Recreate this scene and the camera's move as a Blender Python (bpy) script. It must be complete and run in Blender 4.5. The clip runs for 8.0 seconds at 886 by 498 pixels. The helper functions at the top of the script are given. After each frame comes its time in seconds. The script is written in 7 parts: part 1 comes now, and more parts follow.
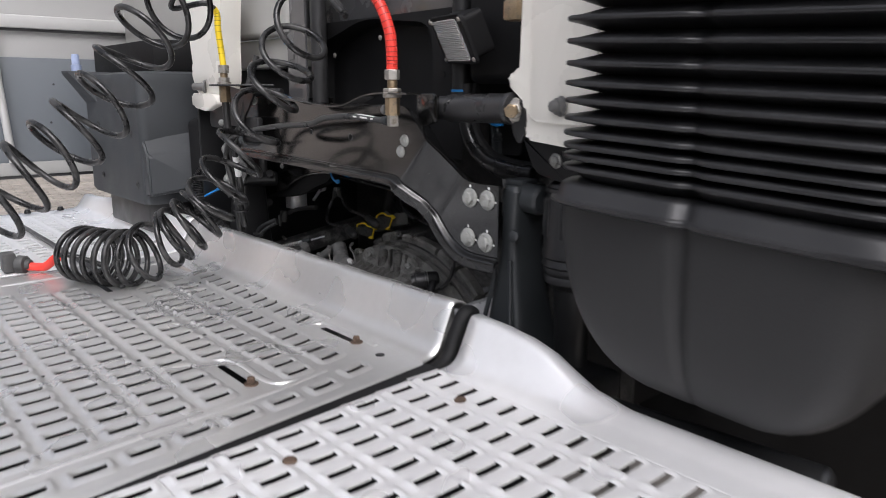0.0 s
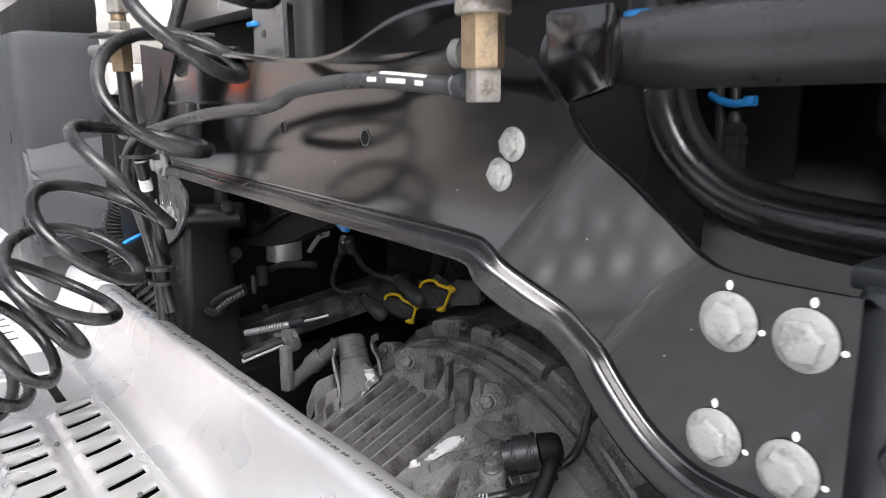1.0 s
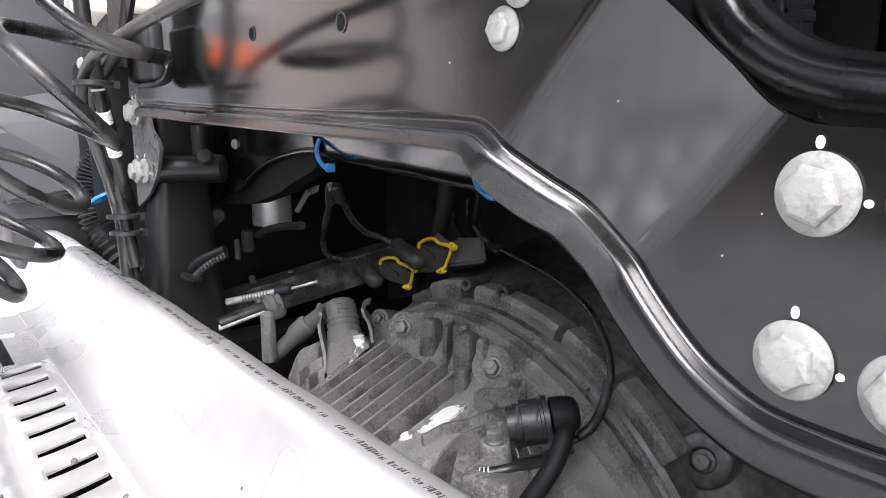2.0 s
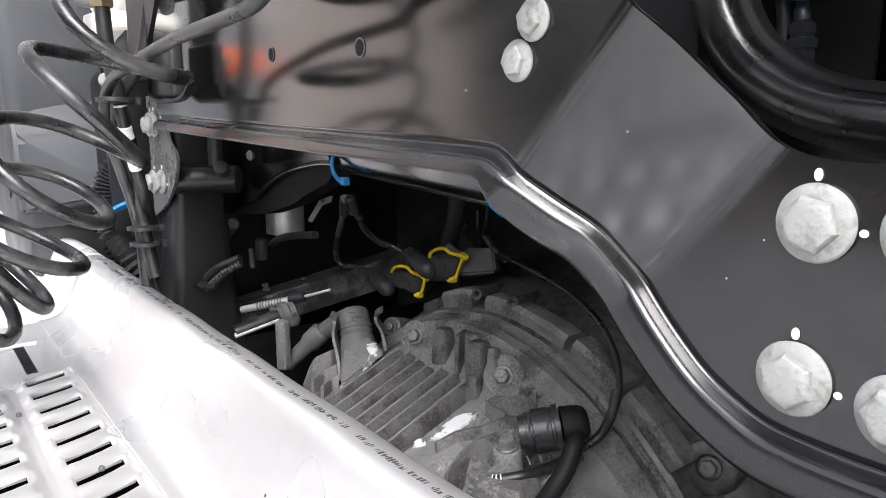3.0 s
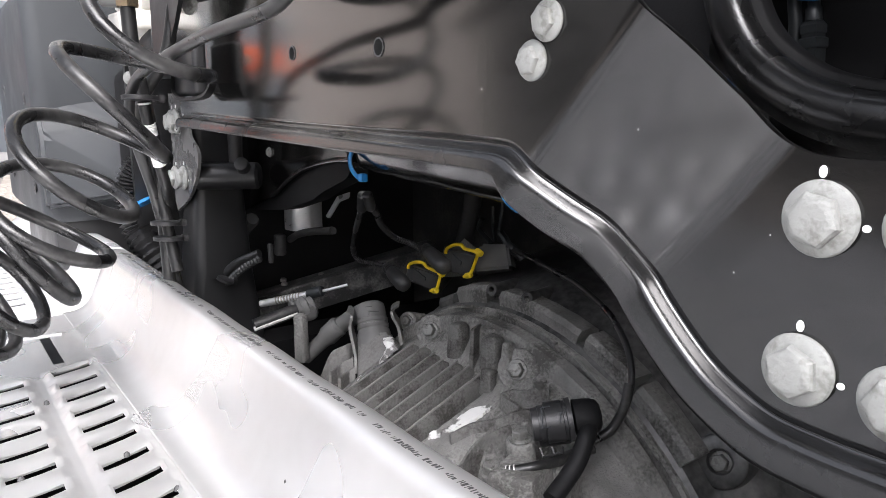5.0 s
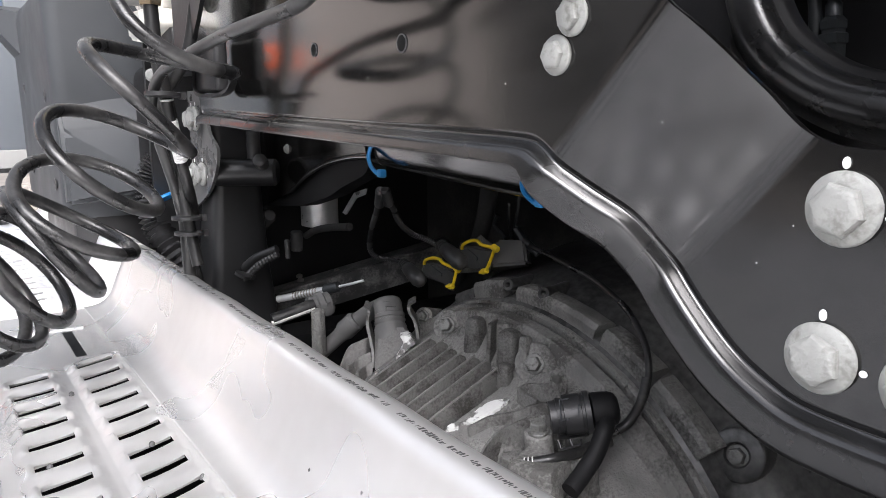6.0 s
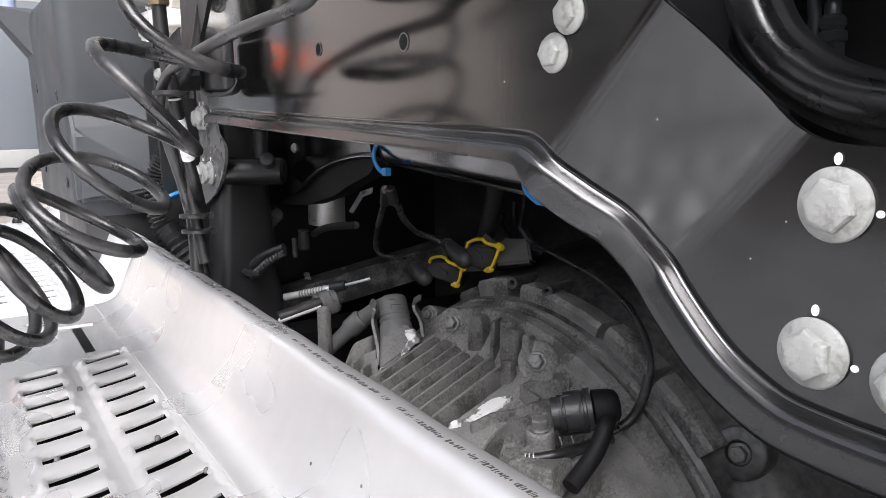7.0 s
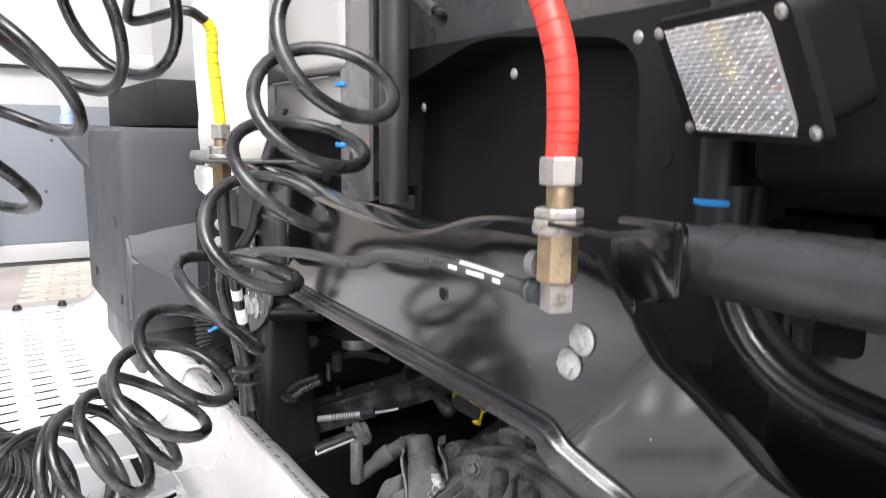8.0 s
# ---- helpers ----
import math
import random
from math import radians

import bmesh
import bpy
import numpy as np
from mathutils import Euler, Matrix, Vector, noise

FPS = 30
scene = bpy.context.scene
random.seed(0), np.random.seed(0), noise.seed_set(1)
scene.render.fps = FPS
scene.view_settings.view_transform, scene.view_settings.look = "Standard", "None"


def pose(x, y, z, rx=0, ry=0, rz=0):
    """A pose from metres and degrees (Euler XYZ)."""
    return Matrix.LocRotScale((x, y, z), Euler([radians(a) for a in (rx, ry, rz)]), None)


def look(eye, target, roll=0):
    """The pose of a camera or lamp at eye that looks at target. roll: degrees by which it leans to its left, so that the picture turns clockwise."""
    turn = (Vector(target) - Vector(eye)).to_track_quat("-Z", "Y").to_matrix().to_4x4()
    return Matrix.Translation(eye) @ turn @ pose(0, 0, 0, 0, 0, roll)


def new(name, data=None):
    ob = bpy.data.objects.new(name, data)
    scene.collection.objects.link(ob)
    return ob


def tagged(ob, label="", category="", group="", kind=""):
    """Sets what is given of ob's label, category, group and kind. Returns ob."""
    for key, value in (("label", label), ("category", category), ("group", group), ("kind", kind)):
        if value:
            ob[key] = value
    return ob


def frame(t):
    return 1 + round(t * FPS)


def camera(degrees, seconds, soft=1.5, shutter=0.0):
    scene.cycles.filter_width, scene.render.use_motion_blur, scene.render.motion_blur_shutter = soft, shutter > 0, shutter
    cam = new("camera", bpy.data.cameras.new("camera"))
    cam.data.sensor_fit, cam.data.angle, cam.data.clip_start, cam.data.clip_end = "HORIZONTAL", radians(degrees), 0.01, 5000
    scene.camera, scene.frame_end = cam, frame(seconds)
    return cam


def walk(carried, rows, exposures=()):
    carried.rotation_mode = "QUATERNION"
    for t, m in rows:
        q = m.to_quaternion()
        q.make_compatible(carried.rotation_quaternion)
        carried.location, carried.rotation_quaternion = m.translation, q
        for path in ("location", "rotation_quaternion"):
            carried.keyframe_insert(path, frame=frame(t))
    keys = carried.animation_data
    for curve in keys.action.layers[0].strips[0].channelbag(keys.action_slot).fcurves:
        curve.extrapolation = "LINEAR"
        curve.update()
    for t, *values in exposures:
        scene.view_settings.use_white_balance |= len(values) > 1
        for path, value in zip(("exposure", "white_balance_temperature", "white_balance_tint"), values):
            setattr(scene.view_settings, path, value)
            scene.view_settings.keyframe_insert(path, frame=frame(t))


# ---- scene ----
cam = camera(62.6, 8.0, soft=0.6, shutter=0.2)
PATH = [
    (0, (0.143, -0.002, 1.432), (1.424, 1.476, 1.014), 0.1),
    (0.3, (0.284, 0.25, 1.425), (1.544, 1.757, 1.049), 0.8),
    (0.5, (0.409, 0.394, 1.428), (1.63, 1.929, 1.034), -0.3),
    (0.6, (0.482, 0.492, 1.409), (1.693, 2.041, 1.039), 0.1),
    (0.8, (0.593, 0.642, 1.402), (1.788, 2.193, 0.998), -0.5),
    (1, (0.661, 0.744, 1.373), (1.874, 2.283, 0.974), -0.4),
    (1.2, (0.704, 0.799, 1.334), (1.91, 2.342, 0.93), -0.6),
    (1.5, (0.738, 0.816, 1.276), (1.94, 2.367, 0.887), -0.3),
    (3, (0.718, 0.804, 1.296), (1.896, 2.377, 0.923), -0.3),
    (3.5, (0.715, 0.798, 1.295), (1.886, 2.375, 0.92), -0.2),
    (4, (0.715, 0.795, 1.296), (1.876, 2.378, 0.919), -0.2),
    (4.5, (0.712, 0.794, 1.297), (1.863, 2.385, 0.92), -0.2),
    (6, (0.697, 0.791, 1.293), (1.818, 2.403, 0.913), -0.2),
    (6.5, (0.685, 0.795, 1.292), (1.792, 2.417, 0.915), -0.2),
    (7, (0.7, 0.782, 1.291), (1.797, 2.411, 0.913), -0.2),
    (7.4, (0.689, 0.777, 1.316), (1.781, 2.413, 0.955), 0.3),
    (7.5, (0.681, 0.773, 1.337), (1.765, 2.412, 0.967), -0.2),
    (7.6, (0.675, 0.77, 1.365), (1.751, 2.414, 0.993), -0.1),
    (7.7, (0.664, 0.763, 1.398), (1.744, 2.405, 1.028), 0.2),
    (7.9, (0.642, 0.74, 1.465), (1.728, 2.385, 1.126), -0.5),
    (8, (0.645, 0.732, 1.487), (1.716, 2.392, 1.178), 0.8),
]
# The plan below is drawn in units of 0.87 m: a truck 2.55 m wide over its cab.
UNIT = 0.87
STOPS = [(t, v, 6330, 13) for t, v in ((0.0, 0.30), (0.5, 0.76), (1.0, 1.32), (1.5, 1.74), (3.0, 1.60), (4.5, 1.50), (6.5, 1.31), (7.4, 1.36), (8.0, 1.5))]
walk(cam, [(t, look(Vector(eye) * UNIT, Vector(target) * UNIT, roll)) for t, eye, target, roll in PATH], STOPS)

# ---- world, sun, exposure ----
world = bpy.data.worlds.new("overcast_sky")
scene.world = world
world.use_nodes = True
wn, wl = world.node_tree.nodes, world.node_tree.links
sky = wn.new("ShaderNodeTexSky")
sky.sky_type, sky.sun_disc = "NISHITA", False
sky.sun_elevation, sky.sun_rotation = radians(52), radians(200)
sky.air_density, sky.dust_density, sky.ozone_density = 1.0, 6.0, 1.0
hsv = wn.new("ShaderNodeHueSaturation")
hsv.inputs["Saturation"].default_value = 0.30
wl.new(sky.outputs[0], hsv.inputs["Color"])
wl.new(hsv.outputs[0], wn["Background"].inputs[0])
wn["Background"].inputs[1].default_value = 0.15
sun_data = bpy.data.lights.new("sun", "SUN")
sun_data.energy, sun_data.angle, sun_data.color = 1.0, radians(30), (0.99, 0.975, 1.0)
sun = new("sun", sun_data)
sun.matrix_world = look((-3, -2, 6), (0.6, 1.4, 1.0))


# ---- materials ----
def material(name, base, rough=0.5, metal=0.0, var=0.2, scale=25.0, bump=0.15, fine=250.0, coat=0.0, dirt=None, dirt_amount=0.5, spread=0.12, rough_var=0.1, per_piece=0.0, wave=0.0):
    m = bpy.data.materials.new(name)
    m.use_nodes = True
    n, l = m.node_tree.nodes, m.node_tree.links
    b = n["Principled BSDF"]
    tc = n.new("ShaderNodeTexCoord")
    big, small = n.new("ShaderNodeTexNoise"), n.new("ShaderNodeTexNoise")
    big.inputs["Scale"].default_value, big.inputs["Detail"].default_value = scale, 6
    small.inputs["Scale"].default_value, small.inputs["Detail"].default_value = fine, 3
    # sheets with a broad wave run on from part to part, so they take the place in the world
    where = n.new("ShaderNodeNewGeometry").outputs["Position"] if wave else tc.outputs["Object"]
    if wave:
        big.inputs["Detail"].default_value, small.inputs["Detail"].default_value = 1.5, 1
    for t in (big, small):
        l.new(where, t.inputs["Vector"])
    ramp = n.new("ShaderNodeMapRange")
    ramp.inputs["From Min"].default_value, ramp.inputs["From Max"].default_value = 0.3, 0.7
    ramp.inputs["To Min"].default_value, ramp.inputs["To Max"].default_value = 1 - var, 1 + var
    l.new(big.outputs["Fac"], ramp.inputs["Value"])
    mul = n.new("ShaderNodeVectorMath")
    mul.operation = "SCALE"
    mul.inputs[0].default_value = base[:3]
    l.new(ramp.outputs[0], mul.inputs["Scale"])
    colour = mul.outputs[0]
    if dirt:
        mask = n.new("ShaderNodeMapRange")
        mask.inputs["From Min"].default_value, mask.inputs["From Max"].default_value = 1 - dirt_amount - spread, 1 - dirt_amount + spread
        mixed = n.new("ShaderNodeMath")
        mixed.operation = "MULTIPLY_ADD"
        mixed.inputs[1].default_value, mixed.inputs[2].default_value = 0.45, 0.28
        l.new(small.outputs["Fac"], mixed.inputs[0])
        add = n.new("ShaderNodeMath")
        add.operation = "ADD"
        half = n.new("ShaderNodeMath")
        half.operation = "MULTIPLY_ADD"
        half.inputs[1].default_value, half.inputs[2].default_value = 1.2, -0.6
        l.new(big.outputs["Fac"], half.inputs[0])
        l.new(mixed.outputs[0], add.inputs[0])
        l.new(half.outputs[0], add.inputs[1])
        l.new(add.outputs[0], mask.inputs["Value"])
        mix = n.new("ShaderNodeMix")
        mix.data_type = "RGBA"
        l.new(mask.outputs[0], mix.inputs["Factor"])
        l.new(colour, mix.inputs["A"])
        mix.inputs["B"].default_value = (*dirt, 1)
        colour = mix.outputs["Result"]
    if per_piece:
        info = n.new("ShaderNodeObjectInfo")
        pr = n.new("ShaderNodeMapRange")
        pr.inputs["To Min"].default_value, pr.inputs["To Max"].default_value = 1 - per_piece, 1 + per_piece
        l.new(info.outputs["Random"], pr.inputs["Value"])
        pm = n.new("ShaderNodeVectorMath")
        pm.operation = "SCALE"
        l.new(colour, pm.inputs[0])
        l.new(pr.outputs[0], pm.inputs["Scale"])
        colour = pm.outputs[0]
    l.new(colour, b.inputs["Base Color"])
    rr = n.new("ShaderNodeMapRange")
    rr.inputs["From Min"].default_value, rr.inputs["From Max"].default_value = 0.3, 0.7
    rr.inputs["To Min"].default_value, rr.inputs["To Max"].default_value = max(0.02, rough - rough_var), min(1, rough + rough_var)
    l.new(big.outputs["Fac"], rr.inputs["Value"])
    l.new(rr.outputs[0], b.inputs["Roughness"])
    b.inputs["Metallic"].default_value = metal
    b.inputs["Coat Weight"].default_value = coat
    b.inputs["Coat Roughness"].default_value = 0.05
    if bump:
        bp = n.new("ShaderNodeBump")
        bp.inputs["Strength"].default_value, bp.inputs["Distance"].default_value = bump, 0.001
        l.new(small.outputs["Fac"], bp.inputs["Height"])
        l.new(bp.outputs[0], b.inputs["Normal"])
    if wave:
        broad = n.new("ShaderNodeTexNoise")
        broad.inputs["Scale"].default_value, broad.inputs["Detail"].default_value = 7.0, 2
        l.new(where, broad.inputs["Vector"])
        wb = n.new("ShaderNodeBump")
        wb.inputs["Strength"].default_value, wb.inputs["Distance"].default_value = wave, 0.006
        l.new(broad.outputs["Fac"], wb.inputs["Height"])
        l.new(wb.outputs[0], b.inputs["Normal"])
    return m


ALU = material("aluminium_sheet", (0.86, 0.86, 0.868), 0.30, 0.46, 0.05, 9, 0.0, 55, wave=0.14, dirt=(0.74, 0.737, 0.73), dirt_amount=0.14, spread=0.7, rough_var=0.04)
ALU_DARK = material("aluminium_sheet_weathered", (0.70, 0.698, 0.693), 0.29, 0.7, 0.06, 9, 0.0, 55, wave=0.14, dirt=(0.57, 0.56, 0.54), dirt_amount=0.12, spread=0.6, rough_var=0.05)
BLACK_GLOSS = material("black_chassis_paint", (0.006, 0.0058, 0.0056), 0.15, 0.0, 0.1, 12, 0.05, 300, coat=1.0, rough_var=0.03)
BLACK_GLOSS.node_tree.nodes["Principled BSDF"].inputs["Coat Roughness"].default_value = 0.125
RIM_PAINT = material("satin_black_rim_paint", (0.0085, 0.0085, 0.0087), 0.24, 0.0, 0.2, 14, 0.08, 300, coat=0.7)
RIM_PAINT.node_tree.nodes["Principled BSDF"].inputs["Coat Roughness"].default_value = 0.17
BLACK_PAINT = material("black_satin_paint", (0.013, 0.0133, 0.014), 0.38, 0.0, 0.25, 14, 0.1, 300)
# black paint made paler, in place of light reaching into the bay
LIGHTENED_BLACK = material("lightened_black_paint", (0.050, 0.050, 0.050), 0.55, 0.0, 0.35, 18, 0.3, 300, dirt=(0.11, 0.106, 0.10), dirt_amount=0.35)
GREY_CAST = material("dark_grey_painted_casting", (0.024, 0.027, 0.029), 0.42, 0.0, 0.2, 14, 0.25, 260)
DARK_PLASTIC = material("black_plastic", (0.026, 0.026, 0.027), 0.40, 0.0, 0.2, 20, 0.12, 700)
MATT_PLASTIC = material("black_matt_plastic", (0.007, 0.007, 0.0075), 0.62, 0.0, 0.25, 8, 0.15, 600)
BOWL_PLASTIC = material("black_bowl_plastic", (0.0105, 0.0105, 0.0112), 0.60, 0.0, 0.25, 5, 0.12, 500, dirt=(0.030, 0.030, 0.030), dirt_amount=0.2, spread=0.4)
GREY_PLASTIC = material("dark_grey_plastic", (0.048, 0.052, 0.056), 0.55, 0.0, 0.1, 10, 0.12, 900)
RUBBER = material("black_rubber_hose", (0.018, 0.018, 0.018), 0.42, 0.0, 0.3, 40, 0.2, 300, dirt=(0.055, 0.053, 0.05), dirt_amount=0.33, spread=0.15)
COIL = material("worn_black_hose", (0.012, 0.012, 0.0124), 0.29, 0.0, 0.35, 30, 0.15, 220, dirt=(0.056, 0.055, 0.054), dirt_amount=0.36, spread=0.16)
FOOT_PLATE = material("scuffed_grey_plate_paint", (0.16, 0.158, 0.155), 0.3, 0.15, 0.18, 20, 0.1, 300, coat=0.3)
FOOT_GREY = material("grey_foot_paint", (0.085, 0.085, 0.088), 0.25, 0.0, 0.12, 20, 0.1, 300, coat=0.5)
BELLOWS = material("black_rubber_bellows", (0.017, 0.017, 0.018), 0.40, 0.0, 0.3, 12, 0.1, 300)
BOLT = material("zinc_flake_bolt", (0.33, 0.335, 0.318), 0.6, 0.15, 0.14, 90, 0.55, 420, dirt=(0.22, 0.222, 0.205), dirt_amount=0.40, spread=0.10)
# cab white at about half value: the rear panel's shade put into colour
CAB_PANEL = material("shaded_white_cab_paint", (0.40, 0.395, 0.375), 0.38, 0.0, 0.08, 5, 0.03, 400, coat=0.2)
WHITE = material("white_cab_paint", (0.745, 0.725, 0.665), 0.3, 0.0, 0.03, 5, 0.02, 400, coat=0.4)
MARK = material("white_paint_mark", (0.85, 0.85, 0.83), 0.5, 0.0, 0.05, 60, 0.1, 300)
CAST = material("dirty_cast_aluminium", (0.245, 0.242, 0.230), 0.62, 0.1, 0.4, 22, 1.1, 340, dirt=(0.088, 0.086, 0.080), dirt_amount=0.46, spread=0.12)
CAST_LIGHT = material("cast_aluminium_edge", (0.22, 0.217, 0.208), 0.55, 0.2, 0.35, 30, 0.8, 300, dirt=(0.10, 0.094, 0.087), dirt_amount=0.45, spread=0.2)
CAST_RIB = material("cast_aluminium_rib", (0.16, 0.158, 0.15), 0.6, 0.15, 0.3, 40, 1.0, 420, dirt=(0.05, 0.047, 0.043), dirt_amount=0.46, spread=0.14)
BELL = material("blotched_housing_paint", (0.13, 0.13, 0.127), 0.34, 0.05, 0.25, 4.5, 0.05, 120, dirt=(0.022, 0.022, 0.022), dirt_amount=0.55, spread=0.12)
PATCH = material("flaked_sealant", (0.70, 0.70, 0.68), 0.6, 0.0, 0.1, 40, 0.8, 170, dirt=(0.13, 0.125, 0.12), dirt_amount=0.49, spread=0.05)
BOLT_DIRTY = material("dirty_bolt", (0.21, 0.21, 0.20), 0.5, 0.4, 0.25, 120, 0.4, 600, dirt=(0.09, 0.088, 0.08), dirt_amount=0.4)
# real dirt, its tone raised to make up for missing bay light
BEAM = material("dirty_black_beam", (0.045, 0.045, 0.045), 0.5, 0.0, 0.5, 30, 0.5, 300, dirt=(0.20, 0.195, 0.185), dirt_amount=0.42, spread=0.14)
HOSE_GREY = material("grey_black_plastic_hose", (0.040, 0.040, 0.040), 0.33, 0.0, 0.25, 30, 0.1, 300)
CORRUGATED = material("black_corrugated_conduit", (0.034, 0.034, 0.035), 0.26, 0.0, 0.15, 20, 0.05, 300)
# dusty plastic, also lifted above DARK_PLASTIC for the missing bay light
DUSTY_PLASTIC = material("dusty_black_plastic", (0.050, 0.050, 0.050), 0.42, 0.0, 0.25, 40, 0.2, 400, dirt=(0.085, 0.083, 0.078), dirt_amount=0.3)
HOLE = material("hole_dark", (0.002, 0.002, 0.002), 0.9, 0.0, 0.1, 40, 0.0, 300)
# darker sleeve colours for rings that paint the shade between the ribs
YELLOW_DARK = material("yellow_groove_shade", (0.26, 0.19, 0.01), 0.5, 0.0, 0.12, 60, 0.05, 300)
RED_DARK = material("red_groove_shade", (0.38, 0.03, 0.022), 0.5, 0.0, 0.12, 60, 0.05, 300)
EDGING = material("satin_black_edging", (0.014, 0.014, 0.0145), 0.30, 0.0, 0.15, 20, 0.2, 500, coat=0.5)
EDGING.node_tree.nodes["Principled BSDF"].inputs["Coat Roughness"].default_value = 0.2
DAMPER = material("matt_black_damper_paint", (0.034, 0.034, 0.035), 0.33, 0.0, 0.15, 20, 0.15, 300)
RED = material("red_hose_sleeve", (0.75, 0.05, 0.035), 0.42, 0.0, 0.12, 60, 0.05, 300)
YELLOW = material("yellow_plastic", (0.86, 0.62, 0.02), 0.42, 0.0, 0.1, 60, 0.05, 300)
BLUE = material("blue_cable_tie", (0.02, 0.22, 0.55), 0.4, 0.0, 0.08, 60, 0.03, 300)
PALE_BLUE = material("pale_blue_plastic", (0.30, 0.36, 0.52), 0.35, 0.0, 0.08, 60, 0.03, 300)
BRASS = material("dull_brass", (0.36, 0.27, 0.17), 0.42, 0.7, 0.25, 80, 0.25, 500, dirt=(0.22, 0.18, 0.13), dirt_amount=0.4)
STEEL_NUT = material("grey_plated_nut", (0.38, 0.36, 0.33), 0.45, 0.6, 0.2, 80, 0.25, 500, dirt=(0.2, 0.17, 0.13), dirt_amount=0.35)
SILVER = material("bright_steel", (0.72, 0.72, 0.73), 0.35, 0.55, 0.15, 40, 0.15, 300)
RUST = material("rusty_steel", (0.085, 0.055, 0.038), 0.75, 0.2, 0.4, 120, 0.5, 500)
GREY_CONN = material("dusty_grey_connector", (0.125, 0.124, 0.12), 0.62, 0.0, 0.2, 40, 0.2, 500)
WALL_GREY = material("grey_wall_sheet", (0.128, 0.143, 0.158), 0.5, 0.0, 0.08, 2, 0.05, 60)
WALL_WHITE = material("white_wall_sheet", (0.42, 0.42, 0.412), 0.5, 0.0, 0.06, 2, 0.05, 60)
CONCRETE = material("pale_concrete", (0.30, 0.30, 0.29), 0.85, 0.0, 0.2, 3, 0.3, 90)
PAVER = material("brown_grey_paving", (0.24, 0.215, 0.185), 0.85, 0.0, 0.25, 2.5, 0.4, 120, per_piece=0.2)
JOINT = material("sandy_ground", (0.20, 0.18, 0.16), 0.95, 0.0, 0.3, 1.5, 0.4, 60)
ORANGE = material("orange_panel_colour", (0.8, 0.12, 0.02), 0.35, 0.0, 0.05, 60, 0.02, 300)
LABEL = material("pale_print", (0.62, 0.62, 0.6), 0.5, 0.0, 0.15, 200, 0.0, 300)
INK = material("grey_print", (0.07, 0.07, 0.07), 0.6, 0.0, 0.3, 200, 0.0, 300)
LENS = bpy.data.materials.new("ribbed_lamp_glass")
LENS.use_nodes = True
_b = LENS.node_tree.nodes["Principled BSDF"]
_b.inputs["Base Color"].default_value = (0.85, 0.85, 0.85, 1)
_b.inputs["Roughness"].default_value = 0.08
_b.inputs["Transmission Weight"].default_value = 0.75
REFLECTOR = material("lamp_reflector", (0.62, 0.62, 0.625), 0.5, 0.6, 0.03, 40, 0.0, 300)


for m_, level in ((MATT_PLASTIC, 0.25), (GREY_PLASTIC, 0.3)):
    m_.node_tree.nodes["Principled BSDF"].inputs["Specular IOR Level"].default_value = level
for m_ in (CAST, CAST_RIB, CAST_LIGHT):
    for n_ in m_.node_tree.nodes:
        if n_.type == "BUMP":
            n_.inputs["Distance"].default_value = 0.0015
# tones of the added out-of-view walls, set by what the arch reflects
DARK_WALL = material("dark_grey_wall", (0.085, 0.084, 0.082), 0.8, 0.0, 0.15, 1.0, 0.2, 20)
BROWN_WALL = material("brown_unseen_wall", (0.435, 0.392, 0.362), 0.85, 0.0, 0.15, 1.2, 0.3, 20)

# ---- mesh helpers ----
VDIR = Vector((0.56, 0.83, 0.0))


def part(name, bm, material_, parent=None, label="", smooth=True, angle=40):
    me = bpy.data.meshes.new(name)
    bmesh.ops.recalc_face_normals(bm, faces=bm.faces)
    for f in bm.faces:
        f.smooth = smooth
    if smooth:
        for e in bm.edges:
            if len(e.link_faces) == 2 and e.calc_face_angle(0.0) > radians(angle):
                e.smooth = False
    bm.transform(Matrix.Scale(UNIT, 4))
    bm.to_mesh(me)
    bm.free()
    me.materials.append(material_)
    ob = new(name, me)
    if parent is not None:
        ob.parent = parent
    if label:
        ob["label"] = label
    return ob


def thing(name, label, category, group="", kind=""):
    return tagged(new(name), label, category, group, kind)


def single(name, bm, mat_, label, category, group="", kind="", **kw):
    return tagged(part(name, bm, mat_, None, **kw), label, category, group, kind)


def box(bm, x0, x1, y0, y1, z0, z1, bevel=0.0, seg=2):
    r = bmesh.ops.create_cube(bm, size=1.0)["verts"]
    for v in r:
        v.co = Vector((x0 + (v.co.x + 0.5) * (x1 - x0), y0 + (v.co.y + 0.5) * (y1 - y0), z0 + (v.co.z + 0.5) * (z1 - z0)))
    if bevel:
        es = list({e for v in r for e in v.link_edges})
        bmesh.ops.bevel(bm, geom=es, offset=bevel, segments=seg, affect="EDGES", profile=0.5)
    return bm


def frame_of(d):
    d = Vector(d).normalized()
    a = Vector((0, 0, 1)) if abs(d.z) < 0.9 else Vector((1, 0, 0))
    u = (a - d * a.dot(d)).normalized()
    return d, u, d.cross(u)


def lathe(bm, p, d, profile, seg=20, turn=0.0):
    """A turned body: profile of (distance along d, radius), closed at both ends."""
    d, u, w = frame_of(d)
    p = Vector(p)
    rings = []
    for s, r in profile:
        rings.append([bm.verts.new(p + d * s + (u * math.cos(a) + w * math.sin(a)) * max(r, 1e-5)) for a in (turn + 2 * math.pi * i / seg for i in range(seg))])
    for a, b in zip(rings, rings[1:]):
        for i in range(seg):
            bm.faces.new((a[i], a[(i + 1) % seg], b[(i + 1) % seg], b[i]))
    bm.faces.new(rings[0][::-1])
    bm.faces.new(rings[-1])
    return bm


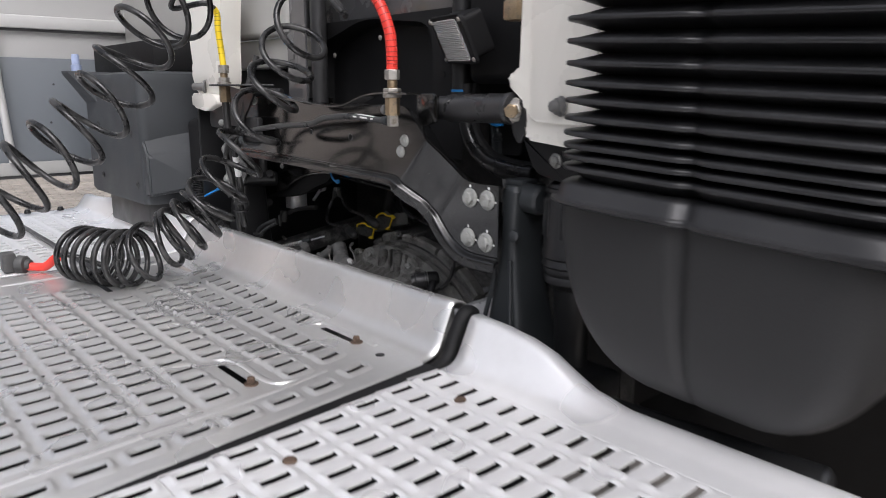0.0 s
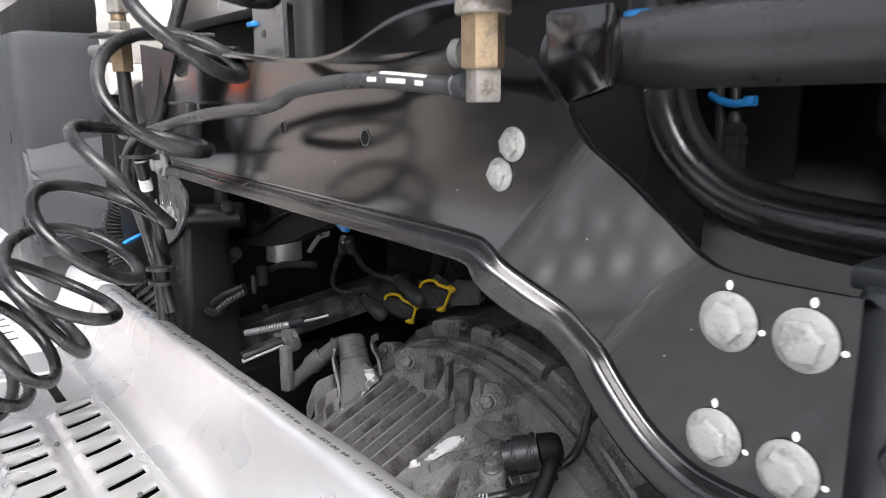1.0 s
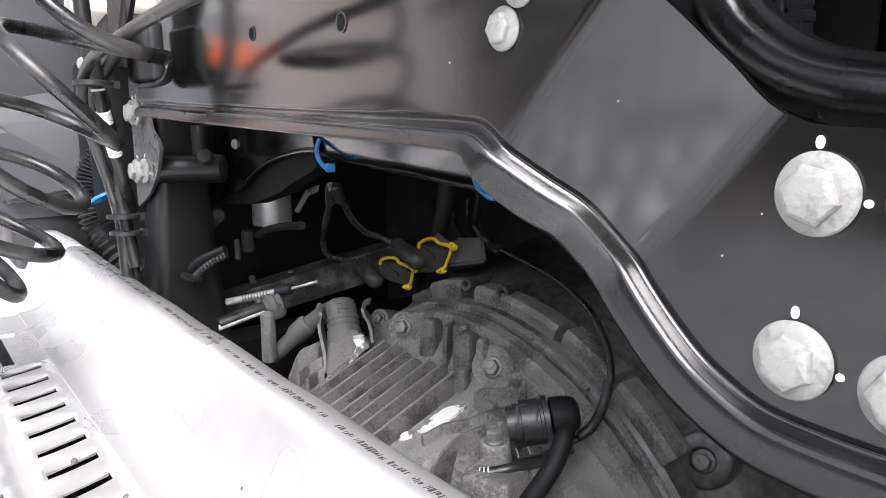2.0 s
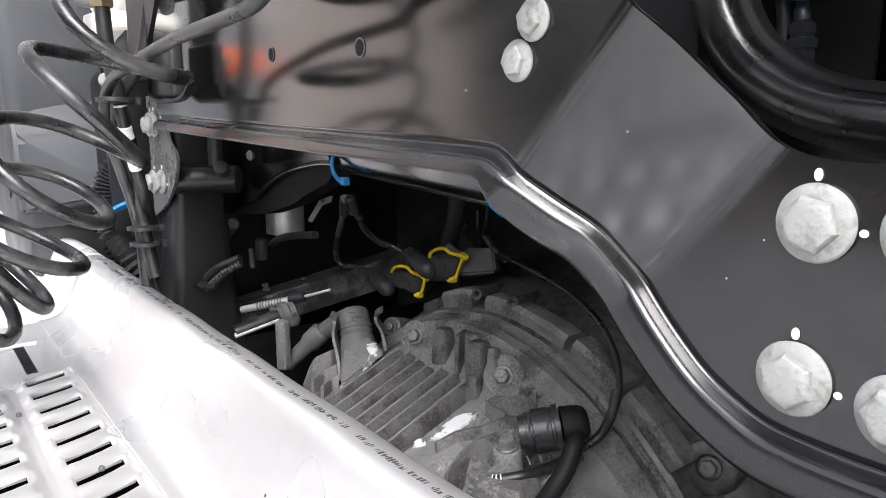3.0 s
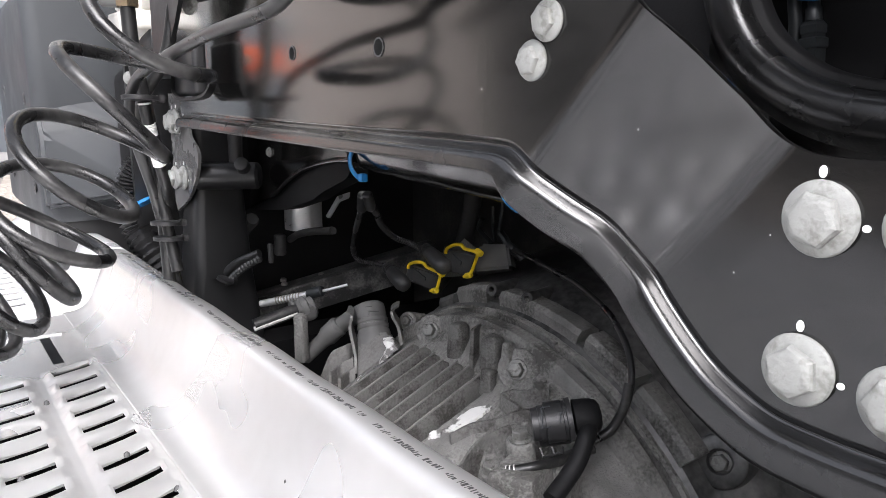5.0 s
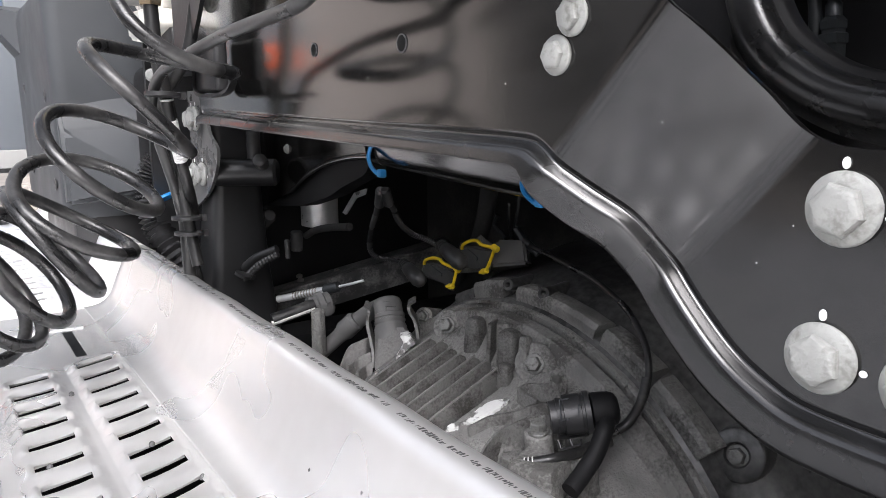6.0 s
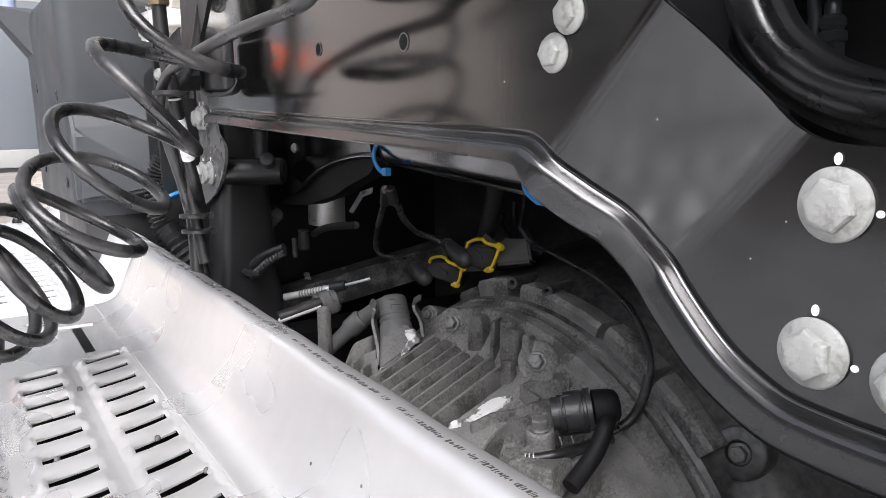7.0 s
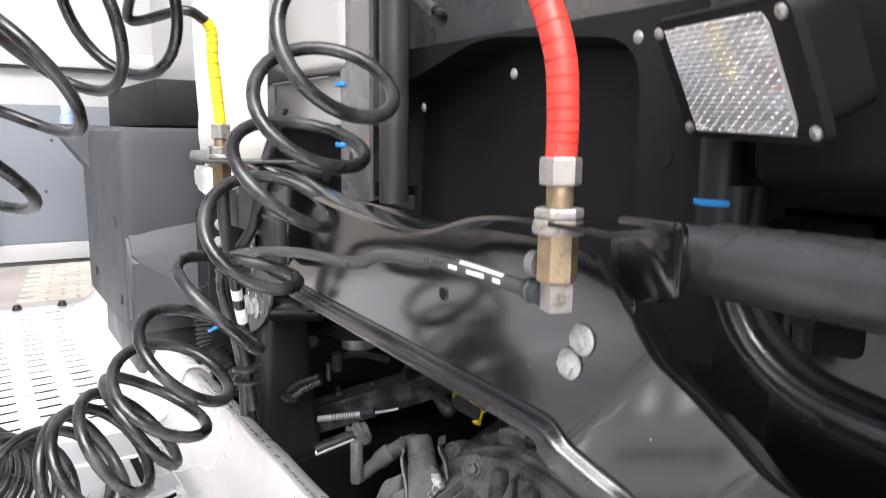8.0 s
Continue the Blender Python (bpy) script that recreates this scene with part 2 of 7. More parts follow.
def cyl(bm, p0, p1, r, seg=16, chamfer=0.0):
    p0, p1 = Vector(p0), Vector(p1)
    length = (p1 - p0).length
    c = chamfer
    prof = [(0, r - c), (c, r), (length - c, r), (length, r - c)] if c else [(0, r), (length, r)]
    return lathe(bm, p0, p1 - p0, prof, seg)


def curve_points(pts, sub=8):
    """A smooth line through the given points."""
    p = [Vector(q) for q in pts]
    p = [p[0] * 2 - p[1]] + p + [p[-1] * 2 - p[-2]]
    out = []
    for i in range(1, len(p) - 2):
        for k in range(sub):
            t = k / sub
            a, b, c, d = p[i - 1], p[i], p[i + 1], p[i + 2]
            out.append(0.5 * ((2 * b) + (c - a) * t + (2 * a - 5 * b + 4 * c - d) * t * t + (3 * b - a - 3 * c + d) * t ** 3))
    out.append(p[-2])
    return out


def sweep(bm, pts, r, seg=10, radius=None):
    """A round tube along a line of points; radius(i) may vary it."""
    prev = None
    rings = []
    for i, q in enumerate(pts):
        d = (pts[min(i + 1, len(pts) - 1)] - pts[max(i - 1, 0)]).normalized()
        if prev is None:
            _, u, _ = frame_of(d)
        else:
            u = (prev - d * prev.dot(d)).normalized()
        prev = u
        w = d.cross(u)
        rr = radius(i) if radius else r
        rings.append([bm.verts.new(q + (u * math.cos(a) + w * math.sin(a)) * rr) for a in (2 * math.pi * k / seg for k in range(seg))])
    for a, b in zip(rings, rings[1:]):
        for k in range(seg):
            bm.faces.new((a[k], a[(k + 1) % seg], b[(k + 1) % seg], b[k]))
    bm.faces.new(rings[0][::-1])
    bm.faces.new(rings[-1])
    return bm


def tube(pts, r, seg=10, sub=8):
    return sweep(bmesh.new(), curve_points(pts, sub), r, seg)


def conduit(pts, r, pitch=0.0035):
    """A corrugated tube."""
    line = curve_points(pts, 12)
    fine = [line[0]]
    for a, b in zip(line, line[1:]):
        seg_len = (b - a).length
        n = max(1, int(round(seg_len / (pitch / 2))))
        for k in range(1, n + 1):
            fine.append(a.lerp(b, k / n))
    return sweep(bmesh.new(), fine, r, 8, lambda i: r * (1.0 if i % 2 else 0.74))


def polygon_plate(bm, outline, x0, x1, axis="x", bevel=0.0):
    """A flat plate: outline in the two other axes, from x0 to x1 along the axis."""
    def at(a, b, c):
        return {"x": (c, a, b), "y": (a, c, b), "z": (a, b, c)}[axis]
    lo = [bm.verts.new(at(a, b, x0)) for a, b in outline]
    hi = [bm.verts.new(at(a, b, x1)) for a, b in outline]
    n = len(outline)
    caps = (bm.faces.new(lo), bm.faces.new(hi[::-1]))
    for i in range(n):
        bm.faces.new((lo[i], hi[i], hi[(i + 1) % n], lo[(i + 1) % n]))
    if bevel:
        rims = [e for f in caps for e in f.edges]
        bmesh.ops.bevel(bm, geom=rims, offset=bevel, segments=2, affect="EDGES", profile=0.5)
    return bm


def rounded(outline, r, n=4):
    """Round the corners of an outline."""
    out = []
    m = len(outline)
    for i in range(m):
        a, b, c = Vector(outline[i - 1]), Vector(outline[i]), Vector(outline[(i + 1) % m])
        rr = min(r, (a - b).length * 0.45, (c - b).length * 0.45)
        p, q = b + (a - b).normalized() * rr, b + (c - b).normalized() * rr
        for k in range(n + 1):
            t = k / n
            out.append(tuple(p * (1 - t) ** 2 + b * 2 * t * (1 - t) + q * t * t))
    return out


def flange_bolt(name, p, d, scale, parent, spin=0.0, mat_=None):
    """A hexagon bolt head with a flange, seated at p and facing d."""
    bm = bmesh.new()
    s = scale
    lathe(bm, p, d, [(0, 0.0172 * s), (0.002 * s, 0.0178 * s), (0.0035 * s, 0.0170 * s), (0.0058 * s, 0.0128 * s), (0.006 * s, 0.011 * s)], 28)
    lathe(bm, p, d, [(0.0035 * s, 0.0132 * s), (0.0088 * s, 0.0130 * s), (0.0104 * s, 0.0120 * s), (0.0114 * s, 0.0102 * s), (0.0117 * s, 0.0080 * s), (0.0116 * s, 0.002 * s)], 6, spin)
    return part(name, bm, mat_ or BOLT, parent, angle=25)


def tie_band(p, d, r, parent=None, name="cable_tie", mat_=None, label="", head=True):
    d, u, w = frame_of(d)
    bm = bmesh.new()
    p = Vector(p)
    lathe(bm, p - d * 0.0025, d, [(0, r), (0.0004, r + 0.0015), (0.0046, r + 0.0015), (0.005, r)], 16)
    if head:
        c = p + u * (r + 0.003)
        vs = [bm.verts.new(c + u * a + w * b + d * e) for a in (-0.003, 0.004) for b in (-0.004, 0.004) for e in (-0.004, 0.004)]
        bmesh.ops.convex_hull(bm, input=vs)
        sweep(bm, [c + w * 0.003, c + w * 0.012 + u * 0.002], 0.0016, 6)
    return part(name, bm, mat_ or DARK_PLASTIC, parent, label)


# ---- ground and surroundings ----
bm = bmesh.new()
N = 12
for i in range(N):
    for j in range(N):
        q = [(-1500 + 3000 * (i + a) / N, -1500 + 3000 * (j + b) / N, -0.012) for a, b in ((0, 0), (1, 0), (1, 1), (0, 1))]
        bm.faces.new([bm.verts.new(v) for v in q])
bmesh.ops.remove_doubles(bm, verts=bm.verts, dist=0.01)
single("ground", bm, JOINT, "sandy paved yard ground under the truck", "ground", kind="structure")

paving = bmesh.new()
prng = random.Random(3)
for r in range(150):
    y = 8.0 + r * 0.125
    for c in range(26):
        x = 1.0 + c * 0.25 + (0.125 if r % 2 else 0) + (y - 8) * 0.12
        z = prng.uniform(-0.004, 0.004)
        tilt = prng.uniform(-0.003, 0.003)
        w, d, b = 0.114, 0.0545, 0.008
        top = [paving.verts.new((x + a * (w - b), y + e * (d - b), z + a * tilt)) for a, e in ((-1, -1), (1, -1), (1, 1), (-1, 1))]
        low = [paving.verts.new((x + a * w, y + e * d, -0.013)) for a, e in ((-1, -1), (1, -1), (1, 1), (-1, 1))]
        paving.faces.new(top)
        for k in range(4):
            paving.faces.new((low[k], low[(k + 1) % 4], top[(k + 1) % 4], top[k]))
single("paving_blocks", paving, PAVER, "brown-grey concrete paving blocks of the yard", "paving", kind="stuff", smooth=False)

# out-of-view walls, added only to shape reflections in the gloss paint
single("wall_yard", box(bmesh.new(), -9.3, -1.6, 14.0, 14.3, -0.02, 5.5), BROWN_WALL, "plain brown unseen wall added for the arch to reflect", "wall", kind="structure", smooth=False)
single("wall_shed", box(bmesh.new(), -26.0, -9.3, 14.0, 14.3, -0.02, 5.5), DARK_WALL, "plain dark unseen wall added for the dark part of the arch's reflection", "wall", kind="structure", smooth=False)
single("wall_back", box(bmesh.new(), -12.3, -12.0, -12.0, 9.0, -0.02, 4.5), DARK_WALL, "plain dark unseen wall added to darken reflections from behind the camera", "wall", kind="structure", smooth=False)
fairing = thing("cab_side_fairing", "grey and white side fairing of the cab behind the deck", "side fairing")
FY = 2.85
part("panel", box(bmesh.new(), 0.38, 1.35, FY, FY + 0.012, 1.19, 1.548, 0.003), WALL_GREY, fairing, "grey inner panel")
part("bottom_beam", box(bmesh.new(), 0.38, 1.35, FY - 0.012, FY + 0.03, 1.153, 1.197, 0.006), CONCRETE, fairing, "pale lower beam")
part("beam_seal", box(bmesh.new(), 0.38, 1.35, FY - 0.004, FY + 0.026, 1.142, 1.1535, 0.002), DARK_PLASTIC, fairing)
part("upper_panel", box(bmesh.new(), 0.38, 1.35, FY + 0.004, FY + 0.02, 1.545, 2.4, 0.004), WALL_WHITE, fairing, "white upper panel")
part("upper_rail", box(bmesh.new(), 0.38, 1.35, FY - 0.02, FY + 0.004, 1.642, 1.685, 0.006), WALL_WHITE, fairing)
# dark strip that draws the shade under the upper rail
part("rail_shadow_gap", box(bmesh.new(), 0.38, 1.35, FY - 0.012, FY + 0.004, 1.634, 1.642), DARK_PLASTIC, fairing)
bm = bmesh.new()
sweep(bm, curve_points([(0.665, FY - 0.022, 1.20), (0.655, FY - 0.024, 1.35), (0.645, FY - 0.024, 1.54), (0.642, FY - 0.024, 1.66)], 4), 0.0125, 12)
part("brace_tube", bm, WALL_WHITE, fairing, "pale grey round brace")
# added out of view, so that the arch web mirrors an orange spot
part("marker_panel", box(bmesh.new(), 0.40, 0.56, FY - 0.012, FY, 1.405, 1.47, 0.004), ORANGE, fairing, "orange-red panel added for the orange reflection in the arch")
for y, z in ((0.80, 1.33), (0.82, 1.46)):
    bm = bmesh.new()
    lathe(bm, (y, FY, z), (0, -1, 0), [(0, 0.004), (0.001, 0.004), (0.0015, 0.002)], 10)
    part("rivet", bm, DARK_PLASTIC, fairing)

# ---- deck plates ----
PX, PY, SLOT_L, SLOT_W = 0.0655, 0.0447, 0.038, 0.0120
DECK_X1 = 0.858


def louvred_strip(bm, xa, xb, xc, ys, slope, slot_l, py, puff, ridge, low, high, holes):
    """One column of slots with pillows pressed between them, on a strip of sheet from the edge low(x) to high(x)."""
    w, hx = SLOT_W / 2, slot_l / 2
    lx = [xa, xc - hx - 0.011, xc - hx - 0.007, xc - hx - 0.003, xc - hx, xc - hx * 0.4, xc + hx * 0.4, xc + hx, xc + hx + 0.003, xc + hx + 0.007, xc + hx + 0.011, xb]
    fx = [0, 0, 0.25, 0.8, 1, 1, 1, 1, 0.8, 0.25, 0, 0]
    ends = [0, 0, 0.75, 1.0, 0.25, 0, 0, 0.25, 1.0, 0.75, 0, 0]

    def line(y):
        return lambda x: y + slope * (x - xc)

    def fill(below, above):
        cuts = sorted(h for h in holes if xa <= h[0] and h[1] <= xb and below(xc) < h[2] and h[3] < above(xc))
        edges = [xa] + [x for h in cuts for x in h[:2]] + [xb]
        for k, (p, q) in enumerate(zip(edges, edges[1:])):
            spans = [(below, above)]
            if k % 2:
                h = cuts[k // 2]
                spans = [(below, lambda x: h[2]), (lambda x: h[3], above)]
            for lo, hi in spans:
                bm.faces.new([bm.verts.new(c) for c in ((p, lo(p), 1.0), (q, lo(q), 1.0), (q, hi(q), 1.0), (p, hi(p), 1.0))])

    last, edge = None, low
    for n, y in enumerate(ys):
        ya, yb = y - py / 2, y + py / 2
        lo = 1.0 if last is not None and ya - last < 1e-5 else 0.0
        hi = 1.0 if n + 1 < len(ys) and ys[n + 1] - y < py + 1e-5 else 0.0
        if not lo:
            fill(edge, line(ya))
        s = py / 2 - w
        ly = [ya, ya + s * 0.25, ya + s * 0.5, ya + s * 0.8, y - w, y + w, yb - s * 0.8, yb - s * 0.5, yb - s * 0.25, yb]
        fy = [lo, 0.95 if lo else 0.45, 0.8, 0.4, 0.05, 0.05, 0.4, 0.8, 0.95 if hi else 0.45, hi]
        ey = [0, 0, 0.15, 0.7, 1, 1, 0.7, 0.15, 0, 0]
        g = [[bm.verts.new((a, min(b + slope * (a - xc), high(a) - 0.0003), 1.0 + max(fx[i] * fy[j] * puff * ridge, ends[i] * ey[j] * puff * 0.8))) for j, b in enumerate(ly)] for i, a in enumerate(lx)]
        for i in range(11):
            for j in range(9):
                if j == 4 and 4 <= i <= 6:
                    continue
                bm.faces.new((g[i][j], g[i + 1][j], g[i + 1][j + 1], g[i][j + 1]))
        # turned-down rims of the opening
        for j in (4, 5):
            row = [bm.verts.new((lx[i], ly[j] + slope * (lx[i] - xc), 0.9985)) for i in range(4, 8)]
            for i in range(3):
                bm.faces.new((g[4 + i][j], g[5 + i][j], row[i + 1], row[i]))
        last, edge = yb, line(yb)
    fill(edge, high)


def lip_profile(top=1.088, fold=0.888):
    """The upturned front edge of a deck plate, as (x, z): a wide fillet, a leaning wall and a rolled crown."""
    h = top - 1.0
    a, b, c = Vector((fold - 0.026, 1.0)), Vector((fold + 0.003, 1.0)), Vector((fold + 0.012, 1.0 + 0.26 * h))
    p = [(fold - 0.030, 1.0), (fold - 0.028, 1.0)] + [tuple(a * (1 - t) ** 2 + b * 2 * t * (1 - t) + c * t * t) for t in (k / 10 for k in range(11))]
    p += [(fold + 0.012 + 0.022 * k / 4, 1.0 + h * (0.26 + 0.60 * k / 4)) for k in range(1, 5)]
    p += [(fold + 0.0370, 1.0 + 0.935 * h), (fold + 0.0410, 1.0 + 0.98 * h), (fold + 0.047, top), (fold + 0.055, top - 0.0006), (fold + 0.063, top - 0.0026), (fold + 0.069, top - 0.0062), (fold + 0.0730, top - 0.0125), (fold + 0.074, top - 0.022)]
    return p


def deck_plate(name, label, x0, low, high, columns, holes, mat_, lip, tops=None, py=PY, puff=0.0060, ridge=0.8):
    """columns: (centre x, slot centres y, slope of the slots, their length), the nearest to the lip first."""
    deck = thing(name, label, "deck plate")
    bm = bmesh.new()
    right = DECK_X1
    for xc, ys, slope, slot_l in columns:
        xa, xb = xc - PX / 2, min(xc + PX / 2, DECK_X1)
        if right - xb > 1e-5:
            louvred_strip(bm, xb, right, (xb + right) / 2, [], 0.0, slot_l, py, puff, ridge, low, high, holes)
        louvred_strip(bm, xa, xb, xc, ys, slope, slot_l, py, puff, ridge, low, high, holes)
        right = xa
    louvred_strip(bm, x0, right, (x0 + right) / 2, [], 0.0, SLOT_L, py, puff, ridge, low, high, holes)
    # rolled edges across the truck
    for edge, sgn in ((low, -1), (high, 1)):
        prev = None
        for a, b in ((0, 0), (0.006, -0.001), (0.011, -0.005), (0.013, -0.012), (0.013, -0.03)):
            cur = [bm.verts.new((x, edge(x) + sgn * a, 1.0 + b)) for x in (x0, 0.4, DECK_X1)]
            for k in range(2 if prev else 0):
                bm.faces.new((prev[k], prev[k + 1], cur[k + 1], cur[k]))
            prev = cur
    bmesh.ops.remove_doubles(bm, verts=bm.verts, dist=1e-5)
    part("sheet", bm, mat_, deck, angle=60)
    # front lip
    bm = bmesh.new()
    cols = []
    stations = tops or [(lip[0], 1.088), (lip[1], 1.088)]
    fine = []
    for (ya, ta), (yb, tb) in zip(stations, stations[1:]):
        n = max(2, int((yb - ya) / 0.02))
        for k in range(n):
            s = k / n
            s2 = s * s * (3 - 2 * s)
            fine.append((ya + (yb - ya) * s, ta + (tb - ta) * s2))
    fine.append(stations[-1])
    for y, top in fine:
        cols.append([bm.verts.new((x, y, z + 0.0007 * math.sin(y * 37) * (z > 1.05))) for x, z in lip_profile(top)])
    for a, b in zip(cols, cols[1:]):
        for i in range(len(a) - 1):
            bm.faces.new((a[i], a[i + 1], b[i + 1], b[i]))
    front = part("front_lip", bm, mat_, deck, "upturned rounded front lip", angle=60)
    m = front.modifiers.new("thickness", "SOLIDIFY")
    m.thickness, m.offset = 0.003, -1
    return deck


def slots(first, count, pitch=PY):
    return [first + pitch * k for k in range(count)]


# columns of the middle plate: a row of single slots by its edge, then the long runs
columns_a = [(0.826, slots(1.203, 12), 0.40, 0.040), (0.756, [0.921] + slots(0.997, 16), 0.24, SLOT_L), (0.681, [0.895] + slots(0.972, 17), 0.17, SLOT_L),
             (0.611, [0.886] + slots(1.136, 11), 0.14, SLOT_L), (0.543, [0.879] + slots(0.960, 18), 0.14, SLOT_L), (0.475, [0.871] + slots(0.953, 18), 0.11, SLOT_L)]
columns_a += [(0.407 - 0.0665 * k, [0.862 - 0.009 * k] + slots(0.943 - 0.008 * k, 19), 0.08, SLOT_L) for k in range(11)]
slots_a = [(0.824, 0.836, 1.025, 1.135), (0.594, 0.606, 0.975, 1.075), (0.812, 0.824, 1.730, 1.850), (0.602, 0.614, 1.66, 1.76)]
deck_a = deck_plate("catwalk_plate", "silver aluminium catwalk plate with pressed slots over the chassis", -0.35, lambda x: 0.816 + 0.135 * (x - 0.4), lambda x: 1.962, columns_a, slots_a, ALU_DARK, (0.877, 1.974))
# raised beads round the slots of the fixing bolts
for pts in ([(0.604, 1.108, 0.999), (0.613, 1.102, 1.002), (0.625, 1.085, 1.002), (0.629, 1.04, 1.002), (0.626, 0.985, 1.002), (0.634, 0.952, 1.002), (0.66, 0.944, 1.002), (0.70, 0.944, 1.0)],
            [(0.828, 1.166, 0.999), (0.838, 1.163, 1.002), (0.850, 1.15, 1.002), (0.851, 1.05, 1.002), (0.847, 0.99, 1.0)],
            [(0.72, 0.948, 1.0), (0.60, 0.924, 1.001), (0.45, 0.908, 1.001), (0.20, 0.878, 1.001), (-0.30, 0.815, 1.001)],
            [(0.84, 1.86, 1.001), (0.60, 1.875, 1.001), (0.40, 1.87, 1.001), (-0.30, 1.87, 1.001)]):
    bm = sweep(bmesh.new(), curve_points(pts, 6), 0.0062, 8)
    for v in bm.verts:
        v.co.z = 1.0 + (v.co.z - 1.0) * 0.5 - 0.001
    part("bead", bm, ALU_DARK, deck_a)
for p in ((0.832, 1.026, 1.0), (0.603, 0.972, 1.0)):
    bm = bmesh.new()
    lathe(bm, p, (0, 0, 1), [(0, 0.011), (0.002, 0.011), (0.0022, 0.009)], 20)
    lathe(bm, (p[0], p[1] + 0.001, p[2] + 0.002), (0.1, 0.1, 1), [(0, 0.0065), (0.008, 0.0065), (0.010, 0.004)], 6)
    part("fixing_bolt", bm, RUST, deck_a, "rusty fixing bolt")
bm = bmesh.new()
lathe(bm, (0.826, 0.948, 0.9995), (0, 0, 1), [(0, 0.008), (0.0012, 0.008), (0.0016, 0.0065)], 18)
part("plug", bm, BLACK_PAINT, deck_a)
# worn print along the lip, a mesh a word
lrng = random.Random(11)
y = 1.03
while y < 1.93:
    bm = bmesh.new()
    for k in range(lrng.choice((6, 9, 12, 16))):
        w = lrng.choice((0.0008, 0.0012, 0.0016, 0.0024))
        xa, xb = 0.9368 + lrng.uniform(-0.0004, 0.0012), 0.9418 + lrng.uniform(-0.0016, 0.0004)
        if lrng.random() < 0.82:
            bm.faces.new([bm.verts.new((x, yy, 1.0882 + 0.0007 * math.sin(yy * 37) - max(0.0, x - 0.935) * 0.075)) for x, yy in ((xa, y), (xa, y + w), (xb, y + w), (xb, y))])
        y += w + lrng.choice((0.0006, 0.0008, 0.0014))
    if bm.faces:
        part("print_bar", bm, INK, deck_a)
    y += lrng.choice((0.003, 0.006, 0.012))
# specks of dirt on the lip and the sheet
for y, k in [(1.262, 0.18), (1.19, 0.4)]:
    bm = bmesh.new()
    lathe(bm, (0.898 + 0.024 * k, y, 1.017 + 0.058 * k), (-0.92, 0, 0.38), [(-0.0005, 0.0016), (0.0006, 0.0014), (0.0010, 0.0005)], 7)
    part("dirt_speck", bm, INK, deck_a)
for x, y in [(0.828, 1.432), (0.847, 1.347), (0.81, 1.399), (0.748, 1.437), (0.788, 1.601)]:
    bm = bmesh.new()
    lathe(bm, (x, y, 1.001), (0, 0, 1), [(-0.001, 0.0028), (0.0020, 0.0024), (0.0032, 0.0010)], 7)
    part("dirt_speck", bm, INK, deck_a)
# small drain holes between the slots, their dark openings drawn as black discs
for x, y in ((0.37, 1.211), (0.607, 0.924), (0.508, 1.185), (0.44, 1.31), (0.307, 1.06), (0.644, 1.24), (0.578, 1.42), (0.715, 1.345), (0.24, 1.17), (0.715, 1.10)):
    bm = bmesh.new()
    lathe(bm, (x, y, 0.9995), (0.05, 0, 1), [(0, 0.0042), (0.0012, 0.0042), (0.0014, 0.003)], 10)
    part("drain_plug", bm, BLACK_PAINT, deck_a)

PITCH_B = 0.0408
columns_b = [(x, slots(y - 14 * PITCH_B, 15, PITCH_B), 0.02, 0.038) for x, y in ((0.827, 0.816), (0.761, 0.806), (0.6945, 0.799), (0.628, 0.790), (0.562, 0.784), (0.4955, 0.779), (0.429, 0.7725))]
columns_b += [(0.362 - 0.0665 * k, slots(0.768 - 0.007 * k - 14 * PITCH_B, 15, PITCH_B), 0.02, 0.038) for k in range(9)]
tops_b = [(0.20, 1.009), (0.53, 1.009), (0.594, 1.020), (0.638, 1.039), (0.668, 1.054), (0.716, 1.066), (0.78, 1.074), (0.832, 1.077)]
deck_b = deck_plate("side_catwalk_plate", "bright aluminium catwalk plate with pressed slots and a stepped front lip", -0.25, lambda x: 0.13, lambda x: 0.786 + (0.10 if x > 0.4 else 0.14) * (x - 0.4), columns_b, [], ALU, None, tops_b, PITCH_B, 0.0052, 0.3)
for p, r in (((0.803, 0.721, 1.0), 0.009), ((0.529, 0.723, 1.0), 0.009)):
    bm = bmesh.new()
    lathe(bm, p, (0, 0, 1), [(0, r), (0.002, r), (0.004, r * 0.8), (0.0045, r * 0.3)], 18)
    part("rivet", bm, RUST, deck_b)

columns_c = [(0.80 - 0.069 * j, slots(2.06, 20), 0.1, SLOT_L) for j in range(16)]
deck_c = deck_plate("far_catwalk_plate", "silver aluminium catwalk plate with pressed slots beyond the coiled hose", -0.35, lambda x: 1.991, lambda x: 3.0, columns_c, [], ALU, None, [(1.979, 1.088), (2.45, 1.080), (3.012, 1.050)], PY, 0.0032)
for x in (0.72, 0.83):
    bm = bmesh.new()
    lathe(bm, (x, 2.985, 1.0), (0, 0, 1), [(0, 0.012), (0.004, 0.012), (0.014, 0.008), (0.015, 0.004)], 16)
    part("rivet", bm, BLACK_PAINT, deck_c)

def oblique_box():
    """A strip that fills the wedge between the edges of the two plates."""
    bm = bmesh.new()
    ring = [(x, y, z) for x, y in ((-0.3, 0.696), (0.4, 0.794), (0.862, 0.840), (0.862, 0.869), (0.4, 0.806), (-0.3, 0.708)) for z in (0.955, 0.9988)]
    v = [bm.verts.new(c) for c in ring]
    for a in range(0, 12, 2):
        b = (a + 2) % 12
        bm.faces.new((v[a], v[b], v[b + 1], v[a + 1]))
    bm.faces.new(v[0::2])
    bm.faces.new(v[1::2])
    return bm


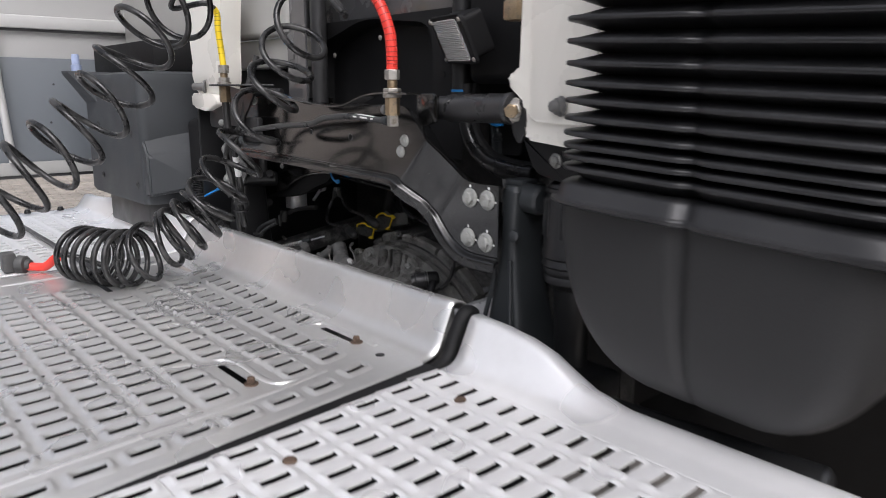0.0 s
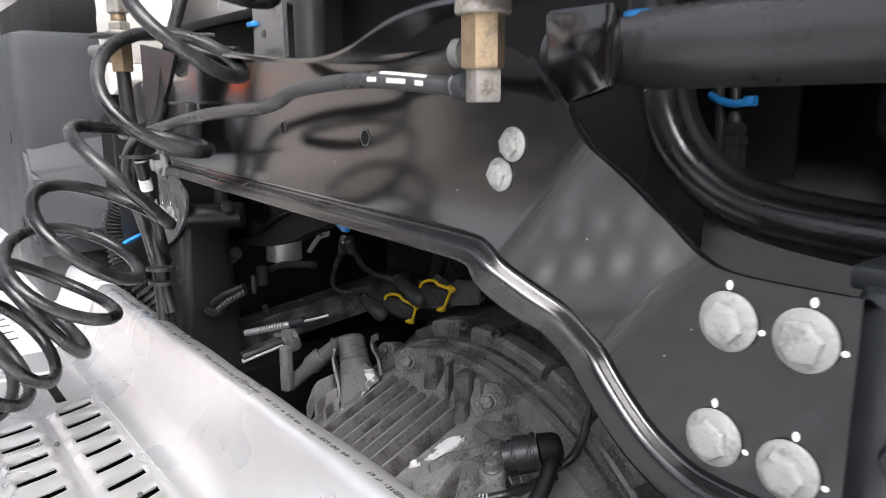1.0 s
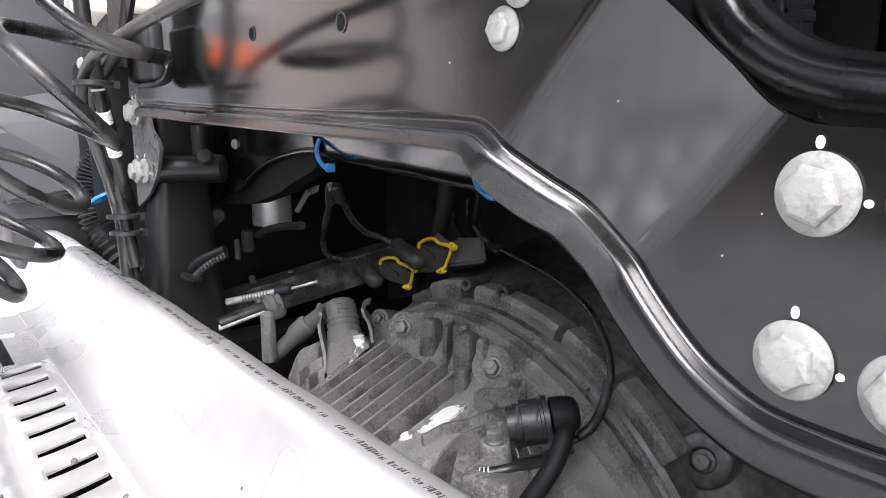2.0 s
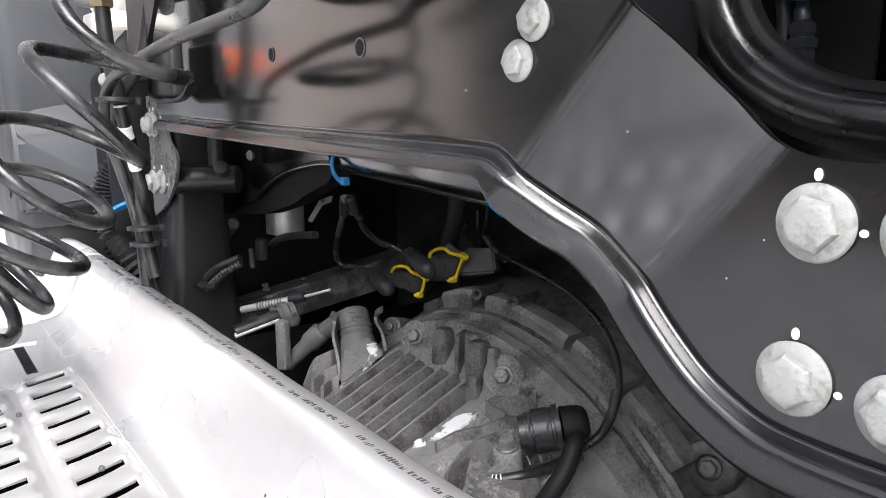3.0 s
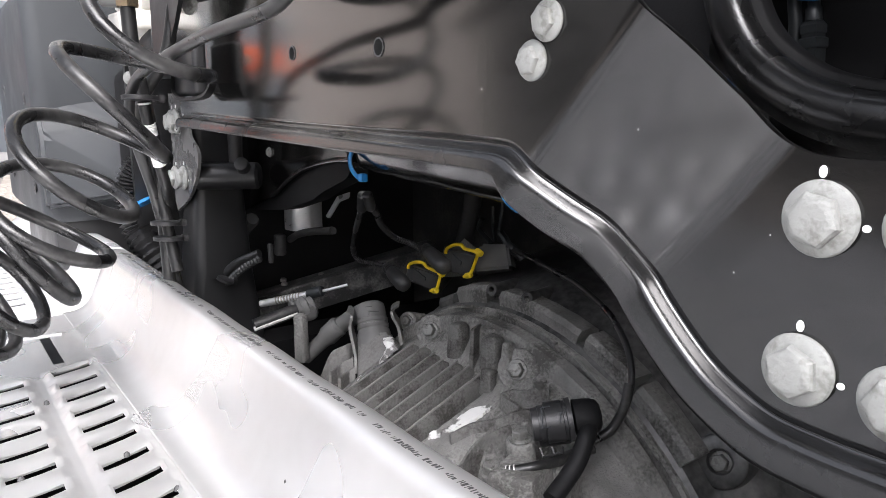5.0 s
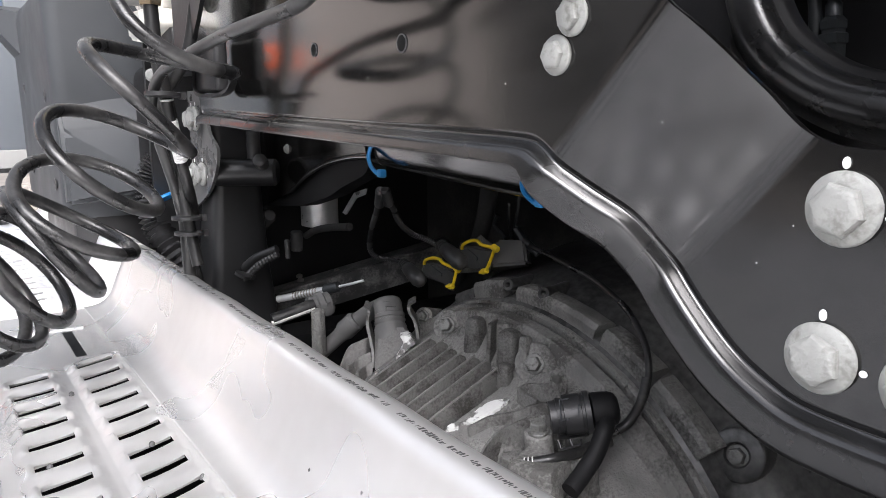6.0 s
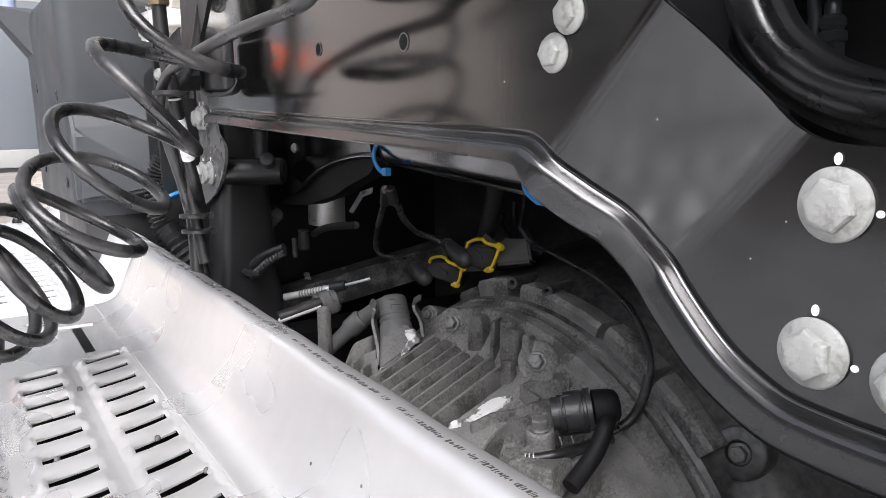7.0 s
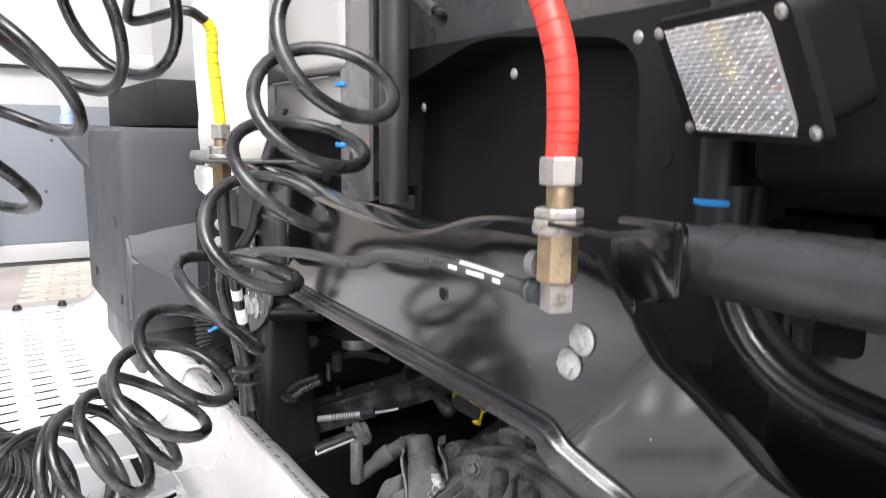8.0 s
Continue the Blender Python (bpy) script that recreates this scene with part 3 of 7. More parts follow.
# near-black filler just below deck level, drawn for the shade in the seam
single("seam_strip", oblique_box(), MATT_PLASTIC, "near-black strip drawing the shade in the gap between the deck plates", "rubber strip")
bm = bmesh.new()
sweep(bm, curve_points([(0.86, 0.858, 0.982), (0.90, 0.860, 0.998), (0.925, 0.864, 1.04), (0.945, 0.864, 1.068), (0.962, 0.864, 1.062)], 5), 0.0145, 10)
single("lip_seal", bm, MATT_PLASTIC, "black rubber seal between the deck lips", "rubber seal")

# added sheet: stands in for the darkness below the slots
single("under_deck_tray", box(bmesh.new(), -0.4, 0.97, 0.22, 2.98, 0.80, 0.815), MATT_PLASTIC, "near-black sheet added under the deck plates to keep their slots dark", "tray", smooth=False)

# ---- chassis under the deck ----
for name, y in (("chassis_rail", 0.93), ("chassis_rail", 1.83)):
    bm = bmesh.new()
    polygon_plate(bm, [(y, 0.70), (y + 0.07, 0.70), (y + 0.07, 0.71), (y + 0.01, 0.71), (y + 0.01, 0.93), (y + 0.07, 0.93), (y + 0.07, 0.94), (y, 0.94)], -2.5, 3.5, "x")
    single(name, bm, MATT_PLASTIC, "black painted steel chassis rail under the deck", "chassis rail", "chassis rails", smooth=False)

# ---- arched cross member ----
MID = 1.465
# lower and upper edge of the web from the foot to the middle, as (y, z, y, z)
STATIONS = [(.890, 1.1435, .890, 1.274), (.930, 1.143, .932, 1.2735), (.955, 1.1438, .958, 1.2742), (.975, 1.146, .972, 1.2765), (.992, 1.153, .983, 1.282),
            (1.009, 1.1625, .990, 1.290), (1.026, 1.177, .997, 1.300), (1.044, 1.1955, 1.006, 1.3105), (1.058, 1.214, 1.0165, 1.3235), (1.071, 1.2325, 1.028, 1.336),
            (1.089, 1.2450, 1.039, 1.347), (1.108, 1.259, 1.058, 1.368), (1.126, 1.2720, 1.085, 1.395), (1.150, 1.2760, 1.12, 1.411), (1.25, 1.2760, 1.25, 1.407), (1.41, 1.2755, 1.41, 1.406)]


def arch_x(y, z):
    """How far forward the pressed web lies: its feet are set back behind two slanting creases."""
    yy = y if y < MID else 2 * MID - y
    d = (yy - 1.085) * 0.740 + (z - 1.2255) * 0.673
    t = min(1.0, max(0.0, 0.5 - (d - 0.003) / 0.100))
    e = 0.15
    if t < e:
        r = t * t / (2 * e)
    elif t > 1 - e:
        r = 1 - e - (1 - t) ** 2 / (2 * e)
    else:
        r = t - e / 2
    return 1.003 + 0.041 * r / (1 - e)


half_b = curve_points([(0, a, b) for a, b, _, _ in STATIONS], 20)
half_t = curve_points([(0, c, d) for _, _, c, d in STATIONS], 20)
full_b = half_b + [Vector((0, 2 * MID - v.y, v.z)) for v in half_b[-2::-1]]
full_t = half_t + [Vector((0, 2 * MID - v.y, v.z)) for v in half_t[-2::-1]]
for line in (full_b, full_t):
    for v in line:
        v.z += 0.025 * max(0.0, v.y - 1.15)
for line in (full_b, full_t):
    for _ in range(50):
        flat = [v.copy() for v in line]
        for i in range(1, len(line) - 1):
            line[i] = (flat[i - 1] + flat[i] * 2 + flat[i + 1]) / 4
arch = thing("cab_cross_member", "glossy black pressed steel arch carrying the cab suspension", "cross member")
bm = bmesh.new()
cols = []
for i, (b, t) in enumerate(zip(full_b, full_t)):
    if max(b.y, t.y) > 1.845:
        continue
    nb = full_b[min(i + 14, len(full_b) - 1)] - full_b[max(i - 14, 0)]
    nb = Vector((0, nb.z, -nb.y)).normalized()
    nt = full_t[min(i + 10, len(full_t) - 1)] - full_t[max(i - 10, 0)]
    nt = Vector((0, -nt.z, nt.y)).normalized()
    row = []
    # top flange, turned away
    for dx, dn in ((0.075, -0.042), (0.022, -0.0085), (0.011, -0.0024), (0.0045, -0.0002), (0.0, -0.0001)):
        q = t + nt * dn
        row.append((arch_x(t.y, t.z) + dx, q.y, q.z))
    for k in range(1, 81):
        q = t.lerp(b, k / 81)
        row.append((arch_x(q.y, q.z), q.y, q.z))
    xb = arch_x(b.y, b.z)
    # lower edge: a groove, a shoulder turned out of the web and a short hanging rim
    for dx, dn in ((0.0004, -0.0004), (0.0012, 0.0010), (0.0013, 0.0024), (0.0002, 0.0035), (-0.0022, 0.0043), (-0.0050, 0.0051), (-0.0074, 0.0060), (-0.0089, 0.0072), (-0.0097, 0.0089), (-0.0102, 0.0110), (-0.0109, 0.0145), (-0.0113, 0.0166), (-0.0112, 0.0176), (-0.0104, 0.0180), (-0.0094, 0.0172), (-0.0080, 0.0120), (0.0040, 0.0060)):
        low_ = min(b.y, 2 * MID - b.y)
        grow = min(1.0, max(0.0, (1.150 - low_) / 0.055))
        if dn > 0.0089:
            dn = 0.0089 + (dn - 0.0089) * (1.0 + 0.95 * grow * grow * (3 - 2 * grow))
        q = b + nb * dn
        row.append((xb + dx, q.y, q.z))
    cols.append([bm.verts.new(v) for v in row])
for a, b in zip(cols, cols[1:]):
    for k in range(len(a) - 1):
        bm.faces.new((a[k], a[k + 1], b[k + 1], b[k])).material_index = 1 if k >= 88 else 0
web = part("web", bm, BLACK_GLOSS, arch, "glossy black web with a rolled lower edge", angle=70)
web.data.materials.append(RIM_PAINT)

# inner web behind, with its tilted panel and rolled lower edge
bm = bmesh.new()
ARC = [(1.13, 1.814, 1.17), (1.13, 1.792, 1.179), (1.13, 1.759, 1.196), (1.13, 1.709, 1.214), (1.13, 1.672, 1.223), (1.13, 1.638, 1.229), (1.13, 1.598, 1.234), (1.13, 1.564, 1.235)]
outline = [(1.555, 1.42), (1.95, 1.42), (1.95, 1.13)] + [(p[1], p[2]) for p in ARC]
polygon_plate(bm, outline, 1.131, 1.135, "x")
part("inner_web", bm, BLACK_GLOSS, arch, smooth=False)
part("inner_edge", tube(ARC, 0.0042, 10, 6), BLACK_GLOSS, arch)
bm = bmesh.new()
cols = []
for k in range(13):
    y = 1.20 + (1.562 - 1.20) * k / 12
    zb = 1.219 + (y - 1.265) * 0.05
    cols.append([bm.verts.new((x, y, zb + dz)) for x, dz in ((1.1105, 0.075), (1.1180, 0.040), (1.1242, 0.010), (1.1258, 0.0030), (1.128, -0.001), (1.134, -0.004), (1.142, -0.006), (1.150, -0.004), (1.152, 0.01))])
for a, b in zip(cols, cols[1:]):
    for k in range(8):
        bm.faces.new((a[k], a[k + 1], b[k + 1], b[k]))
pan = part("inner_panel", bm, BLACK_GLOSS, arch, angle=50)
pan.modifiers.new("thickness", "SOLIDIFY").thickness = 0.003
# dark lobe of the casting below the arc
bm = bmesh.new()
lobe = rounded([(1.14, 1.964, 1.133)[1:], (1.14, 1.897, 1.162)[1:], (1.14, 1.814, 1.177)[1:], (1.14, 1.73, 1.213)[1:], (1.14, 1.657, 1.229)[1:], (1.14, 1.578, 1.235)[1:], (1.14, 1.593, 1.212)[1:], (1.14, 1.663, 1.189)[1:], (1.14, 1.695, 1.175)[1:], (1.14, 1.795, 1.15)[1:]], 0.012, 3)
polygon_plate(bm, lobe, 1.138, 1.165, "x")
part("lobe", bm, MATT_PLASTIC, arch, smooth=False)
# far clamp behind the foot
S0 = Vector((1.06, 1.862, 1.2))
S1 = S0 + Vector((0.83, -0.56, 0.0)) * 0.068
bm = bmesh.new()
cyl(bm, S0 - (S1 - S0) * 0.4, S1, 0.020, 24, 0.004)
part("sleeve", bm, BLACK_PAINT, arch)
bm = bmesh.new()
lathe(bm, (1.075, 1.784, 1.22), (-0.5, -0.7, 0.4), [(-0.01, 0.010), (0.006, 0.0095), (0.008, 0.007), (0.008, 0.001)], 20)
part("sleeve_bolt", bm, LIGHTENED_BLACK, arch)
bm = bmesh.new()
cyl(bm, (1.09, 1.849, 1.215), (1.09, 1.849, 1.26), 0.010, 14)
part("post", bm, LIGHTENED_BLACK, arch)
flange_bolt("inner_bolt", (1.131, 1.819, 1.234), (-1, 0, 0), 0.42, arch)

FAR_BOLTS = [(1.897, 1.279), (1.945, 1.278), (1.902, 1.196), (1.945, 1.193)]
spins = (0.3, 0.75, 0.1, 0.5)
for far in (0, 1):
    for i, (y, z) in enumerate(((0.961, 1.246), (0.916, 1.246), (0.965, 1.172), (0.919, 1.169))):
        yy = FAR_BOLTS[i][0] if far else y
        zz = FAR_BOLTS[i][1] if far else z
        flange_bolt("foot_bolt", (arch_x(yy, z) - 0.0145 * far, yy, zz), (-1, 0, 0), 1.02, arch, spins[i] + far)
        for a in ((0.6, 1.9) if i in (0, 2) else (0.2, 1.7)):
            bm = bmesh.new()
            c = Vector((arch_x(yy, z) - 0.0005 - 0.0140 * far, yy + 0.0215 * math.sin(a * 0.4 - 0.2 if a < 1 else -1.25), zz + 0.0215 * math.cos(a * 0.4 - 0.2 if a < 1 else -1.25) - (0.0 if a < 1 else 0.009)))
            lathe(bm, c, (-1, 0, 0), [(0, 0.0020), (0.0006, 0.0019), (0.0008, 0.0007)], 12)
            for v in bm.verts:
                v.co.z = c.z + (v.co.z - c.z) * (1.5 if a < 1 else 0.9)
            part("paint_mark", bm, MARK, arch)
flange_bolt("web_bolt", (1.003, 1.101, 1.344), (-1, 0, 0), 0.66, arch, 0.2)
flange_bolt("web_bolt", (1.003, 1.113, 1.323), (-1, 0, 0), 0.66, arch, 0.6)
for y, z, r in ((1.442, 1.347, 0.0058), (1.285, 1.342, 0.0066)):
    bm = bmesh.new()
    lathe(bm, (1.0028, y, z), (-1, 0, 0), [(0, r), (0.0004, r * 0.98), (0.0006, r * 0.9), (0.0006, 0.0004)], 18)
    part("hole", bm, HOLE, arch, "dark drilled hole")
    bm = bmesh.new()
    sweep(bm, [Vector((1.0024, y + r * 1.02 * math.cos(a * math.pi / 12), z + r * 1.02 * math.sin(a * math.pi / 12))) for a in range(25)], 0.0006, 6)
    part("hole_rim", bm, FOOT_GREY, arch)

frng = random.Random(21)
for y, z in ((1.16, 1.308), (1.048, 1.285), (1.003, 1.213), (1.34, 1.318), (0.985, 1.235)):
    bm = bmesh.new()
    lathe(bm, (arch_x(y, z) - 0.0002, y, z), (-1, 0, 0), [(0, 0.00045), (0.0002, 0.0004), (0.0003, 0.0001)], 6)
    for v in bm.verts:
        v.co.z = z + (v.co.z - z) * frng.uniform(0.7, 1.4)
    part("paint_fleck", bm, LABEL, arch)

# far foot: light steel backing plate with a wavy edge
bm = bmesh.new()
wave = [(1.03, 1.903, 1.279), (1.03, 1.873, 1.271), (1.03, 1.863, 1.256), (1.03, 1.836, 1.24), (1.03, 1.834, 1.223), (1.03, 1.848, 1.2), (1.03, 1.875, 1.176), (1.03, 1.91, 1.157), (1.03, 1.956, 1.14)]
polygon_plate(bm, [(p.y, p.z) for p in curve_points(wave, 4)] + [(1.96, 1.145), (1.96, 1.32), (1.87, 1.318)], 1.0300, 1.0345, "x")
single("foot_plate", bm, FOOT_PLATE, "grey painted steel plate with a wavy edge", "plate", smooth=False)

# upper bracket strip along the arch, with the step up to the red coupling
bm = bmesh.new()
line = curve_points([(0, 1.70, 1.452), (0, 1.62, 1.446), (0, 1.48, 1.424), (0, 1.38, 1.414), (0, 1.29, 1.408), (0, 1.23, 1.412), (0, 1.17, 1.428), (0, 1.12, 1.434), (0, 1.055, 1.434), (0, 1.03, 1.433)], 6)
cols = []
for q in line:
    cols.append([bm.verts.new((x, q.y, q.z + dz)) for x, dz in ((0.950, -0.004), (0.9505, -0.001), (0.953, 0.0), (0.984, 0.0), (0.986, -0.001), (0.986, -0.004))])
for a, b in zip(cols, cols[1:]):
    for k in range(6):
        bm.faces.new((a[k], a[(k + 1) % 6], b[(k + 1) % 6], b[k]))
bm.faces.new(cols[0])
bm.faces.new(cols[-1])
single("coupling_bracket", bm, BLACK_GLOSS, "glossy black bent bracket strip along the arch", "bracket", angle=50)
bm = bmesh.new()
polygon_plate(bm, rounded([(1.045, 1.432), (1.105, 1.432), (1.10, 1.39), (1.085, 1.37), (1.045, 1.38)], 0.008, 3), 1.034, 1.041, "x", 0.0015)
single("damper_lug", bm, BLACK_GLOSS, "glossy black lug holding the cab damper", "bracket")
bm = bmesh.new()
polygon_plate(bm, [(0.965, 1.766, 1.448)[1:], (0.965, 1.633, 1.43)[1:], (0.965, 1.669, 1.392)[1:], (0.965, 1.717, 1.35)[1:], (0.965, 1.767, 1.351)[1:]], 0.963, 0.968, "x")
side_bracket = single("clip_bracket", bm, BLACK_PAINT, "black steel bracket with two bolts beside the arch", "bracket")
flange_bolt("bolt", (0.985, 1.677, 1.414), (-0.8, -0.5, 0.1), 0.62, side_bracket)
flange_bolt("bolt", (0.93, 1.747, 1.36), (-0.6, -0.8, 0), 0.45, side_bracket)
flange_bolt("bolt", (0.93, 1.755, 1.334), (-0.6, -0.8, 0), 0.45, side_bracket)
# open cable clip on the arch
clip = thing("cable_clip", "black plastic open cable clip on the arch", "clip")
U = [(0.965, 1.705, 1.346), (0.965, 1.706, 1.329), (0.965, 1.704, 1.314), (0.965, 1.676, 1.308), (0.972, 1.639, 1.309), (0.98, 1.633, 1.314), (0.985, 1.629, 1.324)]
bm = bmesh.new()
rows_u = [[bm.verts.new(q + VDIR * a + Vector((0, 0, b))) for a, b in ((0.0, -0.0018), (0.0, 0.0018), (0.030, 0.0018), (0.030, -0.0018))] for q in curve_points(U, 5)]
for a, b in zip(rows_u, rows_u[1:]):
    for k in range(4):
        bm.faces.new((a[k], a[(k + 1) % 4], b[(k + 1) % 4], b[k]))
bm.faces.new(rows_u[0])
bm.faces.new(rows_u[-1])
part("strap", bm, DARK_PLASTIC, clip)
part("back", box(bmesh.new(), 0.972, 0.988, 1.640, 1.722, 1.312, 1.374, 0.005, 3), DARK_PLASTIC, clip, "black clip back")
part("inner_strap", tube([(0.985, 1.73, 1.344), (0.985, 1.733, 1.328), (0.985, 1.728, 1.321), (0.987, 1.704, 1.314), (0.99, 1.671, 1.312)], 0.0022, 8), GREY_PLASTIC, clip)

# ---- couplings and hoses ----
red = thing("red_air_coupling", "brass air coupling with a red hose sleeve on the arch", "air coupling")
hexes = [("lower_elbow", STEEL_NUT, 1.372, 1.392, 0.0115, 4), ("body", BRASS, 1.392, 1.428, 0.0135, 6), ("collar", STEEL_NUT, 1.424, 1.434, 0.0175, 20), ("upper_nut", STEEL_NUT, 1.434, 1.441, 0.0165, 6),
         ("neck", BRASS, 1.441, 1.456, 0.009, 16), ("hose_nut", STEEL_NUT, 1.456, 1.474, 0.0140, 6)]
RX, RY = 0.966, 1.090
for nm, mt, z0, z1, r, sg in hexes:
    bm = bmesh.new()
    lathe(bm, (RX, RY, z0), (0, 0, 1), [(0, r * 0.93), (0.0015, r), (z1 - z0 - 0.0015, r), (z1 - z0, r * 0.93)], sg, 0.5)
    part(nm, bm, mt, red, angle=25)
bm = bmesh.new()
lathe(bm, (RX - 0.004, RY + 0.014, 1.402), (-0.3, 1, 0), [(0, 0.009), (0.006, 0.009), (0.009, 0.006)], 12)
part("test_cap", bm, GREY_CONN, red)
RED_LINE = [(RX, RY, 1.474), (RX, RY, 1.50), (RX - 0.002, RY + 0.003, 1.54), (RX - 0.008, RY + 0.02, 1.585), (RX - 0.015, RY + 0.05, 1.622), (RX - 0.02, RY + 0.085, 1.645)]
part("hose_sleeve", sweep(bmesh.new(), curve_points(RED_LINE, 8), 0.0105, 14), RED, red, "red ribbed hose sleeve")
line = curve_points(RED_LINE, 8)
for i in range(3, len(line) - 1, 2):
    bm = bmesh.new()
    d = (line[i + 1] - line[i]).normalized()
    lathe(bm, line[i], d, [(0, 0.0106), (0.0003, 0.0111), (0.0012, 0.0111), (0.0015, 0.0106)], 14)
    part("ring", bm, RED_DARK, red)

yellow = thing("yellow_air_coupling", "brass air coupling with a yellow hose sleeve beside the white bracket", "air coupling")
YX, YY = 0.921, 1.699
for nm, mt, z0, z1, r, sg in (("lower_body", BRASS, 1.410, 1.452, 0.0135, 6), ("collar", STEEL_NUT, 1.452, 1.458, 0.016, 18), ("upper_nut", STEEL_NUT, 1.458, 1.468, 0.0135, 6), ("neck", BRASS, 1.468, 1.478, 0.009, 14), ("hose_nut", STEEL_NUT, 1.478, 1.497, 0.0135, 6)):
    bm = bmesh.new()
    lathe(bm, (YX, YY, z0), (0, 0, 1), [(0, r * 0.93), (0.0015, r), (z1 - z0 - 0.0015, r), (z1 - z0, r * 0.93)], sg, 0.3)
    part(nm, bm, mt, yellow, angle=25)
Y_LINE = [(YX, YY, 1.497), (YX - 0.002, YY + 0.002, 1.53), (YX - 0.006, YY + 0.004, 1.58), (YX - 0.006, YY + 0.004, 1.612), (YX - 0.014, YY + 0.002, 1.626)]
part("hose_sleeve", sweep(bmesh.new(), curve_points(Y_LINE, 6), 0.0074, 12), YELLOW, yellow, "yellow ribbed hose sleeve")
line = curve_points(Y_LINE, 6)
for i in range(5, len(line) - 5, 2):
    bm = bmesh.new()
    lathe(bm, line[i], line[i + 1] - line[i], [(0, 0.0074), (0.0002, 0.0078), (0.0009, 0.0078), (0.0011, 0.0074)], 12)
    part("ring", bm, YELLOW_DARK, yellow)
bm = bmesh.new()
polygon_plate(bm, [(0.885, 1.66), (0.935, 1.64), (1.0, 1.60), (1.0, 1.70), (0.935, 1.71), (0.885, 1.705)], 1.448, 1.452, "z", 0.001)
single("yellow_coupling_bracket", bm, BLACK_PAINT, "black plate holding the yellow air coupling", "bracket")
single("supply_hose", tube([(YX, YY, 1.41), (YX + 0.002, YY, 1.36), (YX + 0.015, YY + 0.01, 1.29), (YX + 0.025, YY + 0.02, 1.22), (YX + 0.03, YY + 0.02, 1.05)], 0.0085, 12), RUBBER, "black air hose below the yellow coupling", "hose")
metal_hose = thing("printed_air_hose", "grey-black plastic air hose with pale print along the arch", "hose")
HOSE = [(RX, RY + 0.010, 1.382), (0.962, 1.13, 1.383), (0.95, 1.20, 1.388), (0.942, 1.29, 1.382), (0.936, 1.335, 1.369), (0.93, 1.46, 1.361), (0.922, 1.562, 1.348), (0.915, 1.633, 1.335), (0.912, 1.668, 1.32), (0.911, 1.683, 1.303), (0.913, 1.696, 1.286), (0.922, 1.71, 1.252), (0.93, 1.71, 1.221), (0.94, 1.718, 1.185), (0.965, 1.72, 1.05), (0.98, 1.73, 0.95)]
part("tube", tube(HOSE, 0.0060, 12, 8), HOSE_GREY, metal_hose)
bm = bmesh.new()
lathe(bm, (RX - 0.002, RY + 0.010, 1.382), (-0.05, 1, 0.02), [(0, 0.009), (0.006, 0.009), (0.007, 0.0078), (0.010, 0.0078), (0.011, 0.009), (0.016, 0.008)], 14)
part("end_fitting", bm, GREY_CAST, metal_hose)
hl = curve_points(HOSE, 8)
for i, (a, b, off) in enumerate(((9, 14, 0.75), (9, 10, -0.15), (11, 12, -0.15), (12, 13, -0.2), (14, 15, -0.2))):
    bm = bmesh.new()
    for k in range(a, b):
        p, q = hl[k], hl[k + 1]
        n0 = Vector((-math.cos(off), 0, math.sin(off)))
        t0 = Vector((-math.cos(off + 0.5), 0, math.sin(off + 0.5)))
        vs = [bm.verts.new(p + n0 * 0.0063), bm.verts.new(q + n0 * 0.0063), bm.verts.new(q + t0 * 0.0063), bm.verts.new(p + t0 * 0.0063)]
        bm.faces.new(vs)
    part("print_bar", bm, LABEL, metal_hose)
pipe2 = [(0.955, 1.70, 1.10), (0.945, 1.72, 1.20), (0.93, 1.73, 1.27), (0.935, 1.72, 1.31), (0.96, 1.70, 1.36), (0.975, 1.69, 1.44), (1.0, 1.68, 1.52)]
single("black_hose", tube(pipe2, 0.0075, 12), RUBBER, "black air hose behind the coupling bracket", "hose")
pipe3 = [(0.925, 1.675, 1.305), (0.928, 1.677, 1.284), (0.932, 1.682, 1.267), (0.937, 1.687, 1.247), (0.943, 1.695, 1.226), (0.95, 1.701, 1.199), (0.965, 1.735, 1.162)]
wrapped = thing("wrapped_cable", "black cable wrapped with white tape beside the far foot", "cable")
part("sheath", tube(pipe3, 0.0066, 12), RUBBER, wrapped)
wl3 = curve_points(pipe3, 8)
for k0, k1, n in ((9.5, 16, 6), (22, 30, 7), (0.2, 1.2, 1)):
    for k in range(n):
        i = k0 + (k1 - k0) * k / n
        a, b = wl3[int(i)], wl3[int(i) + 1]
        q = a.lerp(b, i - int(i))
        w_ = (wl3[int(k1)] - wl3[int(k0)]).length / n
        bm = bmesh.new()
        lathe(bm, q, b - a, [(0, 0.0067), (0.0003, 0.0078), (w_ * 0.9, 0.0078), (w_ * 0.93, 0.0067)], 14)
        part("tape_ring", bm, MARK, wrapped)
for p, r in (((0.918, 1.663, 1.309), 0.0185), ((0.945, 1.7, 1.161), 0.0165), ((0.948, 1.705, 1.141), 0.0165)):
    o = tie_band(p, (0.05, 0.05, 1), r)
    tagged(o, "black plastic cable tie round the hose bundle", "cable tie", "cable ties of the hose bundle")
single("corrugated_loom", conduit([(1, 2.028, 1.213), (0.985, 2.033, 1.186), (0.98, 2.03, 1.15), (0.985, 2.02, 1.106), (1, 1.989, 1.066), (1.03, 1.99, 1.029)], 0.026, 0.009), CORRUGATED, "thick black corrugated cable loom", "cable loom")
o = tie_band((0.985, 1.965, 1.157), (0.3, -0.3, -0.8), 0.0205, mat_=BLUE)
tagged(o, "blue cable tie round the corrugated loom", "cable tie")

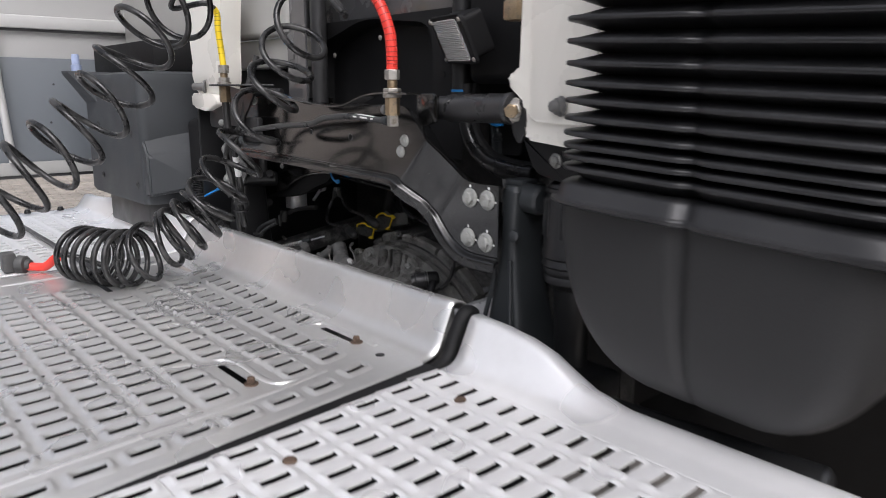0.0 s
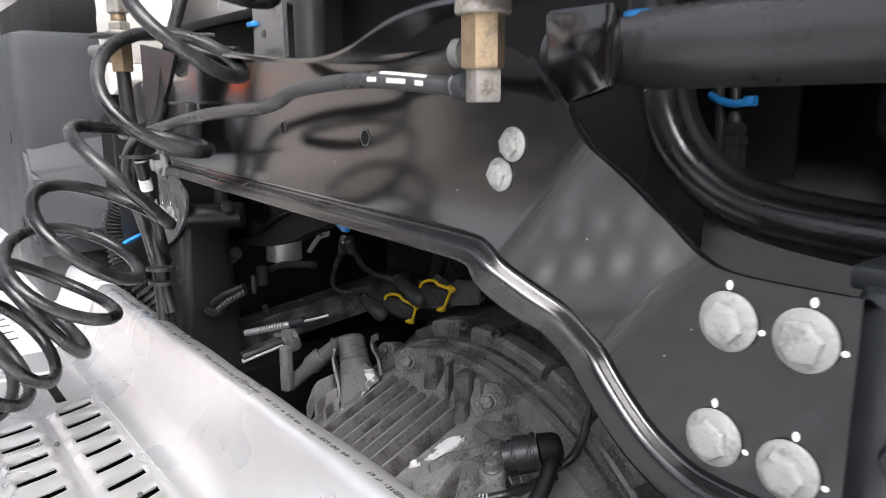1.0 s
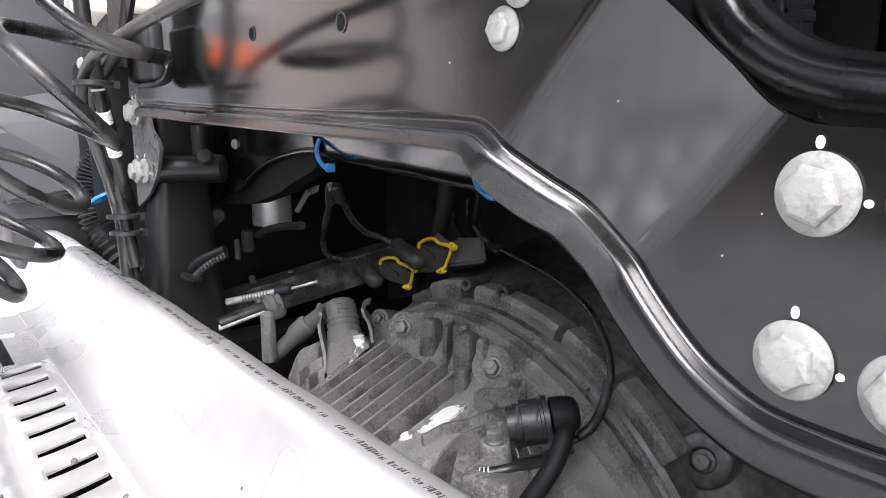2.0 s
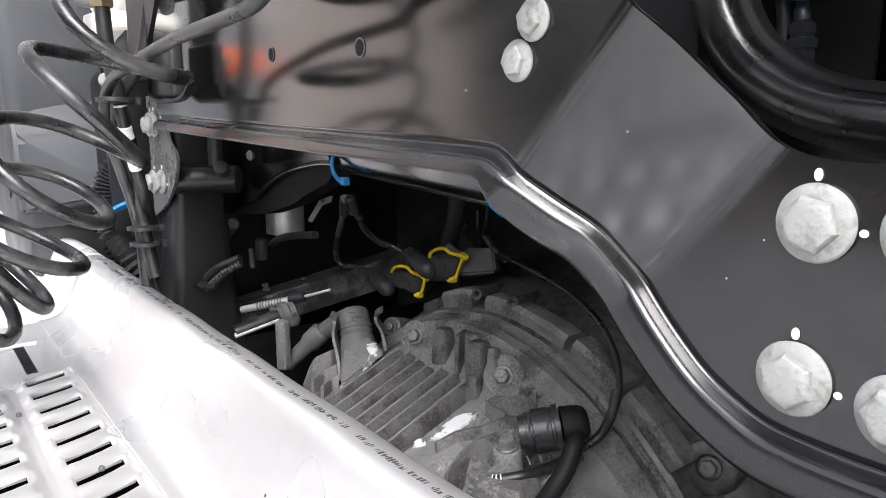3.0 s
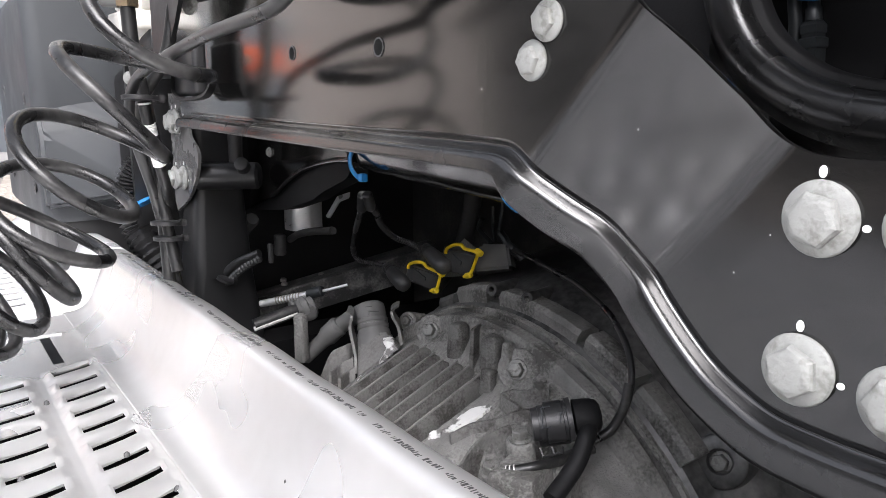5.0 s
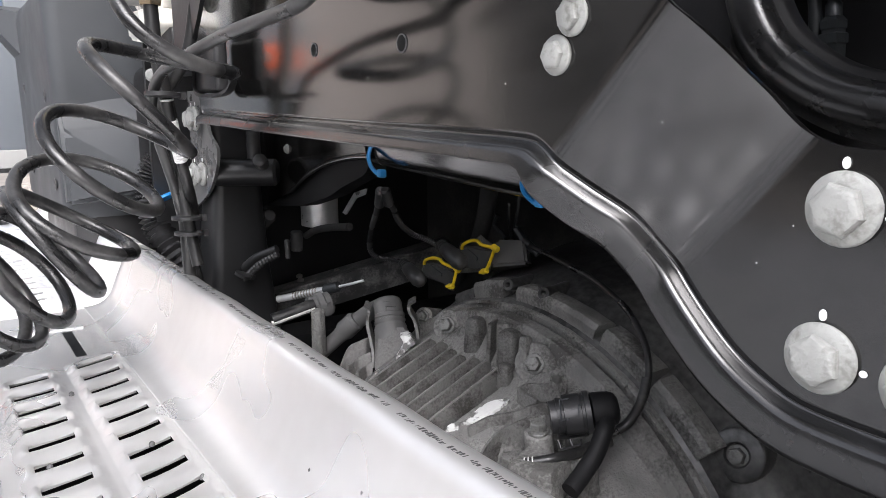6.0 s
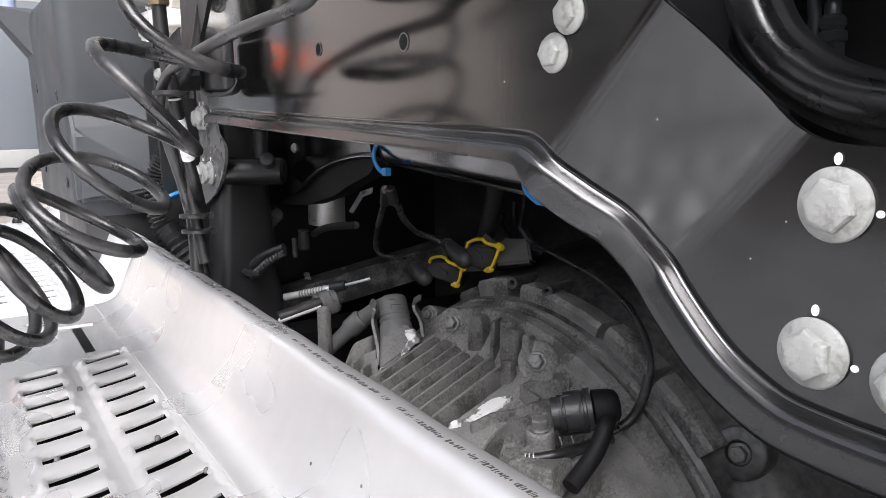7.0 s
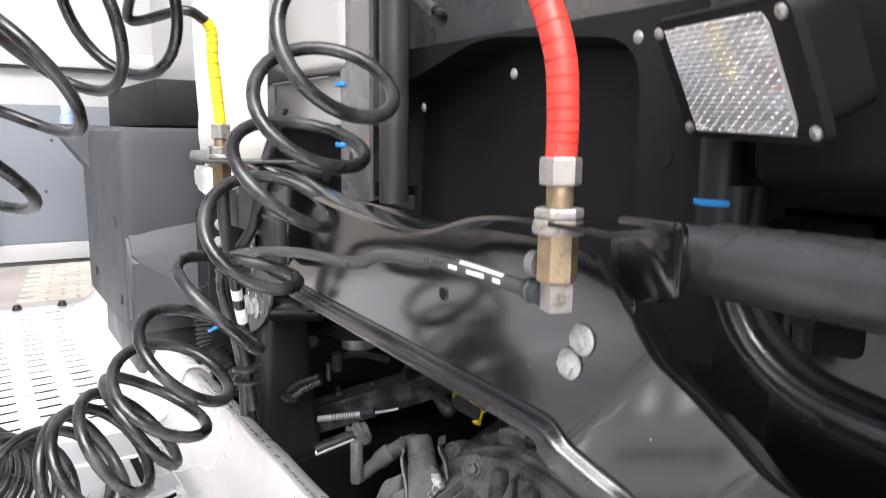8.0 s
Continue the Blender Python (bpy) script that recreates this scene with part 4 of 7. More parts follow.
# ---- coiled hoses ----
def coil_line(centres, radius, b_right, steps=28):
    """A helix whose axis runs through the centres, one turn from each to the next."""
    axis = curve_points(centres, steps)
    u = None
    out = []
    for i, q in enumerate(axis):
        d = (axis[min(i + 1, len(axis) - 1)] - axis[max(i - 1, 0)]).normalized()
        u = Vector(b_right) if u is None else u
        u = (u - d * u.dot(d)).normalized()
        w = u.cross(d)
        r = radius(i / steps) if callable(radius) else radius
        a = 2 * math.pi * i / steps
        out.append(q + u * (math.cos(a) * r) + w * (math.sin(a) * r))
    return out


RT = Vector((0.8, -0.6, 0))
tips = [(0.982, 1.245, 1.585), (0.982, 1.325, 1.522), (0.975, 1.371, 1.466), (0.957, 1.41, 1.398), (0.936, 1.459, 1.325), (0.893, 1.470, 1.255), (0.866, 1.495, 1.200), (0.842, 1.510, 1.158), (0.813, 1.518, 1.124), (0.787, 1.537, 1.093), (0.762, 1.554, 1.068), (0.738, 1.572, 1.050)]
CR = 0.060
c1 = []
for i, t in enumerate(tips):
    d = (Vector(tips[min(i + 1, len(tips) - 1)]) - Vector(tips[max(i - 1, 0)])).normalized()
    b = (RT - d * RT.dot(d)).normalized()
    c1.append(Vector(t) - b * (CR + 0.0105) - Vector((0, 0, 0.009 if i < 8 else 0.009 * max(0, 11 - i) / 4)))
last = c1[-1]
for x, y, z in ((0.676, 1.638, 1.076), (0.658, 1.662, 1.070), (0.643, 1.686, 1.067), (0.629, 1.710, 1.066), (0.617, 1.735, 1.066), (0.607, 1.760, 1.066), (0.598, 1.786, 1.066), (0.590, 1.812, 1.066)):
    c1.append(Vector((x, y, z)))
d0 = (c1[1] - c1[0]).normalized()
line1 = coil_line(c1, CR, (RT - d0 * RT.dot(d0)).normalized())
lead = curve_points([Vector(RED_LINE[-1]), Vector(RED_LINE[-1]) + Vector((-0.02, 0.03, 0.012)), line1[0] + Vector((-0.02, 0.04, 0.05)), line1[0]], 8)
tail_end = Vector((0.562, 1.915, 1.040))
tail = curve_points([line1[-1], line1[-1] + (line1[-1] - line1[-4]), tail_end + Vector((0.02, -0.03, 0.01)), tail_end], 8)
hose1 = thing("coiled_air_hose", "black coiled air hose from the deck to the red coupling", "coiled hose", "coiled air hoses")
part("coil", sweep(bmesh.new(), lead[:-1] + line1 + tail[1:], 0.0064, 12), COIL, hose1)
part("end_sleeve", tube([tail_end + Vector((0.012, -0.01, 0.004)), tail_end, (0.545, 1.955, 1.014), (0.515, 1.985, 1.013)], 0.0105, 12), RED, hose1, "red end sleeve")
bm = bmesh.new()
lathe(bm, (0.52, 1.98, 1.018), (-0.6, 0.55, -0.02), [(0, 0.012), (0.01, 0.014), (0.012, 0.022), (0.03, 0.024), (0.034, 0.018), (0.055, 0.019), (0.058, 0.012)], 14)
box(bm, 0.462, 0.492, 1.99, 2.03, 1.001, 1.05, 0.006)
part("coupling_head", bm, LIGHTENED_BLACK, hose1, "grey cast coupling head")

single("rubber_rod", box(bmesh.new(), 0.628, 0.641, 1.66, 2.72, 1.0035, 1.013, 0.003), DARK_PLASTIC, "straight black rubber rod lying on the deck under the coil", "rod")

c2 = [(0.875, 1.66, 1.640), (0.80, 1.63, 1.615), (0.735, 1.60, 1.585), (0.683, 1.58, 1.523), (0.638, 1.58, 1.447), (0.584, 1.57, 1.393), (0.535, 1.57, 1.343), (0.483, 1.56, 1.302), (0.430, 1.56, 1.262), (0.375, 1.55, 1.215), (0.32, 1.55, 1.165), (0.265, 1.55, 1.12), (0.215, 1.56, 1.09)]
line2 = coil_line([Vector(c) for c in c2], lambda n: 0.068, (0.67, 0.15, -0.72))
lead2 = curve_points([Vector(Y_LINE[-1]), Vector(Y_LINE[-1]) + Vector((-0.03, -0.012, 0.008)), line2[9] + (line2[9] - line2[13]) * 0.8, line2[9]], 8)
hose2 = thing("coiled_air_hose", "black coiled air hose stretched from the yellow coupling across the deck", "coiled hose", "coiled air hoses")
part("coil", sweep(bmesh.new(), lead2[:-1] + line2[9:], 0.0064, 12), COIL, hose2)

# ---- far housing ----
housing = thing("air_filter_housing", "dark grey plastic housing with a stepped lower cover beside the deck", "housing")
bm = bmesh.new()
sec = lambda z, y0, y1, x0, x1: rounded([(x0, y0), (x0 + 0.0, y1), (x1, y1), (x1, y0)], 0.025, 4)
rings = []
for z, y0, y1, x0, x1 in ((1.108, 2.165, 2.67, 0.874, 1.05), (1.118, 2.16, 2.685, 0.870, 1.06), (1.30, 2.155, 2.675, 0.868, 1.06), (1.465, 2.145, 2.66, 0.864, 1.06), (1.486, 2.15, 2.655, 0.869, 1.055), (1.493, 2.17, 2.63, 0.89, 1.04)):
    rings.append([bm.verts.new((a, b, z)) for a, b in sec(z, y0, y1, x0, x1)])
for a, b in zip(rings, rings[1:]):
    for i in range(len(a)):
        bm.faces.new((a[i], a[(i + 1) % len(a)], b[(i + 1) % len(a)], b[i]))
bm.faces.new(rings[0])
bm.faces.new(rings[-1])
part("body", bm, GREY_PLASTIC, housing)
bm = bmesh.new()
vs = [bm.verts.new(p) for p in ((0.872, 2.178, 1.325), (0.872, 2.132, 1.258), (0.872, 2.124, 1.138), (0.875, 2.178, 1.13), (1.015, 2.178, 1.346), (1.030, 2.112, 1.270), (1.020, 2.104, 1.158), (1.020, 2.178, 1.14))]
bmesh.ops.convex_hull(bm, input=vs)
bmesh.ops.bevel(bm, geom=list(bm.edges), offset=0.006, segments=2, affect="EDGES")
part("lower_cover", bm, GREY_PLASTIC, housing, angle=30)
bm = bmesh.new()
vs = [bm.verts.new(v) for v in ((0.868, 2.53, 1.485), (0.868, 2.66, 1.485), (0.80, 2.65, 1.500), (0.80, 2.57, 1.500), (0.80, 2.65, 1.493), (0.80, 2.57, 1.493), (0.868, 2.53, 1.40), (0.868, 2.66, 1.40), (1.0, 2.57, 1.495), (1.0, 2.65, 1.495))]
bmesh.ops.convex_hull(bm, input=vs)
part("spout", bm, GREY_PLASTIC, housing, angle=30)
for y, z in ((2.235, 1.315), (2.54, 1.335), (2.215, 1.165), (2.54, 1.17)):
    bm = bmesh.new()
    lathe(bm, (0.867, y, z), (-1, 0, 0), [(0, 0.011), (0.0008, 0.011), (0.001, 0.008), (-0.002, 0.0075), (-0.002, 0.004), (0.001, 0.0035), (0.001, 0.001)], 14)
    part("screw", bm, DARK_PLASTIC, housing)
part("base", box(bmesh.new(), 0.885, 1.04, 2.18, 2.55, 1.02, 1.116, 0.012), DARK_PLASTIC, housing)
bm = bmesh.new()
lathe(bm, (0.835, 2.61, 1.4985), (0, 0, 1), [(0, 0.016), (0.02, 0.016), (0.022, 0.012), (0.05, 0.012), (0.055, 0.01)], 14)
single("blue_white_cap", bm, PALE_BLUE, "blue and white bottle-shaped cap on the housing", "cap")
single("inner_duct", box(bmesh.new(), 0.98, 1.2, 2.016, 2.10, 1.05, 1.36, 0.02, 3), MATT_PLASTIC, "black plastic duct between housing and arch", "duct")

# ---- cab rear ----
cab = thing("cab", "white truck cab with a black plastic lower rear", "cab")
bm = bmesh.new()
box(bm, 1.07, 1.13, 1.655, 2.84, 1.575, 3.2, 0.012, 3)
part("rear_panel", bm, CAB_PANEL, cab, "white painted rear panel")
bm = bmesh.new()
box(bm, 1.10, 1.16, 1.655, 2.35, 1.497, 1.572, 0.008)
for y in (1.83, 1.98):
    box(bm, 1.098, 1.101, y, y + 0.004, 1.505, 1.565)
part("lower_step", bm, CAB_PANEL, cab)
bm = bmesh.new()
box(bm, 1.17, 1.24, 0.1, 1.655, 1.590, 3.2, 0.01)
part("upper_rear", bm, FOOT_GREY, cab)
part("roof", box(bmesh.new(), 1.07, 3.2, 0.1, 2.84, 3.2, 3.3, 0.03), WHITE, cab)
part("rear_underside", box(bmesh.new(), 0.955, 1.25, 2.25, 2.83, 1.496, 1.588, 0.006), MATT_PLASTIC, cab)
part("rear_underside", box(bmesh.new(), 1.14, 1.30, 1.678, 2.24, 1.38, 1.4965, 0.006), MATT_PLASTIC, cab)
part("front_bulkhead", box(bmesh.new(), 1.95, 2.05, 0.1, 2.84, 0.4, 3.2), BLACK_PAINT, cab)
part("floor_underside", box(bmesh.new(), 1.24, 2.0, 0.1, 2.84, 1.66, 1.72), MATT_PLASTIC, cab)
part("wheel_arch", box(bmesh.new(), 1.35, 1.96, 0.1, 0.14, 0.5, 1.7), MATT_PLASTIC, cab)

tunnel = thing("engine_tunnel_cover", "black plastic engine tunnel cover with a recessed panel", "cover")
bm = bmesh.new()
hole = rounded([(1.195, 1.30), (1.195, 1.575), (1.44, 1.60), (1.655, 1.545), (1.668, 1.30)], 0.05, 6)
# frame round the recess, recess walls and back
n = len(hole)


def on_outer(p):
    c = Vector((1.43, 1.42))
    d = Vector(p) - c
    s = min((0.33 if d.x < 0 else 0.29) / max(abs(d.x), 1e-6), (0.180 if d.y > 0 else 0.12) / max(abs(d.y), 1e-6))
    return c + d * s


ring_o = [bm.verts.new((1.15, *on_outer(p))) for p in hole]
ring_a = [bm.verts.new((1.15, *p)) for p in hole]
ring_b = [bm.verts.new((1.156, 1.43 + (p[0] - 1.43) * 0.985, 1.42 + (p[1] - 1.42) * 0.985)) for p in hole]
ring_c = [bm.verts.new((1.20, 1.43 + (p[0] - 1.43) * 0.95, 1.42 + (p[1] - 1.42) * 0.95)) for p in hole]
for a, b in ((ring_o, ring_a), (ring_a, ring_b), (ring_b, ring_c)):
    for i in range(n):
        bm.faces.new((a[i], a[(i + 1) % n], b[(i + 1) % n], b[i]))
bm.faces.new(ring_c)
part("recessed_panel", bm, MATT_PLASTIC, tunnel, angle=35)
for y, z in ((1.565, 1.522), (1.376, 1.554), (1.20, 1.575)):
    bm = bmesh.new()
    lathe(bm, (1.15, y, z), (-1, 0, 0), [(0, 0.006), (0.001, 0.006), (0.003, 0.003)], 12)
    part("rivet", bm, STEEL_NUT, tunnel)
bm = bmesh.new()
lathe(bm, (1.15, 1.161, 1.470), (-1, 0, 0), [(0, 0.0072), (0.001, 0.0070), (0.0012, 0.005)], 16)
part("plug", bm, HOLE, tunnel)
channel = thing("vertical_channel", "black steel channel with holes and blue ties at the cab corner", "channel")
bm = bmesh.new()
polygon_plate(bm, [(1.08, 1.586), (1.08, 1.672), (1.16, 1.672), (1.16, 1.666), (1.086, 1.666), (1.086, 1.586)], 1.40, 1.9, "z")
part("profile", bm, FOOT_GREY, channel, smooth=False)
for z in (1.47, 1.53, 1.60):
    bm = bmesh.new()
    lathe(bm, (1.0795, 1.640, z - 0.012), (-1, 0, 0), [(0, 0.005), (0.0006, 0.005), (0.0008, 0.003)], 12)
    part("hole", bm, DARK_PLASTIC, channel)
part("pole", cyl(bmesh.new(), (1.10, 1.556, 1.40), (1.10, 1.556, 1.9), 0.019, 20), DARK_PLASTIC, channel, "black vertical tube")
for z in (1.468, 1.550):
    o = single("cable_tie", box(bmesh.new(), 1.073, 1.082, 1.658, 1.678, z, z + 0.007, 0.002), BLUE, "blue cable tie on the black channel", "cable tie", "ties on the channel")
single("cross_tube", tube([(1.00, 1.82, 1.43), (1.02, 1.76, 1.435), (1.04, 1.70, 1.434), (1.055, 1.665, 1.432)], 0.011, 12), BLACK_PAINT, "black horizontal tube behind the coupling bracket", "tube")

# far white cab bracket
far_br = thing("far_cab_bracket", "white painted cab suspension bracket on the far side", "bracket")
bm = bmesh.new()
polygon_plate(bm, rounded([(1.80, 1.70), (2.03, 1.70), (2.015, 1.575), (2.0, 1.50), (2.02, 1.485), (1.985, 1.43), (1.845, 1.425), (1.83, 1.47), (1.825, 1.57)], 0.014, 3), 0.972, 1.03, "x", 0.005)
part("plate", bm, WHITE, far_br, angle=35)
bm = bmesh.new()
polygon_plate(bm, rounded([(1.985, 1.432), (1.845, 1.428), (1.835, 1.402), (1.90, 1.384), (1.98, 1.394), (2.0, 1.41)], 0.010, 3), 0.958, 1.03, "x", 0.005)
part("foot_lip", bm, WHITE, far_br, angle=35)
bm = bmesh.new()
lathe(bm, (0.972, 1.925, 1.448), (-0.7, 0.55, 0), [(0, 0.017), (0.005, 0.017), (0.008, 0.011), (0.034, 0.009), (0.036, 0.007)], 14)
part("bolt", bm, GREY_CONN, far_br)
single("far_bracket_foot", box(bmesh.new(), 0.975, 1.03, 1.83, 1.93, 1.34, 1.405, 0.012), BLACK_PAINT, "black foot under the far white bracket", "bracket")

# near white cab bracket
near_br = thing("near_cab_bracket", "white painted cab suspension bracket with a large bolt", "bracket")
bm = bmesh.new()
polygon_plate(bm, rounded([(0.862, 1.75), (0.857, 1.466), (0.888, 1.468), (0.892, 1.448), (0.848, 1.415), (0.844, 1.396), (0.850, 1.366), (0.842, 1.355), (0.745, 1.346), (0.70, 1.372), (0.68, 1.42), (0.68, 1.75)], 0.012, 3), 1.062, 1.095, "x", 0.006)
part("plate", bm, WHITE, near_br, angle=35)
bm = bmesh.new()
polygon_plate(bm, rounded([(0.838, 1.75), (0.836, 1.386), (0.715, 1.383), (0.70, 1.40), (0.70, 1.75)], 0.02, 4), 1.056, 1.064, "x", 0.004)
part("raised_face", bm, WHITE, near_br, angle=35)
bm = bmesh.new()
lathe(bm, (1.056, 0.765, 1.412), (-0.9, 0.35, 0), [(0, 0.0165), (0.002, 0.0165), (0.004, 0.0140), (0.010, 0.0135), (0.011, 0.0095), (0.018, 0.0090), (0.020, 0.0075), (0.0205, 0.002)], 24)
part("bolt_boss", bm, GREY_CONN, near_br, "dull grey bolt")
part("edge_fitting", box(bmesh.new(), 1.05, 1.08, 0.862, 0.895, 1.55, 1.585, 0.006), BRASS, near_br)
bm = bmesh.new()
polygon_plate(bm, rounded([(0.89, 1.375), (0.862, 1.355), (0.835, 1.30), (0.76, 1.285), (0.70, 1.31), (0.70, 1.355), (0.85, 1.358)], 0.012, 3), 1.075, 1.095, "x", 0.003)
part("fork", bm, MATT_PLASTIC, near_br)
flange_bolt("fork_bolt", (1.075, 0.788, 1.323), (-1, 0, 0), 0.72, near_br, 0.4, BOLT_DIRTY)

# damper
damper = thing("cab_damper", "black horizontal cab damper tube with a brass-coloured bolt", "damper")
bm = bmesh.new()
lathe(bm, (1.070, 1.125, 1.404), (0, -1, 0.01), [(0, 0.019), (0.003, 0.0220), (0.076, 0.0222), (0.078, 0.0245), (0.084, 0.0245), (0.087, 0.0258), (0.160, 0.0260), (0.228, 0.0258), (0.232, 0.0275), (0.240, 0.0275), (0.242, 0.0262), (0.246, 0.0285), (0.249, 0.020)], 32)
part("tube", bm, DAMPER, damper)
bm = bmesh.new()
lathe(bm, (1.064, 0.872, 1.403), (-0.9, -0.45, 0), [(-0.03, 0.022), (0, 0.022), (0.002, 0.019), (0.006, 0.018), (0.007, 0.0135), (0.016, 0.0135), (0.018, 0.011), (0.019, 0.003)], 24)
part("end_eye", bm, STEEL_NUT, damper)
bm = bmesh.new()
lathe(bm, (1.050, 0.866, 1.403), (-0.9, -0.45, 0), [(0, 0.0125), (0.010, 0.0125), (0.012, 0.010)], 6, 0.3)
part("bolt", bm, BRASS, damper)
bm = bmesh.new()
polygon_plate(bm, rounded([(0.885, 1.40), (0.855, 1.425), (0.84, 1.38), (0.86, 1.345), (0.875, 1.36)], 0.01, 3), 1.062, 1.07, "x", 0.002)
part("lug", bm, BLACK_PAINT, damper)
o = tie_band((1.150, 1.105, 1.437), (0, 0, 1), 0.0185, mat_=BLUE, head=False)
tagged(o, "blue band round a black pipe above the damper", "band")
single("riser_pipe", cyl(bmesh.new(), (1.150, 1.105, 1.40), (1.150, 1.105, 1.62), 0.0185, 20), BLACK_PAINT, "black vertical pipe above the damper", "pipe")

# work lamp
lamp = thing("work_lamp", "black framed work lamp with ribbed clear glass", "work lamp")
LC = Vector((1.0811, 1.0469, 1.5303))
lu = Vector((-0.346, -0.937, -0.034)).normalized()
lv = Vector((-0.41, 0.117, 0.905))
lv = (lv - lu * lv.dot(lu)).normalized()
ln = lu.cross(lv).normalized()
if ln.x > 0:
    ln = -ln


def lamp_box(bm, w, h, n0, n1, taper=1.0, r=0.012):
    o = rounded([(-w, -h), (w, -h), (w, h), (-w, h)], r, 4)
    a = [bm.verts.new(LC + lu * p + lv * q + ln * n0) for p, q in o]
    b = [bm.verts.new(LC + lu * p * taper + lv * q * taper + ln * n1) for p, q in o]
    m_ = len(o)
    for i in range(m_):
        bm.faces.new((a[i], a[(i + 1) % m_], b[(i + 1) % m_], b[i]))
    bm.faces.new(a)
    bm.faces.new(b)


bm = bmesh.new()
lamp_box(bm, 0.0775, 0.0470, 0.0, 0.006, 0.985)
lamp_box(bm, 0.068, 0.040, -0.04, 0.0, 1.0)
part("housing", bm, MATT_PLASTIC, lamp)
bm = bmesh.new()
lamp_box(bm, 0.0560, 0.0395, 0.0065, 0.008)
part("reflector", bm, REFLECTOR, lamp)
bm = bmesh.new()
nu, nv = 40, 46
pane = [[bm.verts.new(LC + lu * (-0.0560 + 0.112 * i / nu) + lv * (-0.0395 + 0.079 * j / nv) + ln * (0.0095 + (0.0008 if (i // 2 + j // 2) % 2 and i % 2 and j % 2 else 0.0) + 0.0006 * (j % 2))) for j in range(nv + 1)] for i in range(nu + 1)]
for i in range(nu):
    for j in range(nv):
        bm.faces.new((pane[i][j], pane[i + 1][j], pane[i + 1][j + 1], pane[i][j + 1]))
glass = part("glass", bm, LENS, lamp, "clear ribbed glass", smooth=False)
glass.visible_shadow = False
for sa, sb in ((-1, -1), (1, -1), (-1, 1), (1, 1)):
    bm = bmesh.new()
    lathe(bm, LC + lu * 0.0690 * sa + lv * 0.0375 * sb + ln * 0.006, ln, [(0, 0.0046), (0.002, 0.0046), (0.0036, 0.0028)], 12)
    part("screw", bm, STEEL_NUT, lamp)
single("lamp_mount", box(bmesh.new(), 1.135, 1.22, 0.86, 1.075, 1.45, 1.75, 0.02, 3), MATT_PLASTIC, "black plastic mount behind the work lamp", "lamp mount")

# curved dark edging and its panel
edging = thing("wheel_arch_edging", "glossy black curved tube edging by the cab foot", "edging")
EDGE = [(1.14, 1.090, 1.45), (1.14, 1.0945, 1.40), (1.14, 1.0915, 1.370), (1.14, 1.083, 1.348), (1.14, 1.070, 1.3295), (1.14, 1.052, 1.3145), (1.14, 1.033, 1.3035), (1.14, 1.012, 1.2965), (1.14, 0.985, 1.292), (1.14, 0.946, 1.2885), (1.14, 0.908, 1.287)]
line = curve_points(EDGE, 8)


def along_edge(profile):
    """A strip along the curved edge; profile of (inwards, back)."""
    bm_ = bmesh.new()
    cols_ = []
    for i_, q_ in enumerate(line):
        d_ = line[min(i_ + 1, len(line) - 1)] - line[max(i_ - 1, 0)]
        n_ = Vector((0, d_.z, -d_.y)).normalized()
        if n_.z < 0:
            n_ = -n_
        if i_ < 20:
            n_ = Vector((0, -abs(n_.y), abs(n_.z)))
        cols_.append([bm_.verts.new(q_ + n_ * a_ + Vector((b_, 0, 0))) for a_, b_ in profile])
    m_ = len(profile)
    for a_, b_ in zip(cols_, cols_[1:]):
        for k_ in range(m_):
            bm_.faces.new((a_[k_], a_[(k_ + 1) % m_], b_[(k_ + 1) % m_], b_[k_]))
    bm_.faces.new(cols_[0])
    bm_.faces.new(cols_[-1])
    return bm_


part("bead", along_edge([(0.014 * math.cos(k * math.pi / 9) - 0.001, 0.012 - 0.0125 * math.sin(k * math.pi / 9)) for k in range(10)] + [(-0.024, 0.022), (0.013, 0.022)]), EDGING, edging, "rounded glossy bead")
part("band", along_edge([(0.012, 0.016), (0.0165, 0.0185), (0.018, 0.0205), (0.018, 0.032), (0.010, 0.028)]), MATT_PLASTIC, edging, "flat black inner band")
# added backdrop that fills the dark space behind the foot
bm = bmesh.new()
polygon_plate(bm, [(0.60, 1.10), (1.16, 1.10), (1.16, 1.42), (0.60, 1.42)], 1.33, 1.345, "x")
single("cab_foot_shield", bm, BLACK_GLOSS, "black backdrop sheet added for the darkness behind the cab foot", "panel", smooth=False)
single("sensor_cable", tube([(1.214, 1.084, 1.400), (1.214, 1.080, 1.372), (1.216, 1.078, 1.345), (1.219, 1.080, 1.31)], 0.0046, 10), GREY_CAST, "thin black sensor cable behind the edging", "cable")
cc = thing("cable_connector", "dark grey ribbed cable connector behind the edging", "connector")
q0, q1 = Vector((1.2165, 1.0660, 1.354)), Vector((1.2165, 1.0630, 1.310))
d = (q1 - q0).normalized()
bm = bmesh.new()
lathe(bm, q0, d, [(0, 0.006), (0.003, 0.0085), (0.008, 0.0085), (0.009, 0.0075), (0.011, 0.0075), (0.012, 0.0095), (0.018, 0.0095), (0.019, 0.008), ((q1 - q0).length, 0.0075)], 4, 0.9)
part("body", bm, GREY_CAST, cc, angle=30)
bm = bmesh.new()
lathe(bm, q0 - d * 0.04, d, [(0, 0.004), (0.03, 0.004), (0.032, 0.0055), (0.04, 0.0055)], 10)
part("boot", bm, GREY_CAST, cc)
bm = sweep(bmesh.new(), curve_points([(1.212, 1.087, 1.3765), (1.208, 1.076, 1.3715), (1.208, 1.062, 1.3690), (1.210, 1.052, 1.3710)], 5), 0.0032, 8)
box(bm, 1.205, 1.214, 1.046, 1.055, 1.367, 1.375, 0.0015)
